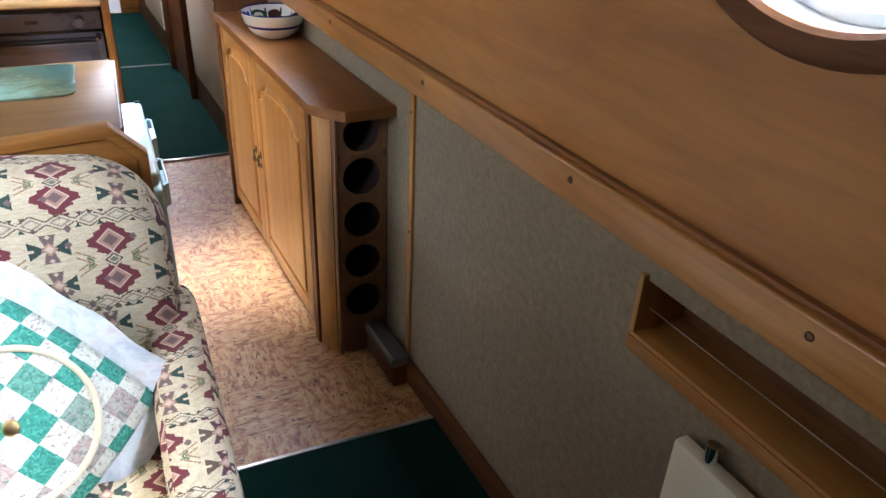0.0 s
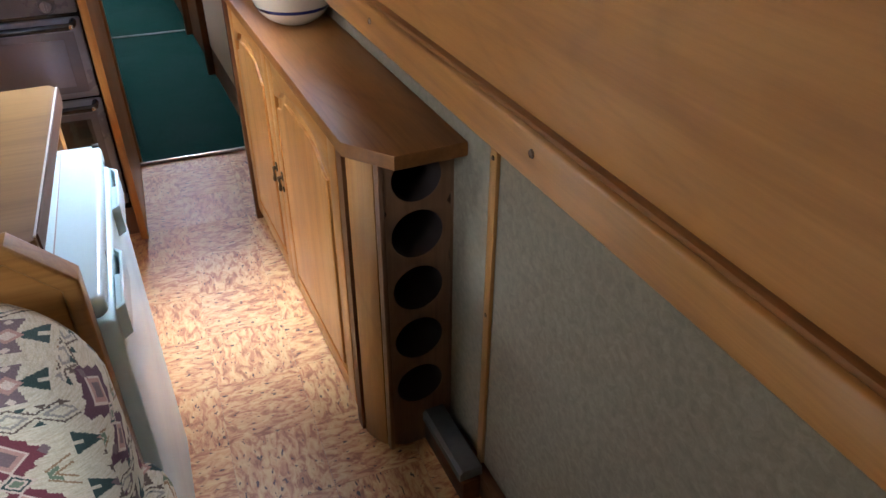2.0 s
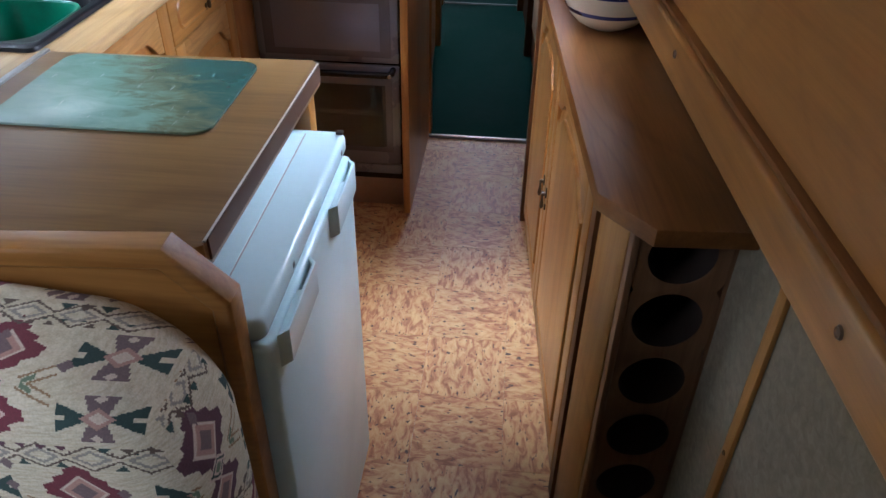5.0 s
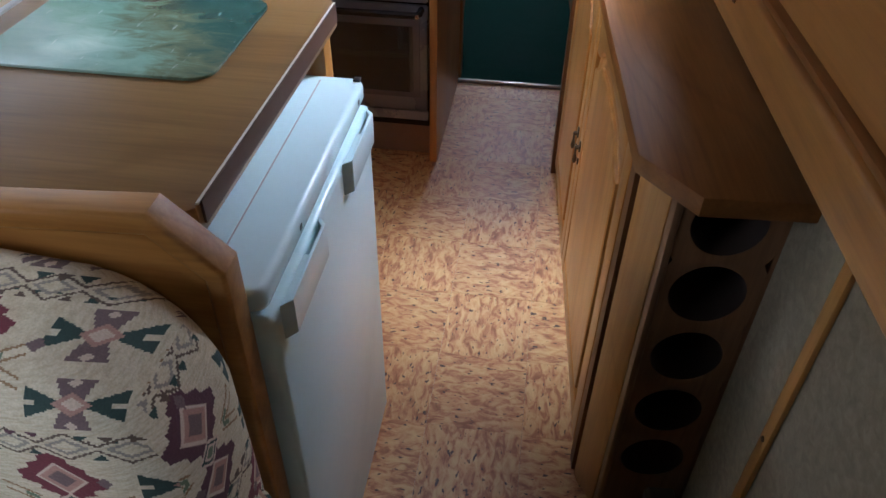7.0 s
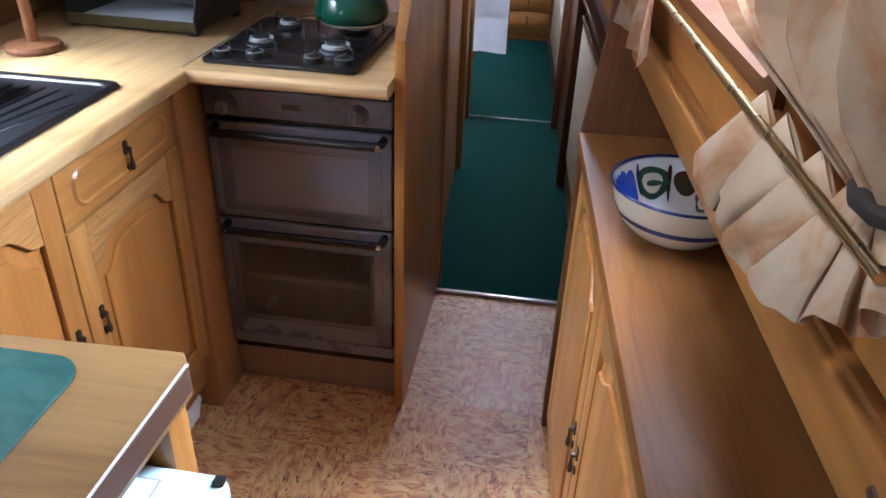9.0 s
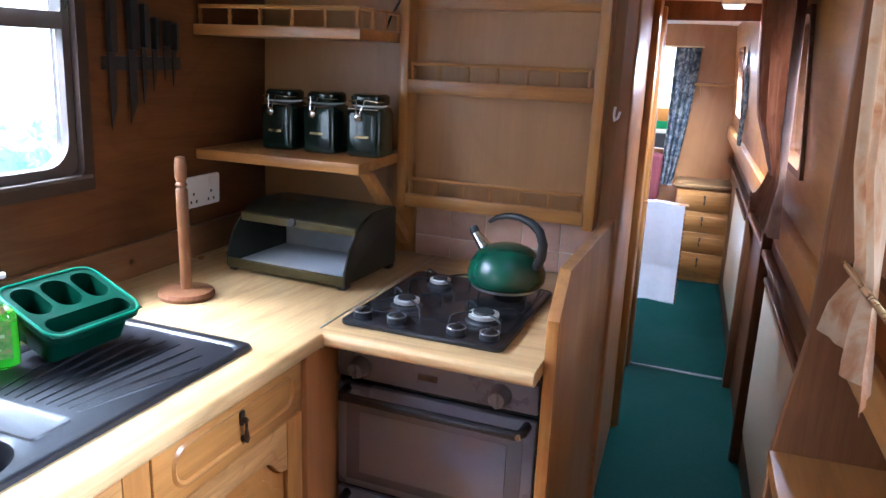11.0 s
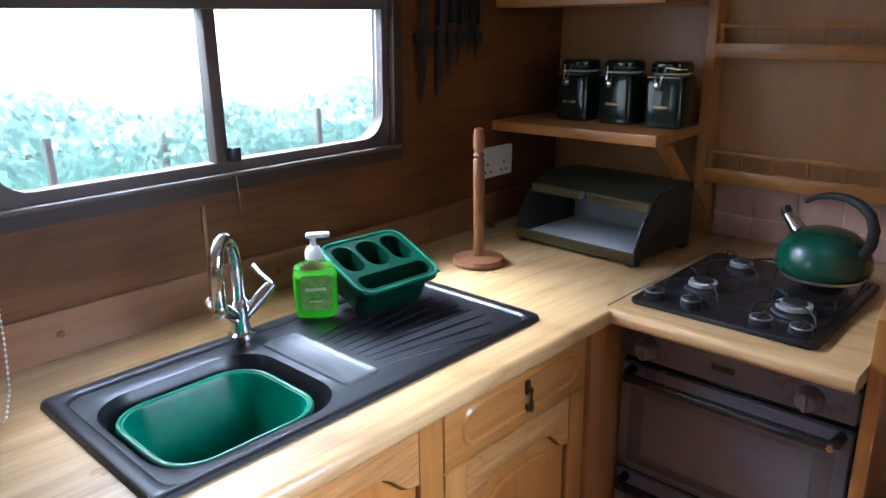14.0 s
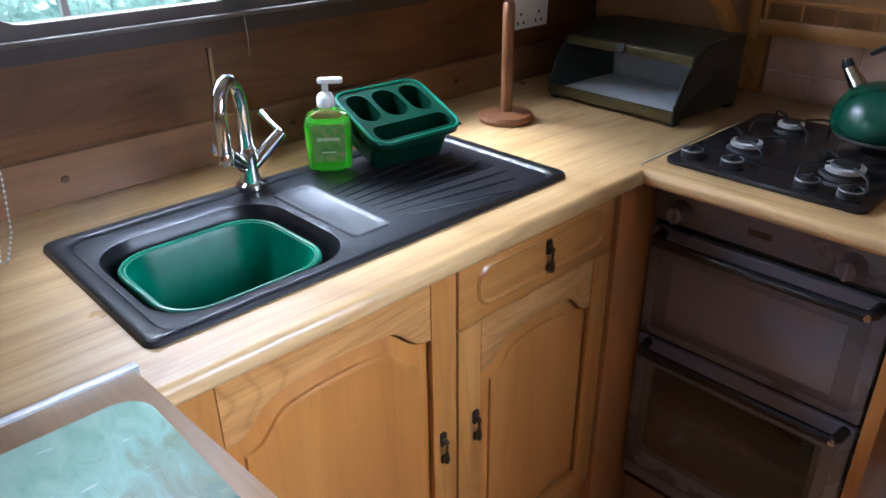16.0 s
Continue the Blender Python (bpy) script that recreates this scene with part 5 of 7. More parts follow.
for dy in (0.0, 0.022):
    cord = [Vector((-1.020, 1.972 + dy, 1.77)), Vector((-1.010, 1.966 + dy, 1.30)), Vector((-0.995, 1.958 + dy, 1.07)), Vector((-0.955, 1.944 + 0.9 * dy, 1.0)), Vector((-0.915, 1.932 + 0.5 * dy, 0.978)), Vector((-0.905, 1.935, 0.976))]
    barred("cord", STEEL, ch, cord, 0.0009, steps=5)
    bm = bmesh.new()
    for p, q in zip(cord, cord[1:]):
        k = max(1, round((q - p).length / 0.0095))
        for i in range(k):
            lathe(bm, [(0, -0.0024), (0.0021, -0.0012), (0.0021, 0.0012), (0, 0.0024)], p.lerp(q, i / k), Matrix.Identity(4), 6)
    part("beads", bm, PLASTIC_WHITE, ch)
lk = thing("window_hook_chain", "short fine chain hanging below the window catch", "chain", (-1.05, 2.47, 1.17))
barred("links", STEEL, lk, [(xl(1.2) + 0.012, 2.468, 1.24), (xl(1.2) + 0.012, 2.471, 1.20), (xl(1.2) + 0.014, 2.468, 1.165)], 0.0015, steps=6)
pipe = thing("wall_conduit", "slim brown strip running down the wall below the window", "conduit", (-1.09, 2.37, 1.0))
bm = bmesh.new()
prism(bm, [(xl(1.06) + 0.001, 1.060), (xl(1.19) + 0.001, 1.19), (xl(1.19) + 0.006, 1.19), (xl(1.06) + 0.006, 1.060)], "y", 2.388, 2.396)
part("strip", bm, BATTEN_Y, pipe)

# ---- sink ----
sk = thing("sink", "black composite inset sink with a ribbed drainer", "sink", (-0.75, 2.4, CT))
bm = bmesh.new()
BX0, BX1, BY0, BY1 = -0.862, -0.588, 2.034, 2.332
DZ = CT + 0.0055
lo = [rl(SX0, SX1, SY0, SY1, 0.018, CT + 0.0005), rl(SX0 + 0.002, SX1 - 0.002, SY0 + 0.002, SY1 - 0.002, 0.018, CT + 0.008), rl(SX0 + 0.006, SX1 - 0.005, SY0 + 0.006, SY1 - 0.006, 0.02, CT + 0.0105),
      rl(SX0 + 0.026, SX1 - 0.010, SY0 + 0.024, SY1 - 0.024, 0.03, CT + 0.0105), rl(SX0 + 0.029, SX1 - 0.012, SY0 + 0.027, SY1 - 0.027, 0.03, CT + 0.0085), rl(SX0 + 0.032, SX1 - 0.015, SY0 + 0.030, SY1 - 0.030, 0.03, DZ),
      rl(BX0 - 0.010, BX1 + 0.010, BY0 - 0.010, BY1 + 0.010, 0.075, DZ), rl(BX0 - 0.003, BX1 + 0.003, BY0 - 0.003, BY1 + 0.003, 0.072, DZ - 0.002), rl(BX0, BX1, BY0, BY1, 0.07, DZ - 0.008), rl(BX0 + 0.006, BX1 - 0.006, BY0 + 0.006, BY1 - 0.006, 0.066, CT - 0.016),
      rl(BX0 + 0.02, BX1 - 0.02, BY0 + 0.02, BY1 - 0.02, 0.06, CT - 0.13), rl(BX0 + 0.04, BX1 - 0.04, BY0 + 0.04, BY1 - 0.04, 0.05, CT - 0.148)]
loops_shell(bm, lo)
part("basin_and_deck", bm, SINK, sk)
bm = bmesh.new()
lo = [rl(-0.852, -0.612, 2.347, 2.424, 0.012, DZ - 0.001), rl(-0.850, -0.614, 2.349, 2.422, 0.011, DZ + 0.0035), rl(-0.844, -0.620, 2.355, 2.416, 0.010, DZ + 0.0035), rl(-0.840, -0.624, 2.359, 2.412, 0.010, DZ + 0.0006)]
loops_shell(bm, lo)
part("half_tray", bm, SINK_WET_LIT, sk, "wet shallow tray beside the basin, grey light put in its colour")
for i in range(9):
    u = i / 8
    a = Vector((-0.800 + 0.170 * u, 2.432 + 0.014 * u, DZ))
    b = Vector((-0.862 + 0.292 * u, 2.715 + 0.02 * math.sin(math.pi * u) - 0.05 * max(0.0, u - 0.83) * 6, DZ))
    barred("drainer_rib", SINK, sk, [a.lerp(b, t / 4) for t in range(5)], [0.0012, 0.0034, 0.0042, 0.0042, 0.0016], steps=8)
wb_ = thing("washing_up_bowl", "green plastic washing-up bowl sitting in the sink", "bowl", (-0.72, 2.18, CT - 0.14))
bm = bmesh.new()
q = (-0.828, -0.598, 2.044, 2.304)
lo = [rl(q[0] + 0.03, q[1] - 0.03, q[2] + 0.03, q[3] - 0.03, 0.045, CT - 0.145), rl(q[0] + 0.006, q[1] - 0.006, q[2] + 0.006, q[3] - 0.006, 0.056, CT - 0.016), rl(q[0], q[1], q[2], q[3], 0.062, CT - 0.012),
      rl(q[0] + 0.002, q[1] - 0.002, q[2] + 0.002, q[3] - 0.002, 0.062, CT - 0.006), rl(q[0] + 0.010, q[1] - 0.010, q[2] + 0.010, q[3] - 0.010, 0.056, CT - 0.006), rl(q[0] + 0.014, q[1] - 0.014, q[2] + 0.014, q[3] - 0.014, 0.054, CT - 0.014), rl(q[0] + 0.036, q[1] - 0.036, q[2] + 0.036, q[3] - 0.036, 0.045, CT - 0.140)]
loops_shell(bm, lo, True, True)
part("bowl", bm, GREEN_BOWL, wb_)
bm = bmesh.new()
tube(bm, [(x, y, CT - 0.007) for x, y, z in rl(q[0] + 0.004, q[1] - 0.004, q[2] + 0.004, q[3] - 0.004, 0.060, 0) + rl(q[0] + 0.004, q[1] - 0.004, q[2] + 0.004, q[3] - 0.004, 0.060, 0)[:1]], 0.0042, 8, cap=False)
part("rolled_rim", bm, GREEN_PLASTIC_LIT, wb_, "rolled green rim with its highlights put in the colour")

# mixer tap
TX, TY = -0.912, 2.345
tp = thing("mixer_tap", "chrome monobloc mixer tap with two lever arms", "tap", (TX, TY, CT))
turned("base", CHROME, tp, [(0, 0), (0.026, 0), (0.026, 0.008), (0.019, 0.012), (0.0165, 0.03), (0.0175, 0.06), (0.014, 0.075), (0, 0.078)], (TX, TY, CT + 0.008), steps=24)
e = Vector((0.60, -0.80, 0)).normalized()
p0 = Vector((TX, TY, 0))
neck = [p0 + Vector((0, 0, CT + 0.08))] + [p0 + Vector((0, 0, 1.085 + 0.012 * k)) for k in range(3)]
neck += [p0 + e * (0.042 - 0.042 * math.cos(radians(a))) + Vector((0, 0, 1.122 + 0.056 * math.sin(radians(a)))) for a in range(10, 181, 17)]
neck += [p0 + e * 0.084 + Vector((0, 0, z)) for z in (1.10, 1.08, 1.062)]
barred("spout", CHROME, tp, neck, 0.0125, steps=16)
turned("aerator", CHROME, tp, [(0.010, 0), (0.0135, 0.002), (0.0135, 0.018), (0.011, 0.022)], tuple(p0 + e * 0.084 + Vector((0, 0, 1.050))), steps=18)
for s in (1, -1):
    f = Vector((0.25, 0.97 * s, 0)).normalized()
    arm = sub("lever_arm", tp)
    barred("valve", CHROME, arm, [p0 + f * 0.008 + Vector((0, 0, CT + 0.048)), p0 + f * 0.034 + Vector((0, 0, CT + 0.072)), p0 + f * 0.066 + Vector((0, 0, CT + 0.100))], [0.012, 0.0135, 0.0115], steps=14)
    barred("lever", CHROME, arm, [p0 + f * 0.064 + Vector((0, 0, CT + 0.100)), p0 + f * 0.048 + Vector((-0.01, 0, CT + 0.124)), p0 + f * 0.040 + Vector((-0.016, 0, CT + 0.138))], [0.005, 0.005, 0.0075], steps=10)

# hand soap
so = thing("soap_bottle", "clear pump bottle of bright green hand soap", "soap bottle", (-0.872, 2.492, CT + 0.01))
so_z = CT + 0.0145
so_m = Matrix.Translation((-0.872, 2.492, 0)) @ Matrix.Rotation(radians(-38), 4, "Z") @ Matrix.Diagonal((1.12, 1.08, 1, 1))


def oval(hw, hd, z, r=0.016, k=5):
    return [tuple(so_m @ Vector(p)) for p in rl(-hd, hd, -hw, hw, min(r, hd * 0.98, hw * 0.98), z, k)]


bm = bmesh.new()
loops_shell(bm, [oval(0.0392, 0.0222, so_z + 0.0865), oval(0.0392, 0.0222, so_z + 0.090), oval(0.034, 0.019, so_z + 0.106), oval(0.016, 0.015, so_z + 0.116), oval(0.013, 0.013, so_z + 0.120)], False, False)
part("bottle", bm, CLEAR, so)
bm = bmesh.new()
loops_shell(bm, [oval(0.031, 0.015, so_z), oval(0.0375, 0.020, so_z + 0.006), oval(0.0395, 0.0222, so_z + 0.05), oval(0.0395, 0.0222, so_z + 0.086)], True, True)
part("soap", bm, SOAP, so, "bright green liquid")
bm = bmesh.new()
box(bm, 0.0224, 0.0228, -0.026, 0.028, so_z + 0.022, so_z + 0.092)
bm.transform(so_m)
part("paper_label", bm, speckle("olive_printed_label", [(0.35, (0.05, 0.16, 0.02)), (0.55, (0.12, 0.28, 0.05)), (0.7, (0.34, 0.16, 0.10))], 70, (1, 1, 1), 0.4), so, "printed label with unreadable lettering")
bm = bmesh.new()
box(bm, 0.0229, 0.0231, -0.018, 0.019, so_z + 0.061, so_z + 0.067)
box(bm, 0.0229, 0.0231, -0.012, 0.012, so_z + 0.038, so_z + 0.041)
bm.transform(so_m)
part("lettering_bars", bm, plain("pale_print", (0.42, 0.46, 0.30), 0.5), so)
turned("collar", PLASTIC_WHITE, so, [(0.0135, 0), (0.0165, 0.002), (0.0165, 0.016), (0.012, 0.024), (0.006, 0.027), (0.006, 0.046), (0, 0.046)], (-0.872, 2.492, so_z + 0.118), steps=20)
bm = bmesh.new()
box(bm, -0.008, 0.008, -0.012, 0.030, so_z + 0.160, so_z + 0.170, bevel=0.004)
bm.transform(so_m)
part("pump_head", bm, PLASTIC_WHITE, so)

# cutlery caddy
cd = thing("cutlery_drainer", "green plastic cutlery drainer tilted against the wall", "cutlery drainer", (-0.83, 2.63, CT + 0.01))
cm = Matrix.Translation((-0.862, 2.625, CT + 0.020)) @ Matrix.Rotation(radians(-4), 4, "Z") @ Matrix.Rotation(radians(22), 4, "Y")
L, Wd, Hh = 0.097, 0.080, 0.094   # half length in y, half width in x, height


def cloops(*ls):
    return [[tuple(cm @ Vector(p)) for p in lp] for lp in ls]


bm = bmesh.new()
loops_shell(bm, cloops(rl(-Wd + 0.022, Wd - 0.022, -L + 0.02, L - 0.02, 0.02, 0.020), rl(-Wd + 0.006, Wd - 0.006, -L + 0.006, L - 0.006, 0.024, Hh - 0.014), rl(-Wd - 0.004, Wd + 0.004, -L - 0.004, L + 0.004, 0.03, Hh - 0.012), rl(-Wd - 0.004, Wd + 0.004, -L - 0.004, L + 0.004, 0.03, Hh - 0.004), rl(-Wd, Wd, -L, L, 0.028, Hh)), False, True)
part("tub", bm, GREEN_PLASTIC, cd)
split = Wd - 0.058
cells = [((split, Wd - 0.0, -L, L), (split + 0.008, Wd - 0.010, -L + 0.012, L - 0.012), 0.016)]
third = 2 * L / 3
for i in range(3):
    a, b = -L + i * third, -L + (i + 1) * third
    cells.append(((-Wd, split, a, b), (-Wd + 0.012, split - 0.008, a + (0.012 if i == 0 else 0.005), b - (0.012 if i == 2 else 0.005)), 0.026))
for (ox0, ox1, oy0, oy1), (ix0, ix1, iy0, iy1), rr in cells:
    bm = bmesh.new()
    loops_shell(bm, cloops(rl(ox0, ox1, oy0, oy1, 0.0005, Hh), rl(ix0, ix1, iy0, iy1, min(rr, (iy1 - iy0) / 2.05, (ix1 - ix0) / 2.05), Hh), rl(ix0 + 0.003, ix1 - 0.003, iy0 + 0.003, iy1 - 0.003, min(rr, (iy1 - iy0) / 2.3, (ix1 - ix0) / 2.3), Hh - 0.070)))
    part("compartment", bm, GREEN_PLASTIC, cd)
bm = bmesh.new()
ring = [tuple(cm @ Vector(p)) for p in rl(-Wd - 0.002, Wd + 0.002, -L - 0.002, L + 0.002, 0.03, Hh)]
tube(bm, ring + ring[:1], 0.0035, 6, cap=False)
part("rim", bm, GREEN_PLASTIC_LIT, cd)
for dy in (-0.05, 0.03):
    for i in range(4):
        bm = bmesh.new()
        lathe(bm, [(0, 0.0016), (0.003, 0)], cm @ Vector((Wd - 0.0185, dy + 0.011 * i, 0.028)), Matrix.Rotation(radians(90), 4, "Y"), 8)
        part("drain_hole", bm, PLASTIC_WHITE, cd)

# kitchen roll pole
kr = thing("kitchen_roll_holder", "turned wooden kitchen roll pole on a round base", "roll holder", (-0.875, 2.985, CT))
turned("base", POLE, kr, [(0, 0), (0.062, 0), (0.064, 0.008), (0.060, 0.016), (0.030, 0.020), (0, 0.020)], (-0.875, 2.985, CT + 0.001), steps=32)
turned("pole", POLE, kr, [(0.013, 0), (0.0135, 0.20), (0.0135, 0.235), (0.010, 0.240), (0.0135, 0.246), (0.010, 0.254), (0.0135, 0.262), (0.0135, 0.290), (0.011, 0.308), (0, 0.312)], (-0.875, 2.985, CT + 0.020), steps=20)

# double socket
so2 = thing("double_socket", "white plastic double power socket on the wall", "socket", (-1.09, 3.31, 1.15))
part("plate", on_port(rounded(3.238, 3.384, 1.108, 1.194, 0.006), 0.001, 0.010), PLASTIC_WHITE, so2)
for y in (3.275, 3.347):
    part("rocker", on_port(rounded(y - 0.007, y + 0.007, 1.168, 1.186, 0.002), 0.010, 0.013), PLASTIC_WHITE, so2)
    for dy, dz in ((0, 0.0), (-0.011, -0.022), (0.011, -0.022)):
        part("pin_hole", on_port(rounded(y + dy - 0.003, y + dy + 0.003, 1.146 + dz - 0.004, 1.146 + dz + 0.004, 0.001), 0.0098, 0.0106), BLACK, so2)

# bread bin with its roll lid up
bb = thing("bread_bin", "dark olive tin bread bin with its roll lid pushed up", "bread bin", (-0.72, 3.33, CT))
bbm = Matrix.Translation((-0.745, 3.335, CT + 0.001)) @ Matrix.Rotation(radians(-3), 4, "Z")
HW, FY, BY, HT = 0.184, -0.135, 0.125, 0.168
side = [(FY, 0.012), (BY, 0.012), (BY, HT)] + [(BY - 0.10 - (0.16) * math.sin(radians(a)), 0.012 + (HT - 0.012) * math.cos(radians(a))) for a in range(0, 85, 8)] + [(FY, 0.05)]
for s in (-1, 1):
    bm = bmesh.new()
    prism(bm, side, "x", s * HW, s * (HW - 0.006), 0.002)
    bm.transform(bbm)
    part("side", bm, BIN_GREEN, bb)
bm = bmesh.new()
box(bm, -HW + 0.006, HW - 0.006, FY + 0.004, BY, 0.012, 0.018)
bm.transform(bbm)
part("floor", bm, BIN_IN, bb)
bm = bmesh.new()
box(bm, -HW + 0.006, HW - 0.006, BY - 0.005, BY, 0.018, HT)
bm.transform(bbm)
part("back", bm, BIN_IN, bb)
bm = bmesh.new()
box(bm, -HW + 0.004, HW - 0.004, FY - 0.002, FY + 0.008, 0.008, 0.034, bevel=0.003)
bm.transform(bbm)
part("front_lip", bm, BIN_GOLD, bb, "olive-gold front lip")
bm = bmesh.new()
outer = [(BY - 0.10 - 0.158 * math.sin(radians(a)), 0.016 + (HT - 0.010) * math.cos(radians(a))) for a in range(0, 37, 6)]
outer = [(BY, HT + 0.002)] + outer
prism(bm, outer + [(y, z - 0.005) for y, z in outer[::-1]], "x", -HW + 0.004, HW - 0.004)
bm.transform(bbm)
part("roll_lid", bm, BIN_GREEN, bb)
ly, lz = outer[-1]
bm = bmesh.new()
box(bm, -HW + 0.006, HW - 0.006, ly - 0.010, ly + 0.004, lz - 0.020, lz + 0.002, bevel=0.003)
bm.transform(bbm)
part("lid_edge", bm, BIN_GOLD, bb, "olive-gold lid edge")
bm = bmesh.new()
lathe(bm, [(0, 0.014), (0.011, 0.012), (0.012, 0.004), (0.007, 0)], bbm @ Vector((-0.01, ly - 0.008, lz - 0.008)), Matrix.Rotation(radians(70), 4, "X"), 16)
part("knob", bm, BLACK, bb)
for x in (-HW + 0.02, HW - 0.01):
    for y in (FY + 0.015, BY - 0.02):
        bm = bmesh.new()
        box(bm, x - 0.01, x + 0.01, y - 0.015, y + 0.015, 0, 0.013, bevel=0.003)
        bm.transform(bbm)
        part("foot", bm, BLACK, bb)


# ---- corner shelves, jars and plate rack ----
def gallery(parent, pts, z, spacing=0.085, h=0.045):
    """A small turned gallery rail along a line of points."""
    for a, b in zip(pts, pts[1:]):
        a, b = Vector((*a, z)), Vector((*b, z))
        k = max(1, round((b - a).length / spacing))
        d = (b - a).normalized()
        bm = bmesh.new()
        tube(bm, [a + Vector((0, 0, h)) - d * 0.004, b + Vector((0, 0, h)) + d * 0.004], 0.0052, 8)
        part("gallery_rail", bm, OAK_X, parent)
        for i in range(k + 1):
            p = a.lerp(b, i / k)
            turned("spindle", OAK_Z, parent, [(0.004, 0), (0.0055, 0.004), (0.0036, 0.010), (0.0062, 0.020), (0.0036, 0.030), (0.0055, 0.038), (0.004, h)], tuple(p), steps=8)


for z, lab, kind_ in ((1.270, "oak corner shelf on a bracket holding three jars", 0), (1.598, "oak corner shelf edged with a turned gallery", 1)):
    sh = thing("corner_shelf", lab, "shelf", (-0.85, 3.45, z - 0.03), group="corner shelves")
    poly = [(xl(z) + 0.002, 3.298), (-0.590, 3.298), (-0.604, 3.548), (-0.604, BULK - 0.001), (xl(z) + 0.002, BULK - 0.001)]
    bm = bmesh.new()
    prism(bm, poly, "z", z - 0.028, z, 0.003)
    part("board", bm, OAK_X, sh)
    if kind_:
        gallery(sh, [(xl(z) + 0.02, 3.306), (-0.598, 3.306), (-0.604, 3.54)], z)
    else:
        bm = bmesh.new()
        w = 0.014
        prism(bm, [(3.335, 1.240), (3.370, 1.240), (BULK - 0.02, 1.035), (BULK - 0.02, 0.998)], "x", -0.612, -0.582, 0.002)
        part("bracket", bm, OAK_Z, sh)
        boxed("wall_cleat", OAK_Z, sh, -0.640, -0.570, BULK - 0.02, BULK - 0.001, 0.975, 1.240, bevel=0.002)
jar = thing("storage_jar", "bottle-green square jar with a wire clip lid", "jar", (-0.91, 3.46, 1.27), group="storage jars on the shelf")
JX, JY, JZ = -0.91, 3.46, 1.2705
bm = bmesh.new()
jb = lambda h, r, z: rl(JX - h, JX + h, JY - h, JY + h, r, JZ + z, 4)
loops_shell(bm, [jb(0.044, 0.012, 0), jb(0.050, 0.014, 0.005), jb(0.051, 0.014, 0.11), jb(0.048, 0.02, 0.126), jb(0.042, 0.03, 0.132)], True, True)
part("body", bm, JAR_GREEN, jar)
bm = bmesh.new()
loops_shell(bm, [jb(0.041, 0.03, 0.132), jb(0.043, 0.03, 0.136)], False)
part("seal", bm, PLASTIC_WHITE, jar, "pale rubber seal")
bm = bmesh.new()
loops_shell(bm, [jb(0.045, 0.03, 0.1362), jb(0.047, 0.03, 0.142), jb(0.046, 0.03, 0.158), jb(0.040, 0.028, 0.164)], True, True)
part("lid", bm, JAR_GREEN, jar)
clip = sub("wire_clip", jar, "steel wire clip")
barred("wire", CHROME, clip, [(JX - 0.046, JY - 0.02, JZ + 0.145), (JX - 0.040, JY - 0.050, JZ + 0.146), (JX - 0.018, JY - 0.053, JZ + 0.150), (JX - 0.018, JY - 0.057, JZ + 0.115)], 0.002, steps=8)
barred("wire", CHROME, clip, [(JX + 0.046, JY - 0.02, JZ + 0.145), (JX + 0.040, JY - 0.050, JZ + 0.146), (JX + 0.006, JY - 0.053, JZ + 0.150), (JX - 0.006, JY - 0.057, JZ + 0.115)], 0.002, steps=8)
barred("neck_band", CHROME, clip, [(JX + 0.0505 * c, JY - 0.0505, JZ + 0.126) for c in (-0.85, 0, 0.85)], 0.0022, steps=8)
turned("toggle", CHROME, clip, [(0, 0.006), (0.008, 0.004), (0.011, 0), (0.008, -0.004), (0, -0.006)], (JX - 0.012, JY - 0.058, JZ + 0.105), Matrix.Rotation(radians(90), 4, "X"), steps=14)
boxed("script_bar", BRASS, jar, JX - 0.022, JX + 0.018, JY - 0.0522, JY - 0.0512, JZ + 0.050, JZ + 0.056, bevel=0, label="faded gilt lettering")
for x, a in ((-0.778, -3), (-0.644, 4)):
    copy_thing(jar, pose(x, 3.465, 1.27, 0, 0, a))

rk = thing("plate_rack", "tall oak wall rack with three galleried shelves over the hob", "rack", (-0.31, 3.58, 1.12))
for a, b, nm in ((-0.602, -0.574, "side_post"), (-0.066, -0.038, "side_post")):
    boxed(nm, OAK_Z, rk, a, b, 3.548, BULK - 0.001, 1.112, 1.885, bevel=0.003)
boxed("back_panel", BIRCH_Z, rk, -0.574, -0.066, BULK - 0.010, BULK - 0.002, 1.12, 1.885, bevel=0)
for z in (1.125, 1.440, 1.722):
    boxed("shelf", OAK_X, rk, -0.574, -0.066, 3.552, BULK - 0.010, z, z + 0.018, bevel=0.001)
    boxed("shelf_lip", OAK_X, rk, -0.574, -0.066, 3.545, 3.556, z - 0.001, z + 0.036, bevel=0.003)
    gallery(rk, [(-0.562, 3.551), (-0.078, 3.551)], z + 0.036, 0.085, 0.042)
boxed("cross_bar", OAK_X, rk, -0.574, -0.066, BULK - 0.022, BULK - 0.010, 1.66, 1.70, bevel=0.002)
hk = thing("wall_hook", "small white hook on the jamb", "hook", (-0.015, 3.6, 1.40))
barred("hook", PLASTIC_WHITE, hk, [(-0.020, BULK - 0.001, 1.43), (-0.020, BULK - 0.012, 1.41), (-0.016, BULK - 0.024, 1.398), (-0.008, BULK - 0.026, 1.404), (-0.003, BULK - 0.022, 1.42)], 0.0035, steps=8)

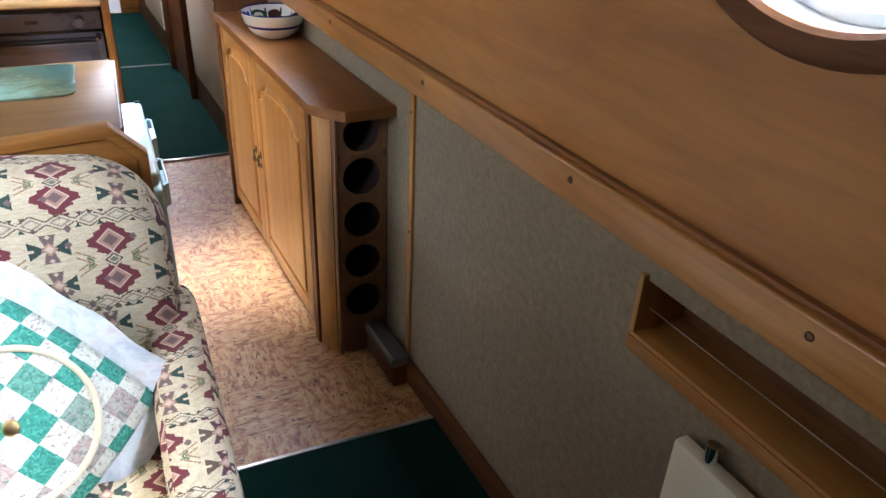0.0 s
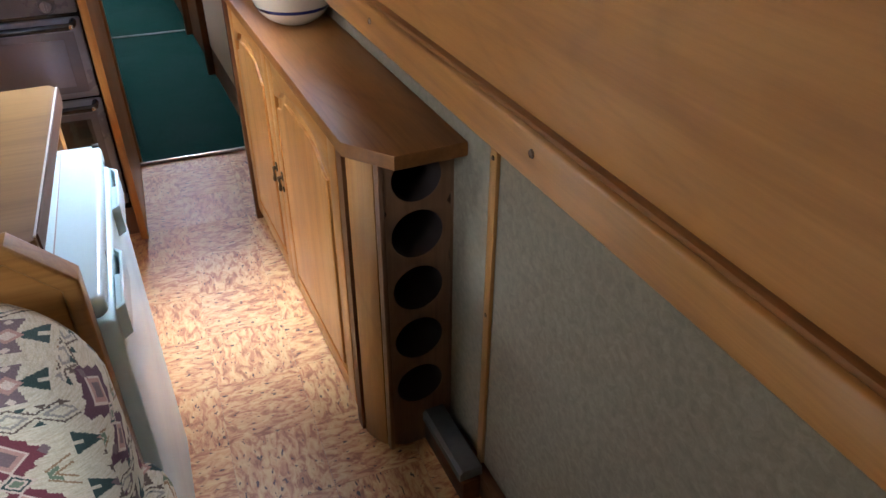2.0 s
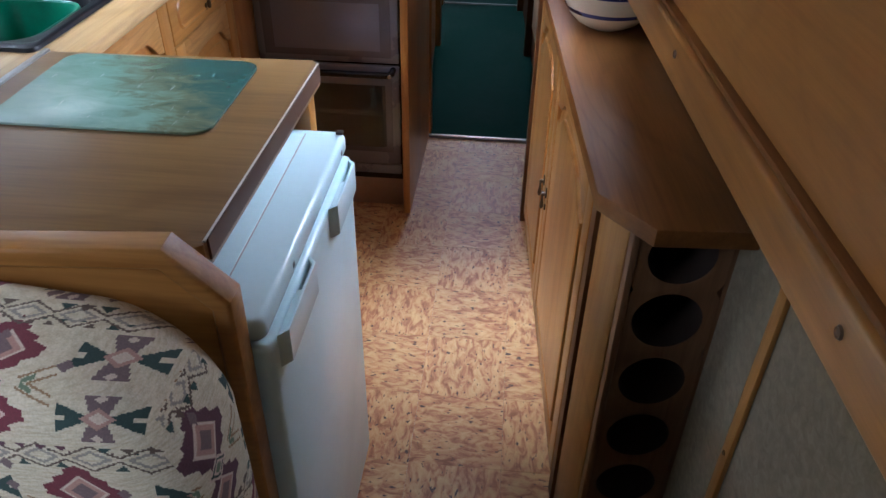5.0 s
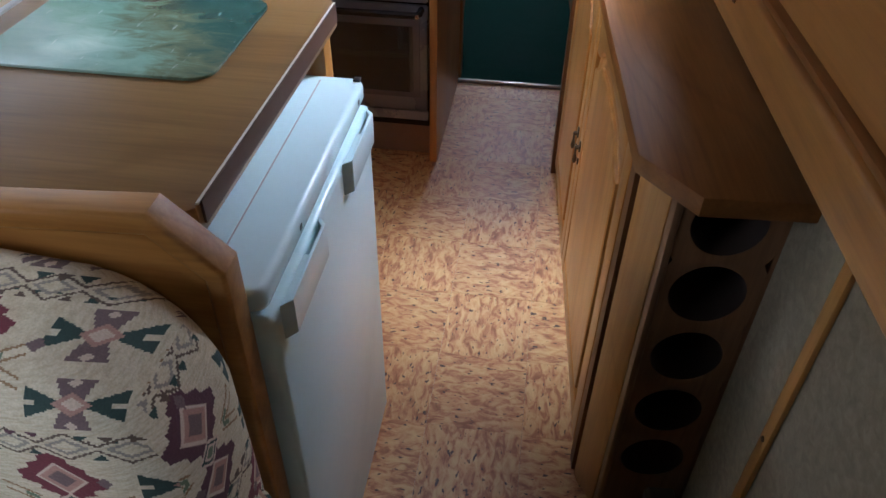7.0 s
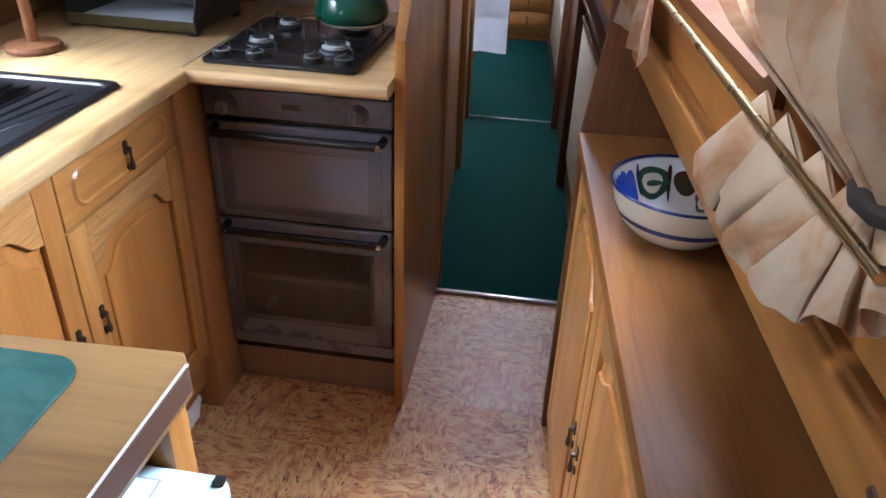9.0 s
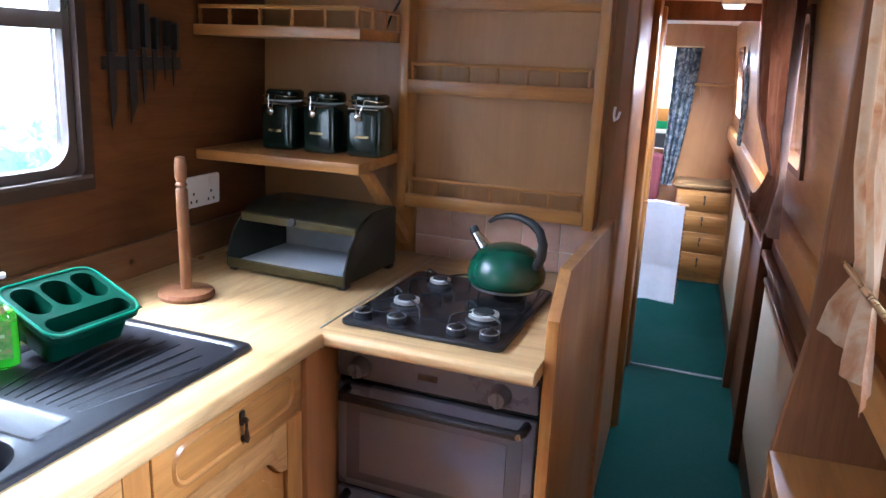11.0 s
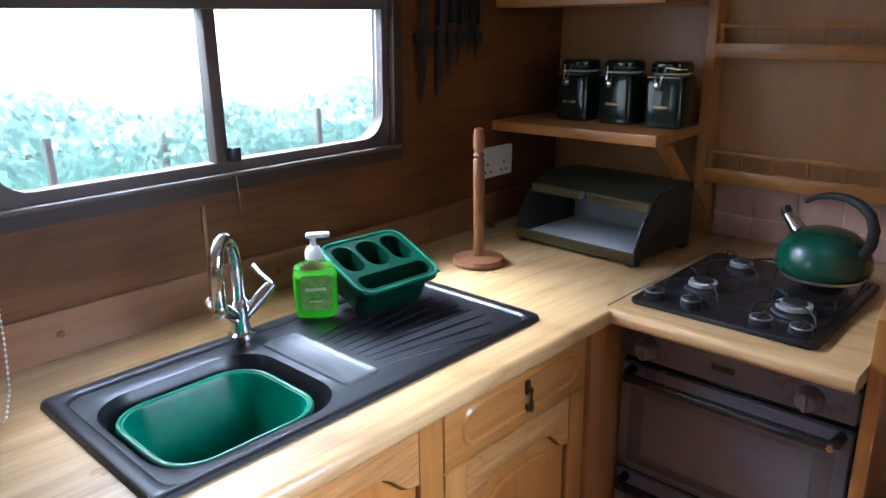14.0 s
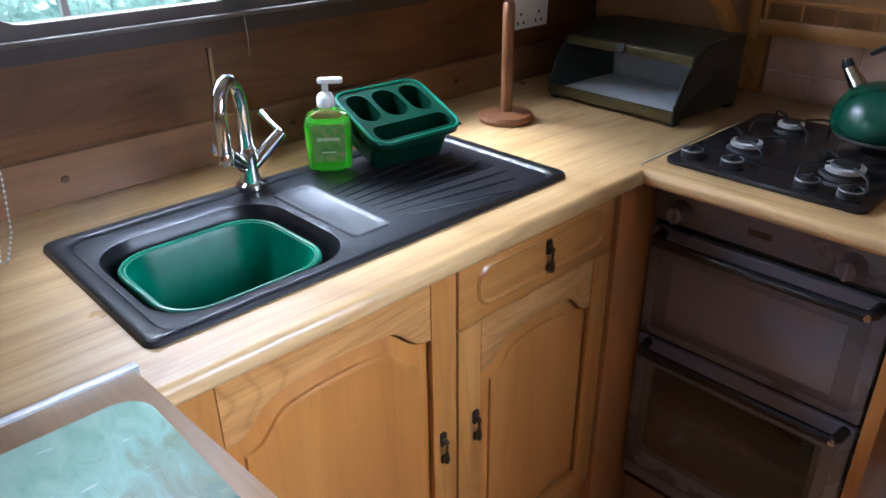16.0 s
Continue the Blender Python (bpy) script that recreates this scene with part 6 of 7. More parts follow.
# knives on a magnetic strip
ks = thing("knife_rack", "magnetic knife rack holding dark-handled knives", "knife rack", (-1.05, 3.1, 1.5))
part("strip", on_port(rounded(2.985, 3.235, 1.480, 1.512, 0.004), 0.001, 0.012), BLACK, ks)
for y, top, bot, w in ((3.005, 1.655, 1.345, 0.021), (3.068, 1.660, 1.355, 0.025), (3.107, 1.635, 1.40, 0.017), (3.142, 1.605, 1.43, 0.016), (3.183, 1.60, 1.455, 0.019), (3.210, 1.595, 1.44, 0.014)):
    kn = sub("knife", ks)
    part("handle", on_port(rounded(y - w * 0.42, y + w * 0.42, bot + (top - bot) * 0.56, top, 0.007), 0.010, 0.026), BLACK, kn)
    part("blade", on_port([(y - w / 2, bot + (top - bot) * 0.56), (y + w / 2, bot + (top - bot) * 0.56), (y + w / 2, bot + 0.05), (y - w / 2 + 0.002, bot)], 0.0125, 0.0145), BLADE, kn)

# ---- tiles behind the hob ----
ts = thing("tile_splashback", "terracotta-pink square wall tiles behind the hob", "tiles", (-0.3, BULK, 0.98), kind="structure")
boxed("grout_bed", GROUT, ts, -0.566, -0.036, BULK - 0.004, BULK - 0.0005, CT, 1.124, bevel=0)
for j, (za, zb) in enumerate(((CT + 0.002, 1.028), (1.031, 1.123))):
    for i in range(5):
        a, b = -0.564 + 0.108 * i, min(-0.564 + 0.108 * (i + 1) - 0.003, -0.037)
        boxed("tile", TILE, ts, a, b, BULK - 0.0085, BULK - 0.004, za, zb, bevel=0.0015)

# ---- kettle ----
KX, KY, KZ = -0.190, 3.300, CT + 0.0382
kt = thing("kettle", "green enamel whistling kettle standing on the hob", "kettle", (KX, KY, KZ))
turned("base_band", STEEL, kt, [(0, 0), (0.088, 0), (0.092, 0.004), (0.092, 0.008)], (KX, KY, KZ), steps=40)
turned("body", GREEN_ENAMEL, kt, [(0.092, 0.008), (0.1005, 0.016), (0.104, 0.030), (0.1025, 0.046), (0.095, 0.068), (0.082, 0.088), (0.062, 0.104), (0.038, 0.112), (0.0, 0.115)], (KX, KY, KZ), steps=48)
hd = Vector((0.93, -0.36, 0)).normalized()
k0 = Vector((KX, KY, KZ))
barred("handle", BLACK, kt, [k0 + hd * x + Vector((0, 0, z)) for x, z in ((0.093, 0.070), (0.108, 0.10), (0.110, 0.135), (0.098, 0.165), (0.070, 0.184), (0.035, 0.192), (-0.005, 0.190), (-0.040, 0.180), (-0.066, 0.163))], [0.012, 0.0125, 0.0125, 0.012, 0.011, 0.0095, 0.0085, 0.007, 0.005], steps=12)
sp = -hd
barred("spout", CHROME, kt, [k0 + sp * x + Vector((0, 0, z)) for x, z in ((0.066, 0.080), (0.094, 0.106), (0.112, 0.123))], [0.022, 0.016, 0.013], steps=16)
barred("whistle_cap", BLACK, kt, [k0 + sp * x + Vector((0, 0, z)) for x, z in ((0.110, 0.121), (0.117, 0.130), (0.122, 0.142))], [0.0125, 0.014, 0.010], steps=14)
kt.scale = (0.91, 0.91, 0.91)
kt.location = (KX - 0.004, KY + 0.012, KZ)

# ---- peninsula: glass boards ----
gb = thing("worktop_saver", "teal landscape-printed glass board on the peninsula", "chopping board", (-0.27, 1.79, CT + 0.01))
bm = bmesh.new()
prism(bm, rounded(-0.446, -0.100, 1.668, 1.940, 0.035, 6), "z", CT + 0.0105, CT + 0.0155, 0.0015)
part("glass_board", bm, SCENE_PRINT, gb)
gb.location.z += 0.012
for x in (-0.42, -0.126):
    for y in (1.695, 1.913):
        turned("rubber_foot", PLASTIC_WHITE, gb, [(0, 0), (0.008, 0), (0.008, 0.0006), (0, 0.0006)], (x, y, CT + 0.01), steps=10)

# ---- small loose things of the galley ----
hc = thing("hanging_cable", "black cable dangling in the corner beside the rack", "cable", (-0.64, 3.6, 1.62))
barred("lead", BLACK, hc, [(-0.618, BULK - 0.006, 1.90), (-0.618, BULK - 0.010, 1.80), (-0.612, BULK - 0.014, 1.74), (-0.625, BULK - 0.016, 1.69), (-0.655, BULK - 0.018, 1.64), (-0.668, BULK - 0.018, 1.612)], 0.0035, steps=8)
for z in (1.815, 1.735):
    boxed("clip", CHROME, hc, -0.624, -0.611, BULK - 0.018, BULK - 0.004, z - 0.010, z + 0.010, bevel=0.002)
bg = thing("carrier_bag", "crumpled white plastic bag tucked under the base units", "bag", (-0.545, 2.83, 0))
rb_ = random.Random(9)
bm = bmesh.new()
bmesh.ops.create_icosphere(bm, subdivisions=3, radius=1.0)
for v in bm.verts:
    k = 1 + rb_.uniform(-0.14, 0.14)
    v.co = Vector((-0.548 + 0.024 * v.co.x * k, 2.80 + 0.075 * v.co.y * k, 0.046 + 0.042 * max(-1.0, v.co.z * k)))
part("bag", bm, plain("white_thin_plastic", (0.72, 0.74, 0.76), 0.3, 0, 0.08, 60), bg, smooth=False)

# ---- armchair and cushion ----
ac = thing("armchair", "cream armchair covered in a red, green and brown kilim pattern", "armchair", (-0.3, 0.95, 0))


def kilim(bm):
    """Lays the cloth's pattern over a form, face by face."""
    layer = bm.loops.layers.uv.new("face")
    bm.normal_update()
    for f in bm.faces:
        for lp in f.loops:
            x, y, z = lp.vert.co
            lp[layer].uv = (y + 0.03, z) if abs(f.normal.x) > 0.75 else (x, y + z)
    return bm


def pillow_box(x0, x1, y0, y1, z0, z1, r, seg=5):
    bm = bmesh.new()
    box(bm, x0, x1, y0, y1, z0, z1, bevel=r, seg=seg)
    return bm


bm = bmesh.new()
prof = [(-0.66, 0.30), (0.046, 0.30), (0.042, 0.70)] + [(-0.122 + 0.164 * math.cos(radians(a)), 0.812 + 0.178 * math.sin(radians(a))) for a in range(10, 91, 10)] + [(-0.30, 1.008), (-0.52, 0.99), (-0.66, 0.90)]
prism(bm, prof, "y", 1.165, 1.352, 0.062, 5)
part("back_cushion", kilim(bm), TAPESTRY, ac)
part("seat_cushion", kilim(pillow_box(-0.56, -0.03, 0.55, 1.19, 0.30, 0.47, 0.05)), TAPESTRY, ac)
bm = bmesh.new()
prism(bm, [(0.50, 0.12), (0.50, 0.50), (0.56, 0.565), (0.85, 0.59), (1.12, 0.63), (1.30, 0.655), (1.30, 0.12)], "x", -0.045, 0.080, 0.045, 4)
part("arm", kilim(bm), TAPESTRY, ac)
bm = bmesh.new()
prism(bm, [(0.50, 0.12), (0.50, 0.50), (0.56, 0.565), (0.85, 0.60), (1.12, 0.66), (1.30, 0.70), (1.30, 0.12)], "x", -0.70, -0.56, 0.045, 4)
part("arm", kilim(bm), TAPESTRY, ac)
part("base", kilim(pillow_box(-0.68, 0.065, 0.54, 1.33, 0.07, 0.31, 0.02, 2)), TAPESTRY, ac)
for x in (-0.63, 0.04):
    for y in (0.60, 1.28):
        turned("foot", DARK_Z, ac, [(0, 0), (0.018, 0), (0.026, 0.06), (0, 0.06)], (x, y, 0.012), steps=12)

cu = thing("cushion", "green and ivory patchwork cushion with a cord ring and satin frill", "cushion", (-0.2, 1.0, 0.5))
cm2 = Matrix.Translation((-0.285, 1.005, 0.590)) @ Matrix.Rotation(radians(10), 4, "Y") @ Matrix.Rotation(radians(56), 4, "X") @ Matrix.Rotation(radians(-38), 4, "Z")


def puff(half, thick, k=28, power=0.34):
    """A stuffed square seen face-on in its own xy plane."""
    bm = bmesh.new()
    face_uv = bm.loops.layers.uv.new("face")
    top, bot, flat = {}, {}, {}
    for i in range(k + 1):
        for j in range(k + 1):
            u, v = 2 * i / k - 1, 2 * j / k - 1
            h = thick * (max(0.0, (1 - u ** 4) * (1 - v ** 4)) ** power) * (1 + 0.06 * math.sin(7 * u + 3 * v))
            q = 1 - 0.05 * (u * u + v * v)
            top[i, j] = bm.verts.new(cm2 @ Vector((half * u * q, half * v * q, h)))
            flat[i, j] = (half * u, half * v)
            bot[i, j] = bm.verts.new(cm2 @ Vector((half * u * q, half * v * q, -h * 0.6 - 0.001)))
    for i in range(k):
        for j in range(k):
            ids = ((i, j), (i + 1, j), (i + 1, j + 1), (i, j + 1))
            for g in (top, bot):
                f = bm.faces.new([g[c] for c in ids])
                for lp, c in zip(f.loops, ids):
                    lp[face_uv].uv = flat[c]
    return bm


po = part("pad", puff(0.20, 0.065), PATCH, cu)
bm = bmesh.new()
k = 120
pts_out, pts_in = [], []
for i in range(k):
    a = 2 * math.pi * i / k
    c, s = math.cos(a), math.sin(a)
    t = (abs(c) ** 7 + abs(s) ** 7) ** (-1 / 7)
    w = 0.006 * math.sin(11 * a + 1.3 * math.sin(3 * a)) + 0.003 * math.sin(23 * a)
    pts_in.append(cm2 @ Vector((0.178 * t * c, 0.178 * t * s, 0.012)))
    pts_out.append(cm2 @ Vector(((0.240 + 0.004 * math.sin(9 * a)) * t * c, (0.240 + 0.004 * math.sin(9 * a)) * t * s, 0.004 + w)))
loops_shell(bm, [pts_in, [p.lerp(q, 0.5) + cm2.to_3x3() @ Vector((0, 0, 0.010)) for p, q in zip(pts_in, pts_out)], pts_out, [p + cm2.to_3x3() @ Vector((0, 0, -0.004)) for p in pts_out], [p + cm2.to_3x3() @ Vector((0, 0, -0.02)) for p in pts_in]], False)
part("frill", bm, SATIN, cu, "pale satin frill")
ring = []
for i in range(61):
    a = 2 * math.pi * i / 60
    u, v = 0.145 * math.cos(a) / 0.2, 0.145 * math.sin(a) / 0.2
    h = 0.065 * (max(0.0, (1 - u ** 4) * (1 - v ** 4)) ** 0.34) * (1 + 0.06 * math.sin(7 * u + 3 * v))
    ring.append(cm2 @ Vector((0.145 * math.cos(a) * (1 - 0.05 * (u * u + v * v)), 0.145 * math.sin(a) * (1 - 0.05 * (u * u + v * v)), h + 0.002)))
bm = bmesh.new()
tube(bm, ring, 0.0065, 8, cap=False)
part("cord_ring", bm, ROPE, cu, "cream twisted cord")
bm = bmesh.new()
lathe(bm, [(0, 0.010), (0.012, 0.006), (0.016, 0)], cm2 @ Vector((0, 0, 0.064)), cm2.to_3x3().to_4x4(), 16)
part("button", bm, BRASS, cu, "shiny centre button")

# ---- starboard wall details ----
scw = thing("rail_screw", "dark recessed screw cup in the gunwale rail", "screw", (0.583, 0.206, 1.10), group="rail screws")
turned("cup", SCREW, scw, [(0, -0.001), (0.0038, -0.001), (0.0052, -0.0022), (0.0066, 0)], (0.5829, 0.206, 1.10), Matrix.Rotation(radians(90), 4, "Y"), steps=16)
scw.matrix_basis = STAR @ scw.matrix_basis
for y in (0.665, 1.210, 1.80, 2.346, -0.3):
    copy_thing(scw, STAR @ Matrix.Translation((0.583, y, 1.10)))

bt = thing("wall_strip", "narrow upright oak cover strip on the lining", "strip", (0.72, 1.55, 0.08))
boxed("strip", OAK_Z, bt, 0.718, 0.727, 1.535, 1.560, 0.075, 1.0, bevel=0.002)
for z in (0.535, 0.905):
    turned("screw", SCREW, bt, [(0, 0.002), (0.004, 0.002), (0.005, 0)], (0.718, 1.548, z), Matrix.Rotation(radians(-90), 4, "Y"), steps=12)
star(bt)
mb = thing("floor_duct", "dull grey metal trim box on a dark plinth", "duct", (0.69, 1.62, 0))
boxed("plinth", DARK_Y, mb, 0.652, 0.699, 1.500, 1.727, 0.001, 0.076, bevel=0.003)
bm = bmesh.new()
prism(bm, [(0.646, 0.076), (0.646, 0.098), (0.654, 0.108), (0.702, 0.108), (0.706, 0.102), (0.706, 0.076)], "y", 1.506, 1.727, 0.002)
part("casing", bm, DULL, mb)
star(mb)

pk = thing("book_pocket", "dark wooden book pocket let into the lining", "wall pocket", (0.78, 0.2, 0.8))
boxed("bottom", OAK_Y, pk, 0.716, 0.838, KY0 + 0.002, KY1 - 0.002, KZ0 + 0.001, KZ0 + 0.012, bevel=0.002)
boxed("back", DARK_Y, pk, 0.832, 0.839, KY0 + 0.002, KY1 - 0.002, KZ0 + 0.012, KZ1 - 0.001, bevel=0)
boxed("end_board", OAK_Z, pk, 0.714, 0.838, KY1 - 0.012, KY1 - 0.001, KZ0 + 0.012, KZ1 + 0.012, bevel=0.002)
boxed("front_lip", OAK_Y, pk, 0.712, 0.726, KY0, KY1, KZ0 - 0.026, KZ0 + 0.004, bevel=0.003)
barred("wire", STEEL, pk, [(0.74, KY0 + 0.01, KZ0 + 0.06), (0.74, KY1 - 0.014, KZ0 + 0.06)], 0.0012, steps=6)
star(pk)
rd = thing("saloon_radiator", "flat cream panel radiator on the lining", "radiator", (0.70, 0.0, 0.2))
boxed("panel", CREAM, rd, 0.682, 0.712, -0.55, 0.425, 0.15, 0.712, bevel=0.006)
for y in (-0.4, 0.3):
    boxed("bracket", STEEL, rd, 0.712, 0.727, y - 0.02, y + 0.02, 0.5, 0.6)
turned("valve", CHROME, rd, [(0, 0), (0.012, 0), (0.012, 0.035), (0, 0.035)], (0.700, 0.36, 0.712), steps=14)
star(rd)

pr = thing("porthole_ring", "dark wooden porthole surround with a pale lining", "porthole", (0.57, PY, PZ), kind="structure")


def star_ring(profile, mat, name, label="", k=64):
    """A ring round the porthole; profile: (radius, distance in from the wall)."""
    bm = bmesh.new()
    loops = []
    for r, d in profile:
        loops.append([(xr(PZ + r * math.sin(2 * math.pi * i / k)) - d, PY + r * math.cos(2 * math.pi * i / k), PZ + r * math.sin(2 * math.pi * i / k)) for i in range(k)])
    loops_shell(bm, loops + loops[:1], False)
    return part(name, bm, mat, pr, label)


star_ring([(0.268, 0.0005), (0.270, 0.010), (0.262, 0.016), (0.238, 0.017), (0.232, 0.010), (0.232, 0.004), (0.239, 0.004)], DARK_Y, "wooden_ring")
star_ring([(0.2325, 0.004), (0.2325, -0.055), (0.238, -0.055), (0.238, 0.003)], PLASTIC_WHITE, "liner", "white painted reveal")
star_ring([(0.2315, -0.040), (0.218, -0.040), (0.218, -0.056), (0.2315, -0.056)], PLASTIC_WHITE, "frame")
bm = bmesh.new()
pts = [(xr(PZ + 0.22 * math.sin(2 * math.pi * i / 40)) + 0.05, PY + 0.22 * math.cos(2 * math.pi * i / 40), PZ + 0.22 * math.sin(2 * math.pi * i / 40)) for i in range(40)]
bm.faces.new([bm.verts.new(p) for p in pts])
g = part("pane", bm, PANE, pr)
g.visible_shadow = False
star(pr)


# ---- windows and curtains of the starboard side ----
def star_window(nm, y0, y1, z0, z1):
    w = thing(nm, "wood-lined cabin window in the starboard side", "window", (0.58, y0, z0), kind="structure")
    bm = bmesh.new()
    f = lambda q, d: [(xr(z) + d, y, z) for y, z in q]
    o, i = rounded(y0 + 0.001, y1 - 0.001, z0 + 0.001, z1 - 0.001, 0.01), rounded(y0 + 0.022, y1 - 0.022, z0 + 0.022, z1 - 0.022, 0.03)
    loops = [f(o, -0.010), f(i, -0.010), f(i, 0.052), f(o, 0.052)]
    loops_shell(bm, loops + loops[:1], False)
    part("window_frame", bm, DARK_Y, w)
    bm = bmesh.new()
    bm.faces.new([bm.verts.new(p) for p in f(i, 0.045)])
    g = part("pane", bm, PANE, w)
    g.visible_shadow = False
    return star(w)


star_window("window_2", RW0, RW1, RZ0, RZ1)
star_window("window_3", CW0, CW1, 1.26, 1.70)
star_window("window_4", 6.45, 6.95, 1.22, 1.66)


def drape(bm, rows, folds, depth, k=60, phase=0.0):
    """A pleated sheet. rows: (z, y of one edge, y of the other, x, depth factor), top to bottom."""
    grid = []
    for z, ya, yb, x, f in rows:
        line = []
        for i in range(k + 1):
            u = i / k
            s = math.sin(2 * math.pi * folds * u + phase + 0.5 * math.sin(5 * u))
            zz = z + (0.012 * math.sin(2 * math.pi * folds * u + 1) if f > 1 else 0)
            line.append(bm.verts.new((x - depth * f * (s + 0.35 * math.sin(4.4 * math.pi * folds * u + 2)), ya + (yb - ya) * u, zz)))
        grid.append(line)
    for a, b in zip(grid, grid[1:]):
        for i in range(k):
            bm.faces.new((a[i], a[i + 1], b[i + 1], b[i]))


def smooth_rows(rows, n=6):
    out = []
    for a, b in zip(rows, rows[1:]):
        for j in range(n):
            t = j / n
            s = t * t * (3 - 2 * t)
            out.append(tuple(p + (q - p) * s for p, q in zip(a, b)))
    return out + [rows[-1]]


def curtain(nm, label, rows, folds, depth, mat, phase=0.0, turn=True):
    c = thing(nm, label, "curtain", (0.55, rows[0][1], rows[-1][0]), group="blue curtains" if mat is CURTAIN_BLUE else "peach curtains")
    bm = bmesh.new()
    drape(bm, smooth_rows(rows), folds, depth, 72, phase)
    bmesh.ops.solidify(bm, geom=bm.faces[:], thickness=0.0015)
    part("cloth", bm, mat, c)
    return star(c) if turn else c


ROD_Z = 1.245
rod = thing("curtain_rod", "thin brass curtain rod across the foot of the window", "curtain rod", (0.56, 2.4, ROD_Z))
barred("rod", BRASS, rod, [(0.556, 1.835, ROD_Z), (0.556, 2.965, ROD_Z)], 0.0048, steps=12)
for y in (1.842, 2.955):
    barred("holder", BRONZE, rod, [(0.556, y, ROD_Z), (0.575, y, ROD_Z), (0.592, y, ROD_Z)], [0.0055, 0.004, 0.007], steps=10)
star(rod)


def flute(a, b, r0, r1, lean):
    """One rounded tube of gathered cloth from the tie down to its open hem; a and b: (y, z)."""
    bm = bmesh.new()
    ax = Vector((0, b[0] - a[0], b[1] - a[1]))
    side, loops = Vector((0, -ax.z, ax.y)).normalized(), []
    for t, k in ((0.0, 1.0), (0.12, 1.0), (0.28, 1.0), (0.45, 1.0), (0.62, 1.0), (0.78, 1.02), (0.90, 1.06), (0.97, 1.10), (1.0, 1.12), (0.998, 1.06), (0.93, 0.94), (0.5, 0.55)):
        r = (r0 + (r1 - r0) * t ** 0.75) * k
        flat = 0.12 + 0.88 * min(1.0, 1.3 * t) ** 0.8
        c = Vector((0.574 - 0.62 * r * flat, a[0], a[1])) + ax * t
        line = []
        for i in range(40):
            g = 2 * math.pi * i / 40
            q = r * (1 + t * (0.17 * math.sin(3 * g + lean) + 0.10 * math.sin(5 * g + 2 * lean)))
            line.append(c + side * (q * math.cos(g)) + Vector((-0.66 * flat * q * math.sin(g), 0, 0)) + ax * (0.07 * t * math.sin(2 * g + lean)))
        loops.append(line)
    loops_shell(bm, loops)
    return bm


cn = thing("curtain", "peach leaf-patterned curtain pinched behind the rod with a fanned hem", "curtain", (0.55, 1.9, 1.15), group="peach curtains")
bm = bmesh.new()
drape(bm, smooth_rows([(1.80, 1.80, 2.40, 0.548, 1.1), (1.60, 1.80, 2.36, 0.553, 1.1), (1.40, 1.80, 2.36, 0.552, 1.0), (1.345, 1.80, 2.31, 0.552, 0.9), (1.312, 1.82, 2.20, 0.556, 0.7), (1.285, 1.835, 2.02, 0.564, 0.4), (1.262, 1.845, 1.92, 0.572, 0.25)]), 5.5, 0.024, 120)
bmesh.ops.solidify(bm, geom=bm.faces[:], thickness=0.0015)
part("drop", bm, CURTAIN, cn)
for k_, (a, b, r0, r1) in enumerate((((2.120, 1.246), (2.165, 1.160), 0.034, 0.035), ((2.050, 1.248), (2.085, 1.164), 0.038, 0.031), ((1.975, 1.252), (2.030, 1.158), 0.026, 0.030), ((1.930, 1.256), (1.955, 1.156), 0.015, 0.028), ((1.908, 1.260), (1.872, 1.186), 0.009, 0.026), ((1.890, 1.262), (1.828, 1.222), 0.008, 0.018))):
    part("hem_flute", flute(a, b, r0, r1, 1.7 * k_), CURTAIN, cn)
barred("tie", plain("dark_brown_cord", (0.022, 0.013, 0.009), 0.8, 0, 0.2, 60), cn, [(0.562, 1.915, 1.272), (0.558, 1.895, 1.270), (0.560, 1.87, 1.270), (0.572, 1.85, 1.272)], [0.005, 0.008, 0.008, 0.005], "dark tie round the gather", 10)
star(cn)
curtain("curtain", "peach leaf-patterned curtain gathered at the aft end of the window",
        [(1.80, 2.86, 3.00, 0.548, 1.0), (1.60, 2.84, 3.00, 0.555, 1.0), (1.40, 2.83, 2.99, 0.562, 0.9), (ROD_Z + 0.015, 2.80, 2.955, 0.570, 0.4), (ROD_Z - 0.01, 2.78, 2.955, 0.568, 0.4), (1.19, 2.66, 2.97, 0.548, 0.7), (1.145, 2.60, 2.975, 0.540, 0.8)], 2.6, 0.016, CURTAIN, 1.0)
curtain("curtain", "long brown-peach curtain gathered to a tie beside the corridor window",
        [(1.80, 3.66, 4.85, 0.515, 1.0), (1.60, 3.66, 4.80, 0.522, 1.0), (1.38, 3.70, 4.60, 0.532, 0.9), (1.245, 3.78, 4.10, 0.545, 0.5), (1.19, 3.76, 4.16, 0.538, 0.8), (1.12, 3.68, 4.30, 0.528, 1.2)], 5.0, 0.018, CURTAIN_BROWN, 0.6)

# corridor radiator
cr = thing("corridor_radiator", "flat cream panel radiator on the corridor casing", "radiator", (0.63, 4.0, 0.2))
boxed("panel", CREAM, cr, 0.618, 0.636, 3.50, 4.42, 0.22, 0.805, bevel=0.005)
boxed("top_grille", DARK_Y, cr, 0.612, 0.640, 3.49, 4.43, 0.808, 0.826, bevel=0.003)
star(cr)
cr2 = copy_thing(cr, STAR @ Matrix.Translation((0.63, 6.05, 0.2)))
for nm, y in (("casing_post", 3.36), ("casing_post", 4.60), ("casing_post", 5.34)):
    p = thing(nm, "upright dark-stained post on the corridor casing", "post", (0.62, y, 0), group="casing posts")
    boxed("post", DARK_Z, p, 0.604, 0.642, y - 0.025, y + 0.025, 0.0, 1.04, bevel=0.004)
    star(p)
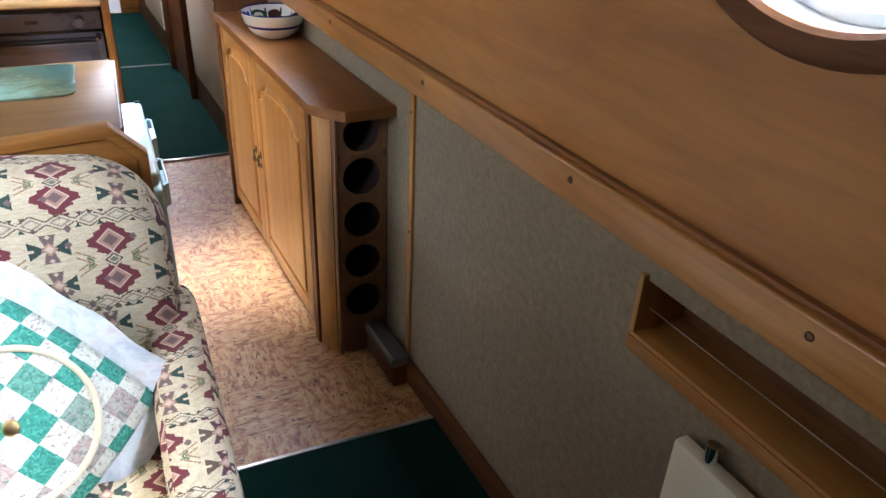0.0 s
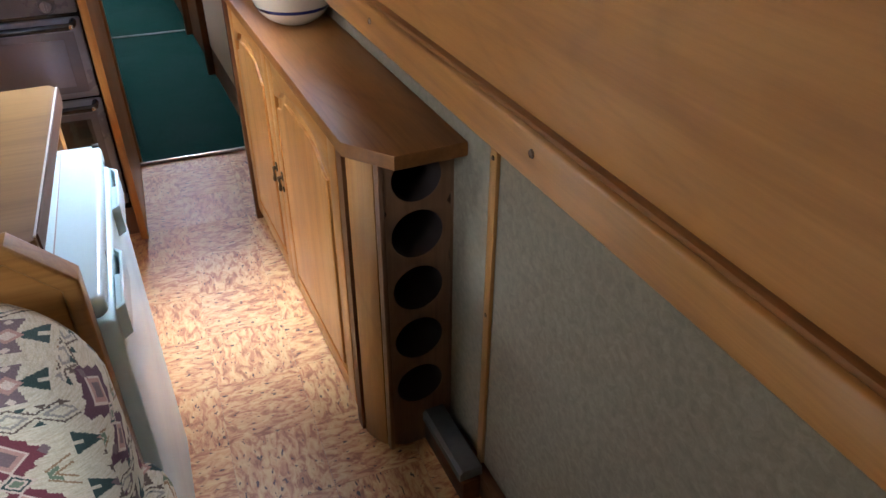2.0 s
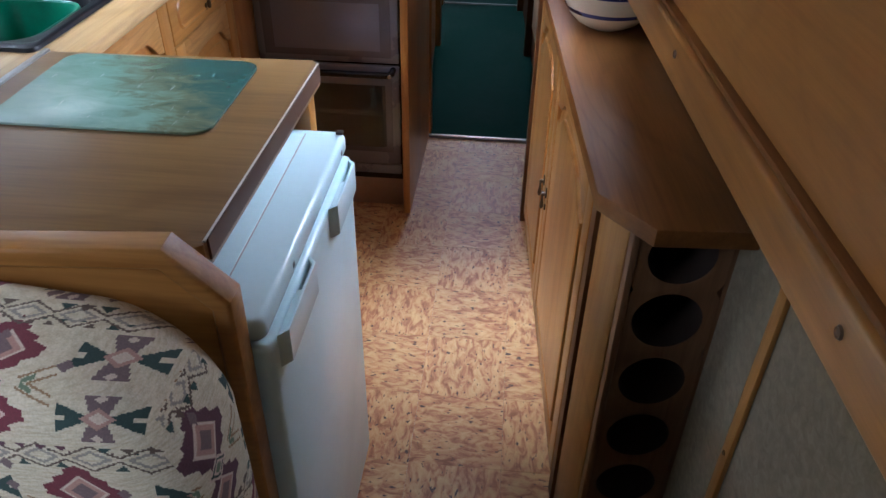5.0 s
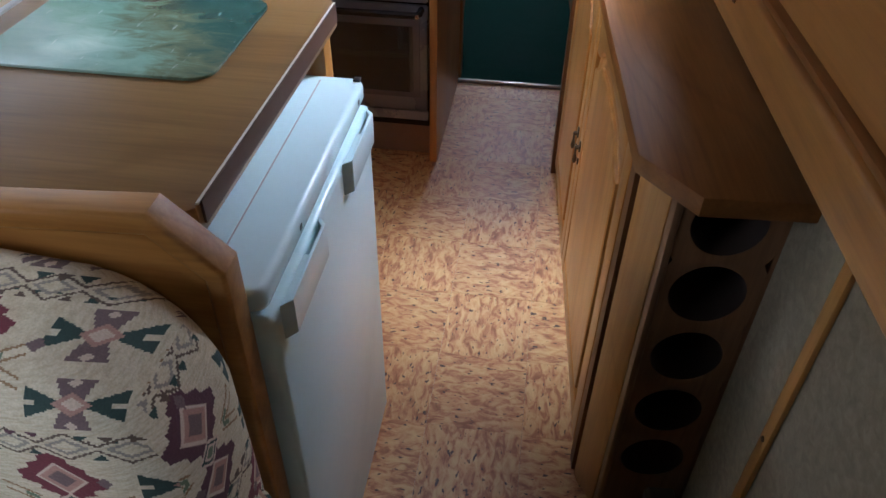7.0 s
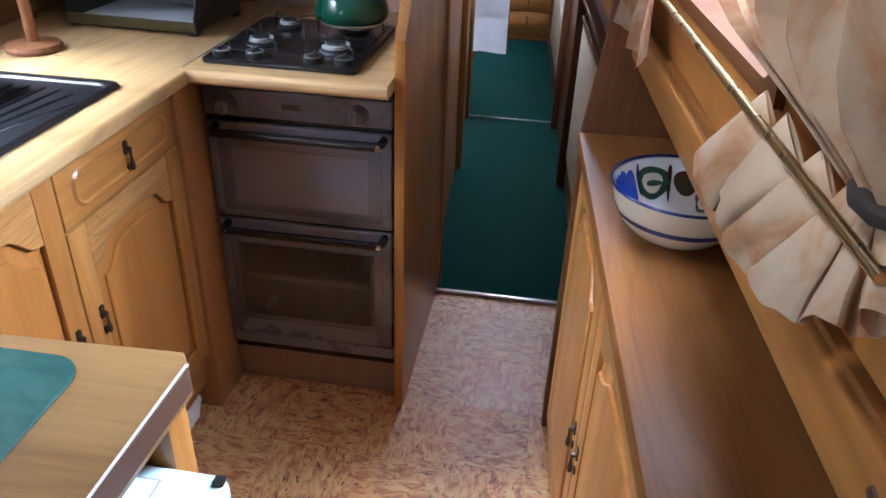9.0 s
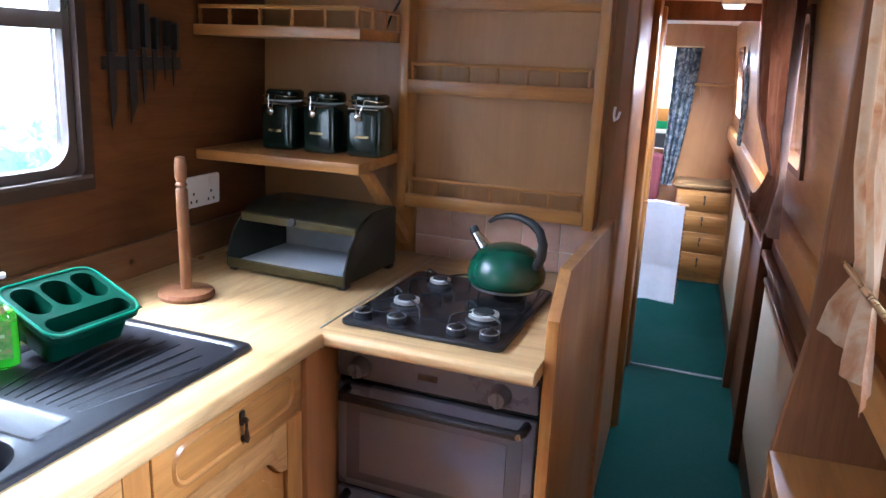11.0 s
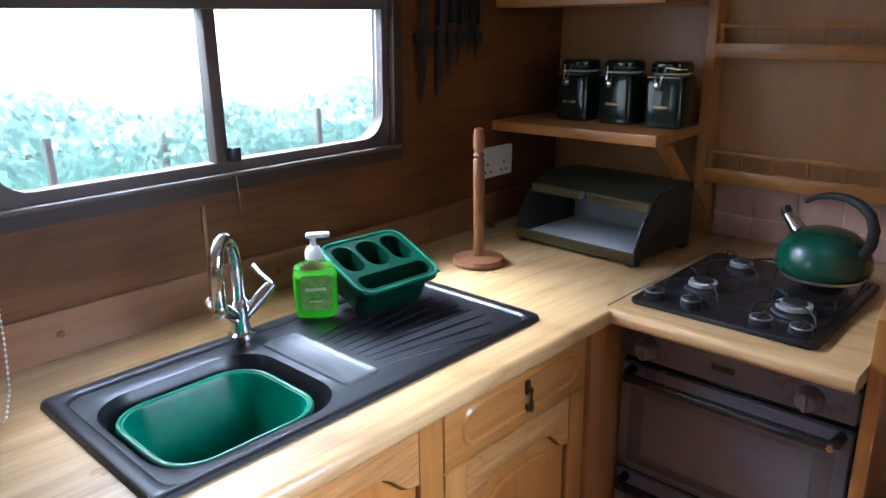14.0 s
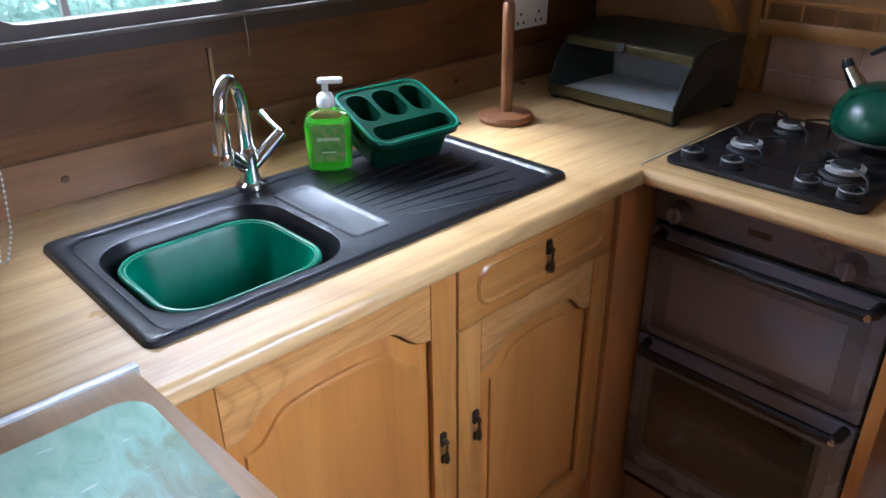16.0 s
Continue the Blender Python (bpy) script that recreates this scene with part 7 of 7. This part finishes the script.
cl = thing("ceiling_light", "small white spot lamp on the corridor ceiling", "lamp", (0.30, 4.9, 1.82))
boxed("housing", PLASTIC_WHITE, cl, 0.155, 0.245, 4.88, 4.98, 1.775, 1.815, bevel=0.008)
boxed("diffuser", glow("lamp_diffuser", (1.0, 0.97, 0.92), 1.2), cl, 0.163, 0.237, 4.888, 4.972, 1.764, 1.776, bevel=0.004)

# ---- bowl on the sideboard ----
BWX, BWY, BWZ = 0.562, 2.548, 0.886
bw = thing("ceramic_bowl", "cream glazed bowl with blue bands and painted fruit inside", "bowl", (BWX, BWY, BWZ))
turned("outer", BOWL_CREAM, bw, [(0.0, 0.0), (0.060, 0.0), (0.066, 0.004), (0.088, 0.018), (0.106, 0.040), (0.118, 0.068), (0.126, 0.098)], (BWX, BWY, BWZ), steps=64)
turned("band", BOWL_BLUE, bw, [(0.1088, 0.0445), (0.1118, 0.050), (0.1142, 0.0555)], (BWX, BWY, BWZ), steps=64, label="dark blue painted band")
turned("rim", BOWL_BLUE, bw, [(0.1258, 0.0965), (0.1272, 0.099), (0.126, 0.1018), (0.1235, 0.1012), (0.1222, 0.0975)], (BWX, BWY, BWZ), steps=64, label="dark blue rim")
turned("inside", plain("white_glaze", (0.74, 0.72, 0.68), 0.15, 0, 0.04, 10, 0, 0.6), bw, [(0.121, 0.096), (0.112, 0.068), (0.098, 0.040), (0.080, 0.020), (0.055, 0.010), (0.0, 0.008)], (BWX, BWY, BWZ), steps=64)


def glaze_patch(name, mat, ang, spread, lo, hi, lift=0.0):
    """A painted patch following the bowl's inner wall."""
    prof = [(0.055, 0.0105), (0.080, 0.0205), (0.098, 0.0405), (0.112, 0.0685), (0.1195, 0.0915)]
    def at(t):
        x = t * (len(prof) - 1)
        i = min(int(x), len(prof) - 2)
        f = x - i
        return [prof[i][j] + (prof[i + 1][j] - prof[i][j]) * f for j in (0, 1)]
    bm = bmesh.new()
    n, grid = 14, []
    cv = bm.verts.new((0, 0, 0))
    r, z = at((lo + hi) / 2)
    cv.co = (BWX + (r - 0.0012 - lift) * math.cos(radians(ang)), BWY + (r - 0.0012 - lift) * math.sin(radians(ang)), BWZ + z + 0.0006)
    rim_ = []
    for i in range(24):
        a = 2 * math.pi * i / 24
        t = (lo + hi) / 2 + (hi - lo) / 2 * math.sin(a) * (1 + 0.07 * math.sin(3 * a + ang))
        r, z = at(max(0.0, min(1.0, t)))
        b = radians(ang + spread * math.cos(a) * (1 + 0.07 * math.sin(3 * a + ang)))
        rim_.append(bm.verts.new((BWX + (r - 0.0012 - lift) * math.cos(b), BWY + (r - 0.0012 - lift) * math.sin(b), BWZ + z + 0.0006)))
    for i in range(24):
        bm.faces.new((cv, rim_[i], rim_[(i + 1) % 24]))
    part(name, bm, mat, bw)


for a, sp_, lo, hi in ((140, 8, 0.36, 0.90), (150, 8, 0.22, 0.97), (160, 8, 0.16, 0.93), (170, 9, 0.10, 0.97), (181, 8, 0.18, 0.92), (191, 8, 0.24, 0.96), (201, 7, 0.36, 0.86)):
    glaze_patch("painted_petal", BOWL_BRIGHT, a, sp_, lo, hi, 0.0003 * (a % 3))
BOWL_BROWN = plain("brown_glaze_paint", (0.060, 0.024, 0.014), 0.2, 0, 0.2, 40)
for a, sp_, lo, hi, mat in ((112, 19, 0.34, 0.90, BOWL_GREEN), (76, 13, 0.44, 0.86, BOWL_BROWN), (50, 11, 0.22, 0.58, BOWL_GREEN), (22, 15, 0.34, 0.82, BOWL_BROWN), (236, 14, 0.20, 0.66, BOWL_GREEN), (268, 16, 0.35, 0.85, BOWL_BROWN), (304, 14, 0.3, 0.8, BOWL_GREEN), (338, 13, 0.35, 0.9, BOWL_BLUE)):
    glaze_patch("painted_fruit", mat, a, sp_, lo, hi)
    if mat is BOWL_GREEN:
        glaze_patch("fruit_ring", BOWL_CREAM, a + 1, sp_ * 0.62, lo + (hi - lo) * 0.22, lo + (hi - lo) * 0.80, 0.0026)
        glaze_patch("leaf_stroke", BOWL_GREEN, a - 1, sp_ * 0.50, lo + (hi - lo) * 0.42, lo + (hi - lo) * 0.58, 0.0036)
    else:
        glaze_patch("fruit_shade", BOWL_DARK, a + 2, sp_ * 0.6, lo + (hi - lo) * 0.12, lo + (hi - lo) * 0.6, 0.0020)
for a, lo, hi in ((94, 0.30, 0.95), (128, 0.42, 0.98), (62, 0.40, 0.96), (36, 0.20, 0.80), (214, 0.25, 0.9), (252, 0.3, 0.9), (286, 0.25, 0.9), (321, 0.3, 0.92)):
    glaze_patch("painted_stem", BOWL_BROWN if a % 4 else BOWL_BLUE, a, 2.2, lo, hi, 0.0004)

bw.scale = (0.93, 0.93, 0.93)
bw.location.x -= 0.003

# ---- towel by the cabin door ----
tw = thing("hand_towel", "white towel with a brown edge hanging on a rail", "towel", (0.0, 5.2, 0.9))
barred("rail", OAK_X, tw, [(-0.095, 5.235, 0.905), (0.11, 5.235, 0.905)], 0.008, steps=10)
bm = bmesh.new()
grid = []
prof = [(5.220, 0.43), (5.219, 0.55), (5.221, 0.70), (5.222, 0.85), (5.226, 0.908), (5.235, 0.917), (5.244, 0.908), (5.248, 0.85), (5.248, 0.62)]
for i in range(25):
    u = i / 24
    grid.append([bm.verts.new((-0.075 + 0.17 * u, y + 0.004 * math.sin(9 * u) * (1 - (z - 0.43) / 0.6), z + 0.004 * math.sin(5 * u))) for y, z in prof])
for a, b in zip(grid, grid[1:]):
    for j in range(len(prof) - 1):
        bm.faces.new((a[j], a[j + 1], b[j + 1], b[j]))
bmesh.ops.solidify(bm, geom=bm.faces[:], thickness=0.004)
part("cloth", bm, WHITE_CLOTH, tw)
bm = bmesh.new()
for i in range(20):
    z = 0.44 + 0.022 * i
    box(bm, 0.0955, 0.1035, 5.2195, 5.2235, z, z + 0.012)
part("fringe", bm, DARK_Z, tw, "brown stitched edge")

# ---- aft cabin ----
cs = thing("chest_of_drawers", "oak chest with four panelled drawers in the aft cabin", "chest of drawers", (0.12, 7.3, 0))
boxed("carcass", OAK_Z, cs, -0.08, 0.32, 7.16, 7.49, 0.06, 0.70)
boxed("top", BROWN_X, cs, -0.10, 0.33, 7.135, 7.495, 0.70, 0.725, bevel=0.004)
boxed("plinth", OAK_X, cs, -0.07, 0.31, 7.18, 7.48, 0.0, 0.06)
for i in range(4):
    z = 0.085 + 0.152 * i
    dr = sub("drawer", cs)
    boxed("front", OAK_X, dr, -0.07, 0.31, 7.143, 7.16, z, z + 0.142, bevel=0.004)
    bm = bmesh.new()
    prism(bm, rounded(-0.045, 0.285, z + 0.03, z + 0.112, 0.03), "y", 7.139, 7.1435, 0.002)
    part("raised_field", bm, OAK_X, dr)
    drop_handle(dr, (0.12, 7.137, z + 0.085), 1, "y")
bcu = thing("curtain", "blue-grey flowered curtain drawn aside at the stern doorway", "curtain", (-0.12, 7.42, 0.7), group="blue curtains")
bm = bmesh.new()
grid = []
for j in range(16):
    t = j / 15
    z = 1.66 - 1.0 * t
    xa, xb = -0.215 - 0.005 * t - 0.03 * max(0.0, t - 0.6), -0.035 - 0.10 * t ** 1.5
    grid.append([bm.verts.new((xa + (xb - xa) * i / 40, 7.42 + 0.016 * math.sin(2 * math.pi * 3.5 * i / 40 + 0.6 * t), z)) for i in range(41)])
for a, b in zip(grid, grid[1:]):
    for i in range(40):
        bm.faces.new((a[i], a[i + 1], b[i + 1], b[i]))
bmesh.ops.solidify(bm, geom=bm.faces[:], thickness=0.0015)
part("cloth", bm, CURTAIN_BLUE, bcu)
barred("rod", BRASS, bcu, [(-0.70, 7.44, 1.668), (-0.02, 7.44, 1.668)], 0.006, steps=8)
mbt = thing("moored_boat", "neighbouring boat with orange and green painted bands", "boat", (-1.0, 9.6, -0.3))
for nm, z0, z1, mat in (("hull", -0.6, 0.86, plain("black_hull", (0.02, 0.02, 0.02), 0.4)), ("cream_band", 0.86, 0.905, BOWL_CREAM), ("green_band", 0.905, 0.985, plain("green_boat_paint", (0.012, 0.20, 0.06), 0.35)), ("orange_band", 0.985, 1.11, plain("orange_boat_paint", (0.62, 0.24, 0.05), 0.4))):
    boxed(nm, mat, mbt, -6.0, 3.0, 9.5, 10.4, z0, z1, bevel=0.002)
bunk = thing("bunk", "low bunk with a white pillow-edged cover in the aft cabin", "bed", (-0.7, 6.7, 0))
boxed("base", DARK_Y, bunk, -1.08, -0.20, 5.9, 7.47, 0.012, 0.42, bevel=0.006)
part("mattress", pillow_box(-1.07, -0.19, 5.92, 7.46, 0.42, 0.54, 0.03, 3), WHITE_CLOTH, bunk)
rc = thing("red_cushion", "dark red cushion propped at the end of the bunk", "cushion", (-0.34, 7.36, 0.54))
part("pad", pillow_box(-0.48, -0.22, 7.36, 7.45, 0.541, 0.90, 0.04, 4), plain("dark_red_velvet", (0.10, 0.012, 0.014), 0.85, 0, 0.2, 30, 0.3), rc)
curtain("curtain", "blue-grey flowered curtain beside the aft porthole",
        [(1.72, 5.98, 6.18, 0.572, 1.0), (1.4, 6.00, 6.16, 0.574, 1.0), (1.12, 6.04, 6.16, 0.576, 0.8)], 2.5, 0.009, CURTAIN_BLUE)
bs = thing("book_shelf", "narrow pale shelf on the end wall of the aft cabin", "shelf", (0.1, 7.44, 1.40))
boxed("board", OAK_X, bs, -0.06, 0.26, 7.40, 7.499, 1.40, 1.418, bevel=0.002)
for x in (-0.02, 0.22):
    boxed("bracket", OAK_Z, bs, x - 0.008, x + 0.008, 7.44, 7.499, 1.33, 1.40, bevel=0.002)


# ---- vinyl floor tiles ----
bm = bmesh.new()
TS = 0.228
box(bm, -TS / 2 + 0.0004, TS / 2 - 0.0004, -TS / 2 + 0.0004, TS / 2 - 0.0004, -0.0035, 0.0)
bmesh.ops.recalc_face_normals(bm, faces=bm.faces[:])
tile_mesh = bpy.data.meshes.new("vinyl_tile")
bm.to_mesh(tile_mesh)
bm.free()
tile_mesh.materials.append(VINYL)
vf = thing("vinyl_floor", "flecked cork-coloured vinyl tile floor of the galley", "floor", kind="structure")
for i in range(9):
    for j in range(11):
        t = new("vinyl_tile", tile_mesh)
        t.parent = vf
        t.matrix_basis = pose(0.035 + TS * (i - 5), 1.32 + TS * (j + 0.5) - 0.11, 0.0, 0, 0, 90 * ((i + j) % 2))
